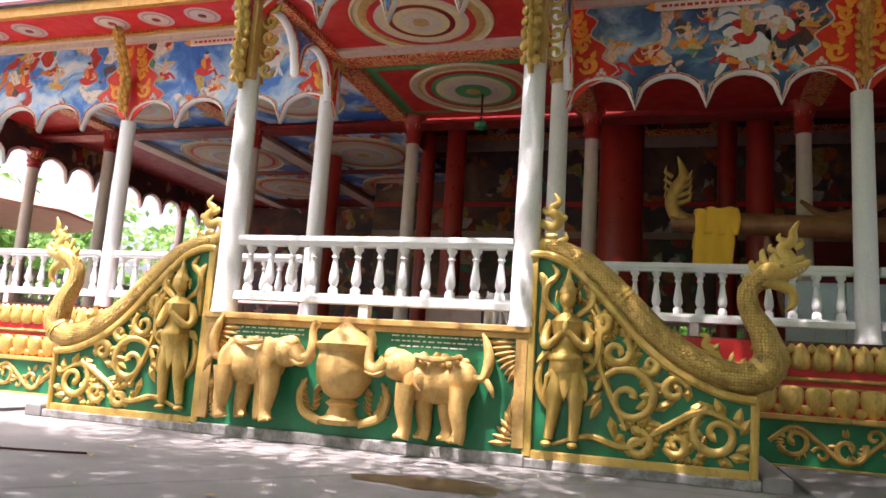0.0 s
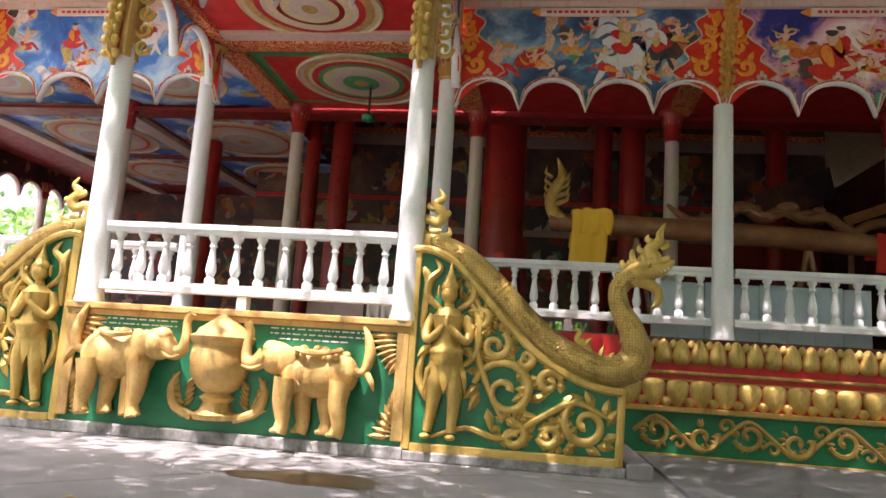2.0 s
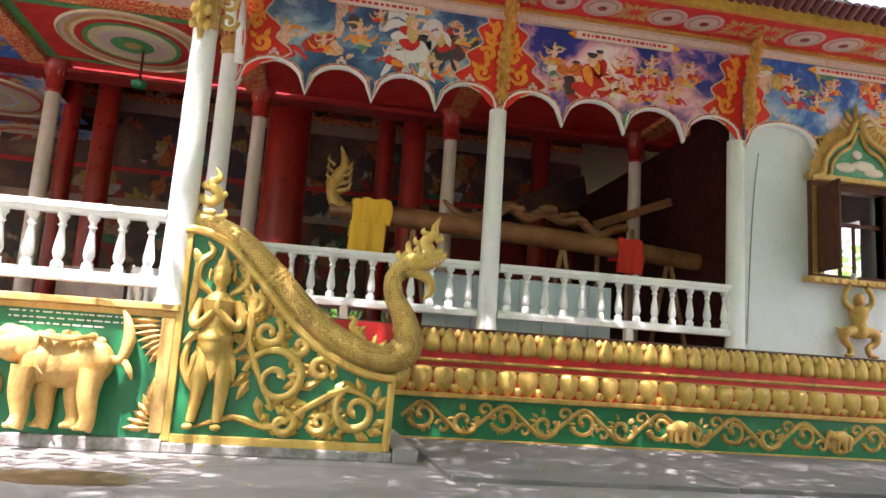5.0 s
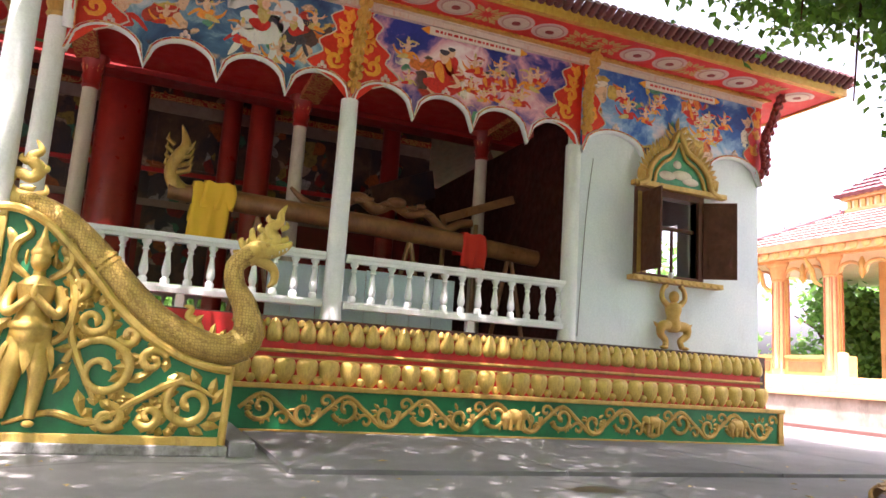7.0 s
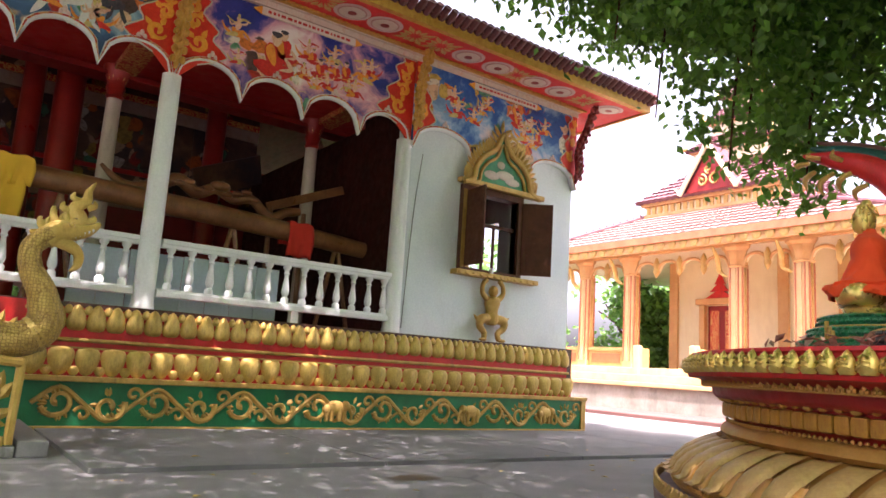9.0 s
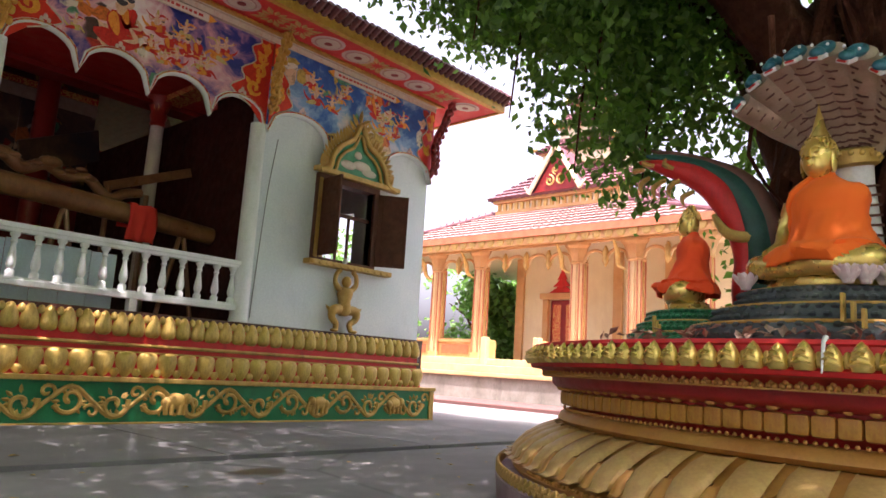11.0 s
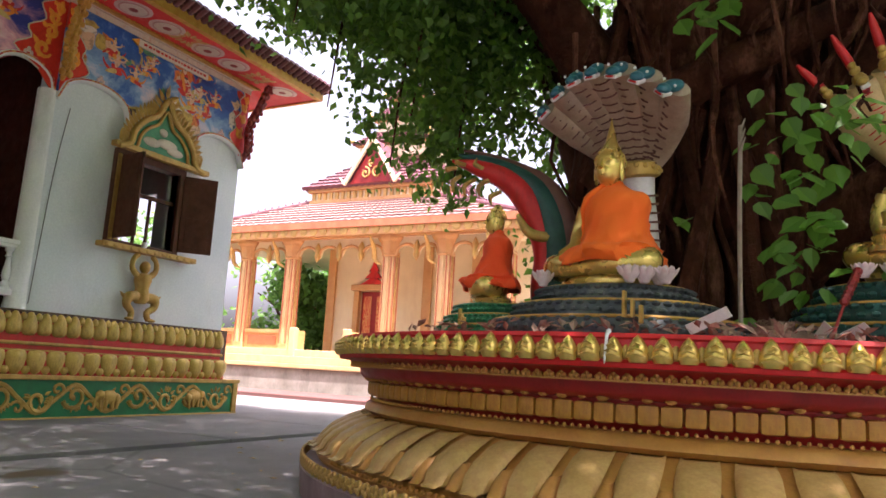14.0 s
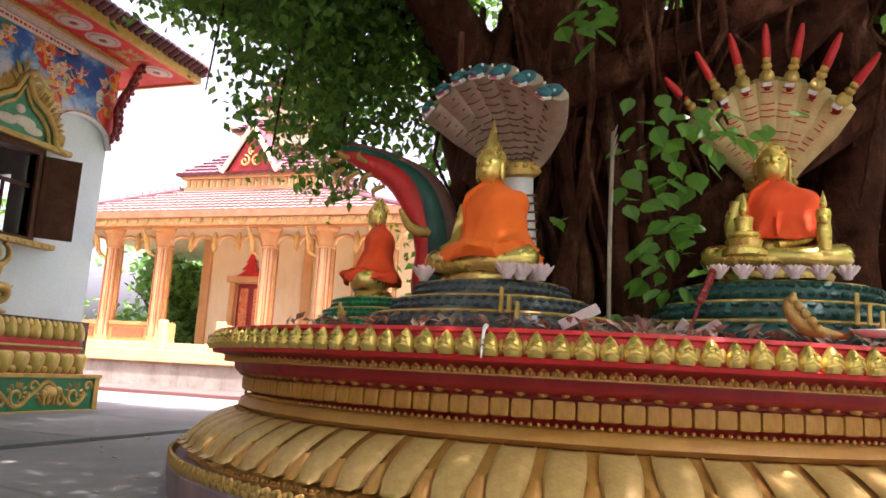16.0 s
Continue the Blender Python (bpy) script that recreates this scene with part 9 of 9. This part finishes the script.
# heart-shaped leaves of the sapling by the stick and at the right
def heart_leaf(bm, p, d, s, size):
    d, s = Vector(d).normalized(), Vector(s).normalized()
    n_ = d.cross(s)
    out = [(0, 0), (0.12, 0.34), (0.38, 0.46), (0.62, 0.34), (0.85, 0.12), (1.1, 0.0)]
    mid = [bm.verts.new(Vector(p) + d * size * a) for a, b in out]
    for h in (-1, 1):
        rim = [bm.verts.new(Vector(p) + d * size * a + s * h * size * b + n_ * b * size * 0.18) for a, b in out[1:-1]]
        chain = [mid[0]] + rim + [mid[-1]]
        for i in range(len(chain) - 1):
            if i == 0:
                bm.faces.new((mid[0], mid[1], chain[1]))
            elif i == len(chain) - 2:
                bm.faces.new((mid[i], mid[i + 1], chain[i]))
            else:
                bm.faces.new((mid[i], mid[i + 1], chain[i + 1], chain[i]))


def sapling(name, stem, k, size, spread_, label):
    sp = thing(name, label, "plant", "saplings")
    q = smooth_path(stem, 6)
    part("stem", tube(bmesh.new(), q, spread([0.02, 0.008], len(q)), 6), BARK, sp)
    for i in range(k):
        p = q[rnd.randrange(len(q) // 4, len(q))] + Vector((rnd.gauss(-0.1, spread_ * 0.4), rnd.gauss(0, spread_), rnd.gauss(0, spread_)))
        bm = bmesh.new()
        heart_leaf(bm, p, (rnd.gauss(-0.3, 0.5), rnd.gauss(0, 0.8), -1 + rnd.gauss(0, 0.5)), (rnd.gauss(0.1, 0.3), 1, rnd.gauss(0, 0.5)), size * rnd.uniform(0.7, 1.2))
        part("leaf", bm, LEAF_BIG, sp, smooth=True)
    return sp


sapling("fig_sapling", [(5.95, 0.12, TOP), (5.95, 0.08, 2.0), (5.9, 0.05, 2.6), (5.82, -0.05, 3.25)], 70, 0.17, 0.2, "young fig shoots with heart-shaped green leaves by the stick")
sapling("fig_sapling", [(6.4, -1.9, 2.6), (5.9, -1.95, 3.2), (5.5, -1.95, 3.7), (5.2, -1.85, 4.0)], 54, 0.17, 0.3, "heart-shaped green leaves hanging before the cream hood")
sapling("fig_sapling", [(6.3, -0.35, 3.4), (5.9, -0.3, 3.2), (5.6, -0.35, 3.0), (5.4, -0.45, 2.9)], 14, 0.15, 0.14, "young fig shoots with heart-shaped leaves over the shrine")
sapling("fig_sapling", [(6.3, 0.9, 4.3), (5.9, 0.75, 4.2), (5.6, 0.6, 4.1), (5.4, 0.55, 4.0)], 16, 0.18, 0.14, "young fig shoots with heart-shaped leaves over the shrine")
sp = sapling("fig_sapling", [(6.0, 0.95, 2.4), (5.8, 0.9, 2.38), (5.6, 0.86, 2.36)], 2, 0.2, 0.03, "single green leaf sprouting from the trunk")


# ---- trees beyond the buildings, and unseen ones behind the eye ----
def far_tree(at, h, r, seed, label, material=LEAF_FAR):
    t_ = thing("tree", label, "tree", "trees beyond", at=(*at, 0))
    rn = random.Random(seed)
    bm = tube(bmesh.new(), smooth_path([(0, 0, 0), (rn.uniform(-0.2, 0.2), 0.1, h * 0.3), (rn.uniform(-0.4, 0.4), 0, h * 0.6), (0, 0, h * 0.85)], 4), spread([0.3, 0.22, 0.14, 0.04], 13), 8)
    for i in range(6):
        a = rn.uniform(0, 6.28)
        tube(bm, [(0, 0, h * rn.uniform(0.3, 0.6)), (math.cos(a) * r * 0.6, math.sin(a) * r * 0.6, h * rn.uniform(0.6, 0.85))], [0.1, 0.03], 6)
    part("trunk", bm, BARK, t_)
    cs = []
    lobes = [(rn.uniform(-0.6, 0.6) * r, rn.uniform(-0.6, 0.6) * r, h * rn.uniform(0.25, 0.9), r * rn.uniform(0.35, 0.6)) for _ in range(11)]
    for x, y, z, q_ in lobes:
        for _ in range(26):
            u = Vector((rn.gauss(0, 1), rn.gauss(0, 1), rn.gauss(0, 1))).normalized() * q_ * rn.uniform(0.6, 1.05)
            cs.append((x + u.x, y + u.y, max(0.3, z + u.z * 0.8)))
    vs_, fs_ = leaves(rn, cs, 0.42, 9, 0.3, 0.4)
    leaf_object("crown", vs_, fs_, material, t_, kind="stuff")


# the last nine stand unseen behind the eye, added to block sky light
for i, (x, y, h, r) in enumerate(((-26, 24, 7, 3.6), (-21, 29, 8, 4), (-15, 31, 7, 3.6), (-9, 30, 6.5, 3.4), (-3, 30, 6.5, 3.6), (3, 30, 6, 3.2), (9, 30, 7, 3.6), (15, 31, 9, 4.2), (-30, 17, 7, 3.6), (-24, 17.5, 5, 2.4),
                                  (20, 33, 8.5, 3.8), (27, 31.5, 9.5, 4.2), (35, 27, 10, 4.4), (36, 19, 9, 4), (37, 10, 9, 4.2), (33, 3, 9, 4.2), (30.5, 25.2, 7, 2.8), (24, -6, 9, 4.4), (20, -12, 9, 4.4), (16, -4, 7, 3.2), (26, 0, 8, 3.8), (31, 23.0, 6, 2.4), (-14, -14, 10, 5), (-6, -17, 11, 5), (3, -17, 11, 5), (12, -16, 11, 5), (-18, -5, 9, 4.5), (-20, 4, 9, 4.5), (-13, -6, 9, 4.5), (0, -12, 10, 5), (8, -11, 10, 5))):
    far_tree((x, y), h, r, 100 + i, "green tree round the temple buildings, unseen ones added to block sky")
for i, (x, y, h, r) in enumerate(((-6, 26, 3.4, 1.8), (-2, 26, 3.2, 1.7), (1.5, 26, 3.4, 1.8), (4.5, 26, 3.2, 1.7), (-21, 15.0, 6.5, 2.4), (-23.0, 19, 7, 2.6), (-20.5, 11.5, 6.2, 2.4), (-26, 15, 8, 3.0), (10, 26, 5.5, 2.2), (13.5, 24, 5, 2.0))):
    far_tree((x, y), h, r, 300 + i, "sunlit bush seen through the hall", LEAF_FAR)

# ---- the yard's small things ----
PUDDLE = Nodes("damp_patch")
PUDDLE_M = PUDDLE.done(PUDDLE.mix(PUDDLE.noise(4.0, 5.0), (0.045, 0.032, 0.018), (0.085, 0.058, 0.026)), 0.42, 0.0, 0.3)


def blot(x, y, rx, ry, z, label):
    bm = bmesh.new()
    c = bm.verts.new((x, y, z))
    ring = []
    for i in range(36):
        a = 2 * math.pi * i / 36
        f = 1 + 0.12 * math.sin(3 * a + x) + 0.07 * math.sin(7 * a)
        ring.append(bm.verts.new((x + rx * f * math.cos(a), y + ry * f * math.sin(a), z)))
    for i in range(36):
        bm.faces.new((c, ring[i], ring[(i + 1) % 36]))
    tagged(part("damp_patch", bm, PUDDLE_M), label, "puddle", "damp patches")


blot(-2.0, 6.55, 0.72, 0.34, 0.005, "dark damp patch with algae on the concrete")
blot(4.35, 6.3, 0.3, 0.17, 0.005, "small brown damp stain on the concrete")
bm = bmesh.new()
rnd = random.Random(8)
DRY = paint("fallen_leaf_yellow", (0.45, 0.28, 0.05), (0.55, 0.42, 0.10), 0.7, 0.0, 10.0, 40.0, 0.2)
for i in range(70):
    x, y = rnd.uniform(-7, 10), rnd.uniform(3.6, 8.0)
    z = 0.058 if (x > 1.5 and y > 7.15) else 0.008
    m = pose(x, y, z, 0, 0, rnd.uniform(0, 360)) @ Matrix.Scale(rnd.uniform(0.4, 1.1), 4)
    bm.faces.new([bm.verts.new(m @ Vector(p)) for p in ((-0.05, 0, 0), (0, -0.025, 0.012), (0.055, 0, 0.004), (0, 0.025, 0.012))])
tagged(part("fallen_leaves", bm, DRY), "scattered yellow fallen leaves on the concrete", "leaves", kind="stuff")
bm = tube(bmesh.new(), smooth_path([(-6.6, 5.6, 0.012), (-6.0, 5.7, 0.014), (-5.3, 5.95, 0.012)], 4), 0.012, 6)
tagged(part("twig", bm, BARK), "thin dark twig lying on the concrete", "twig")
bm = bmesh.new()
box(bm, -30, -29.7, -30, 40, 0, 2.2)
box(bm, -30, 45, -30.3, -30, 0, 2.2)
tagged(part("wall_yard", bm, STAINED), "plain stained yard wall behind", "wall", kind="structure")
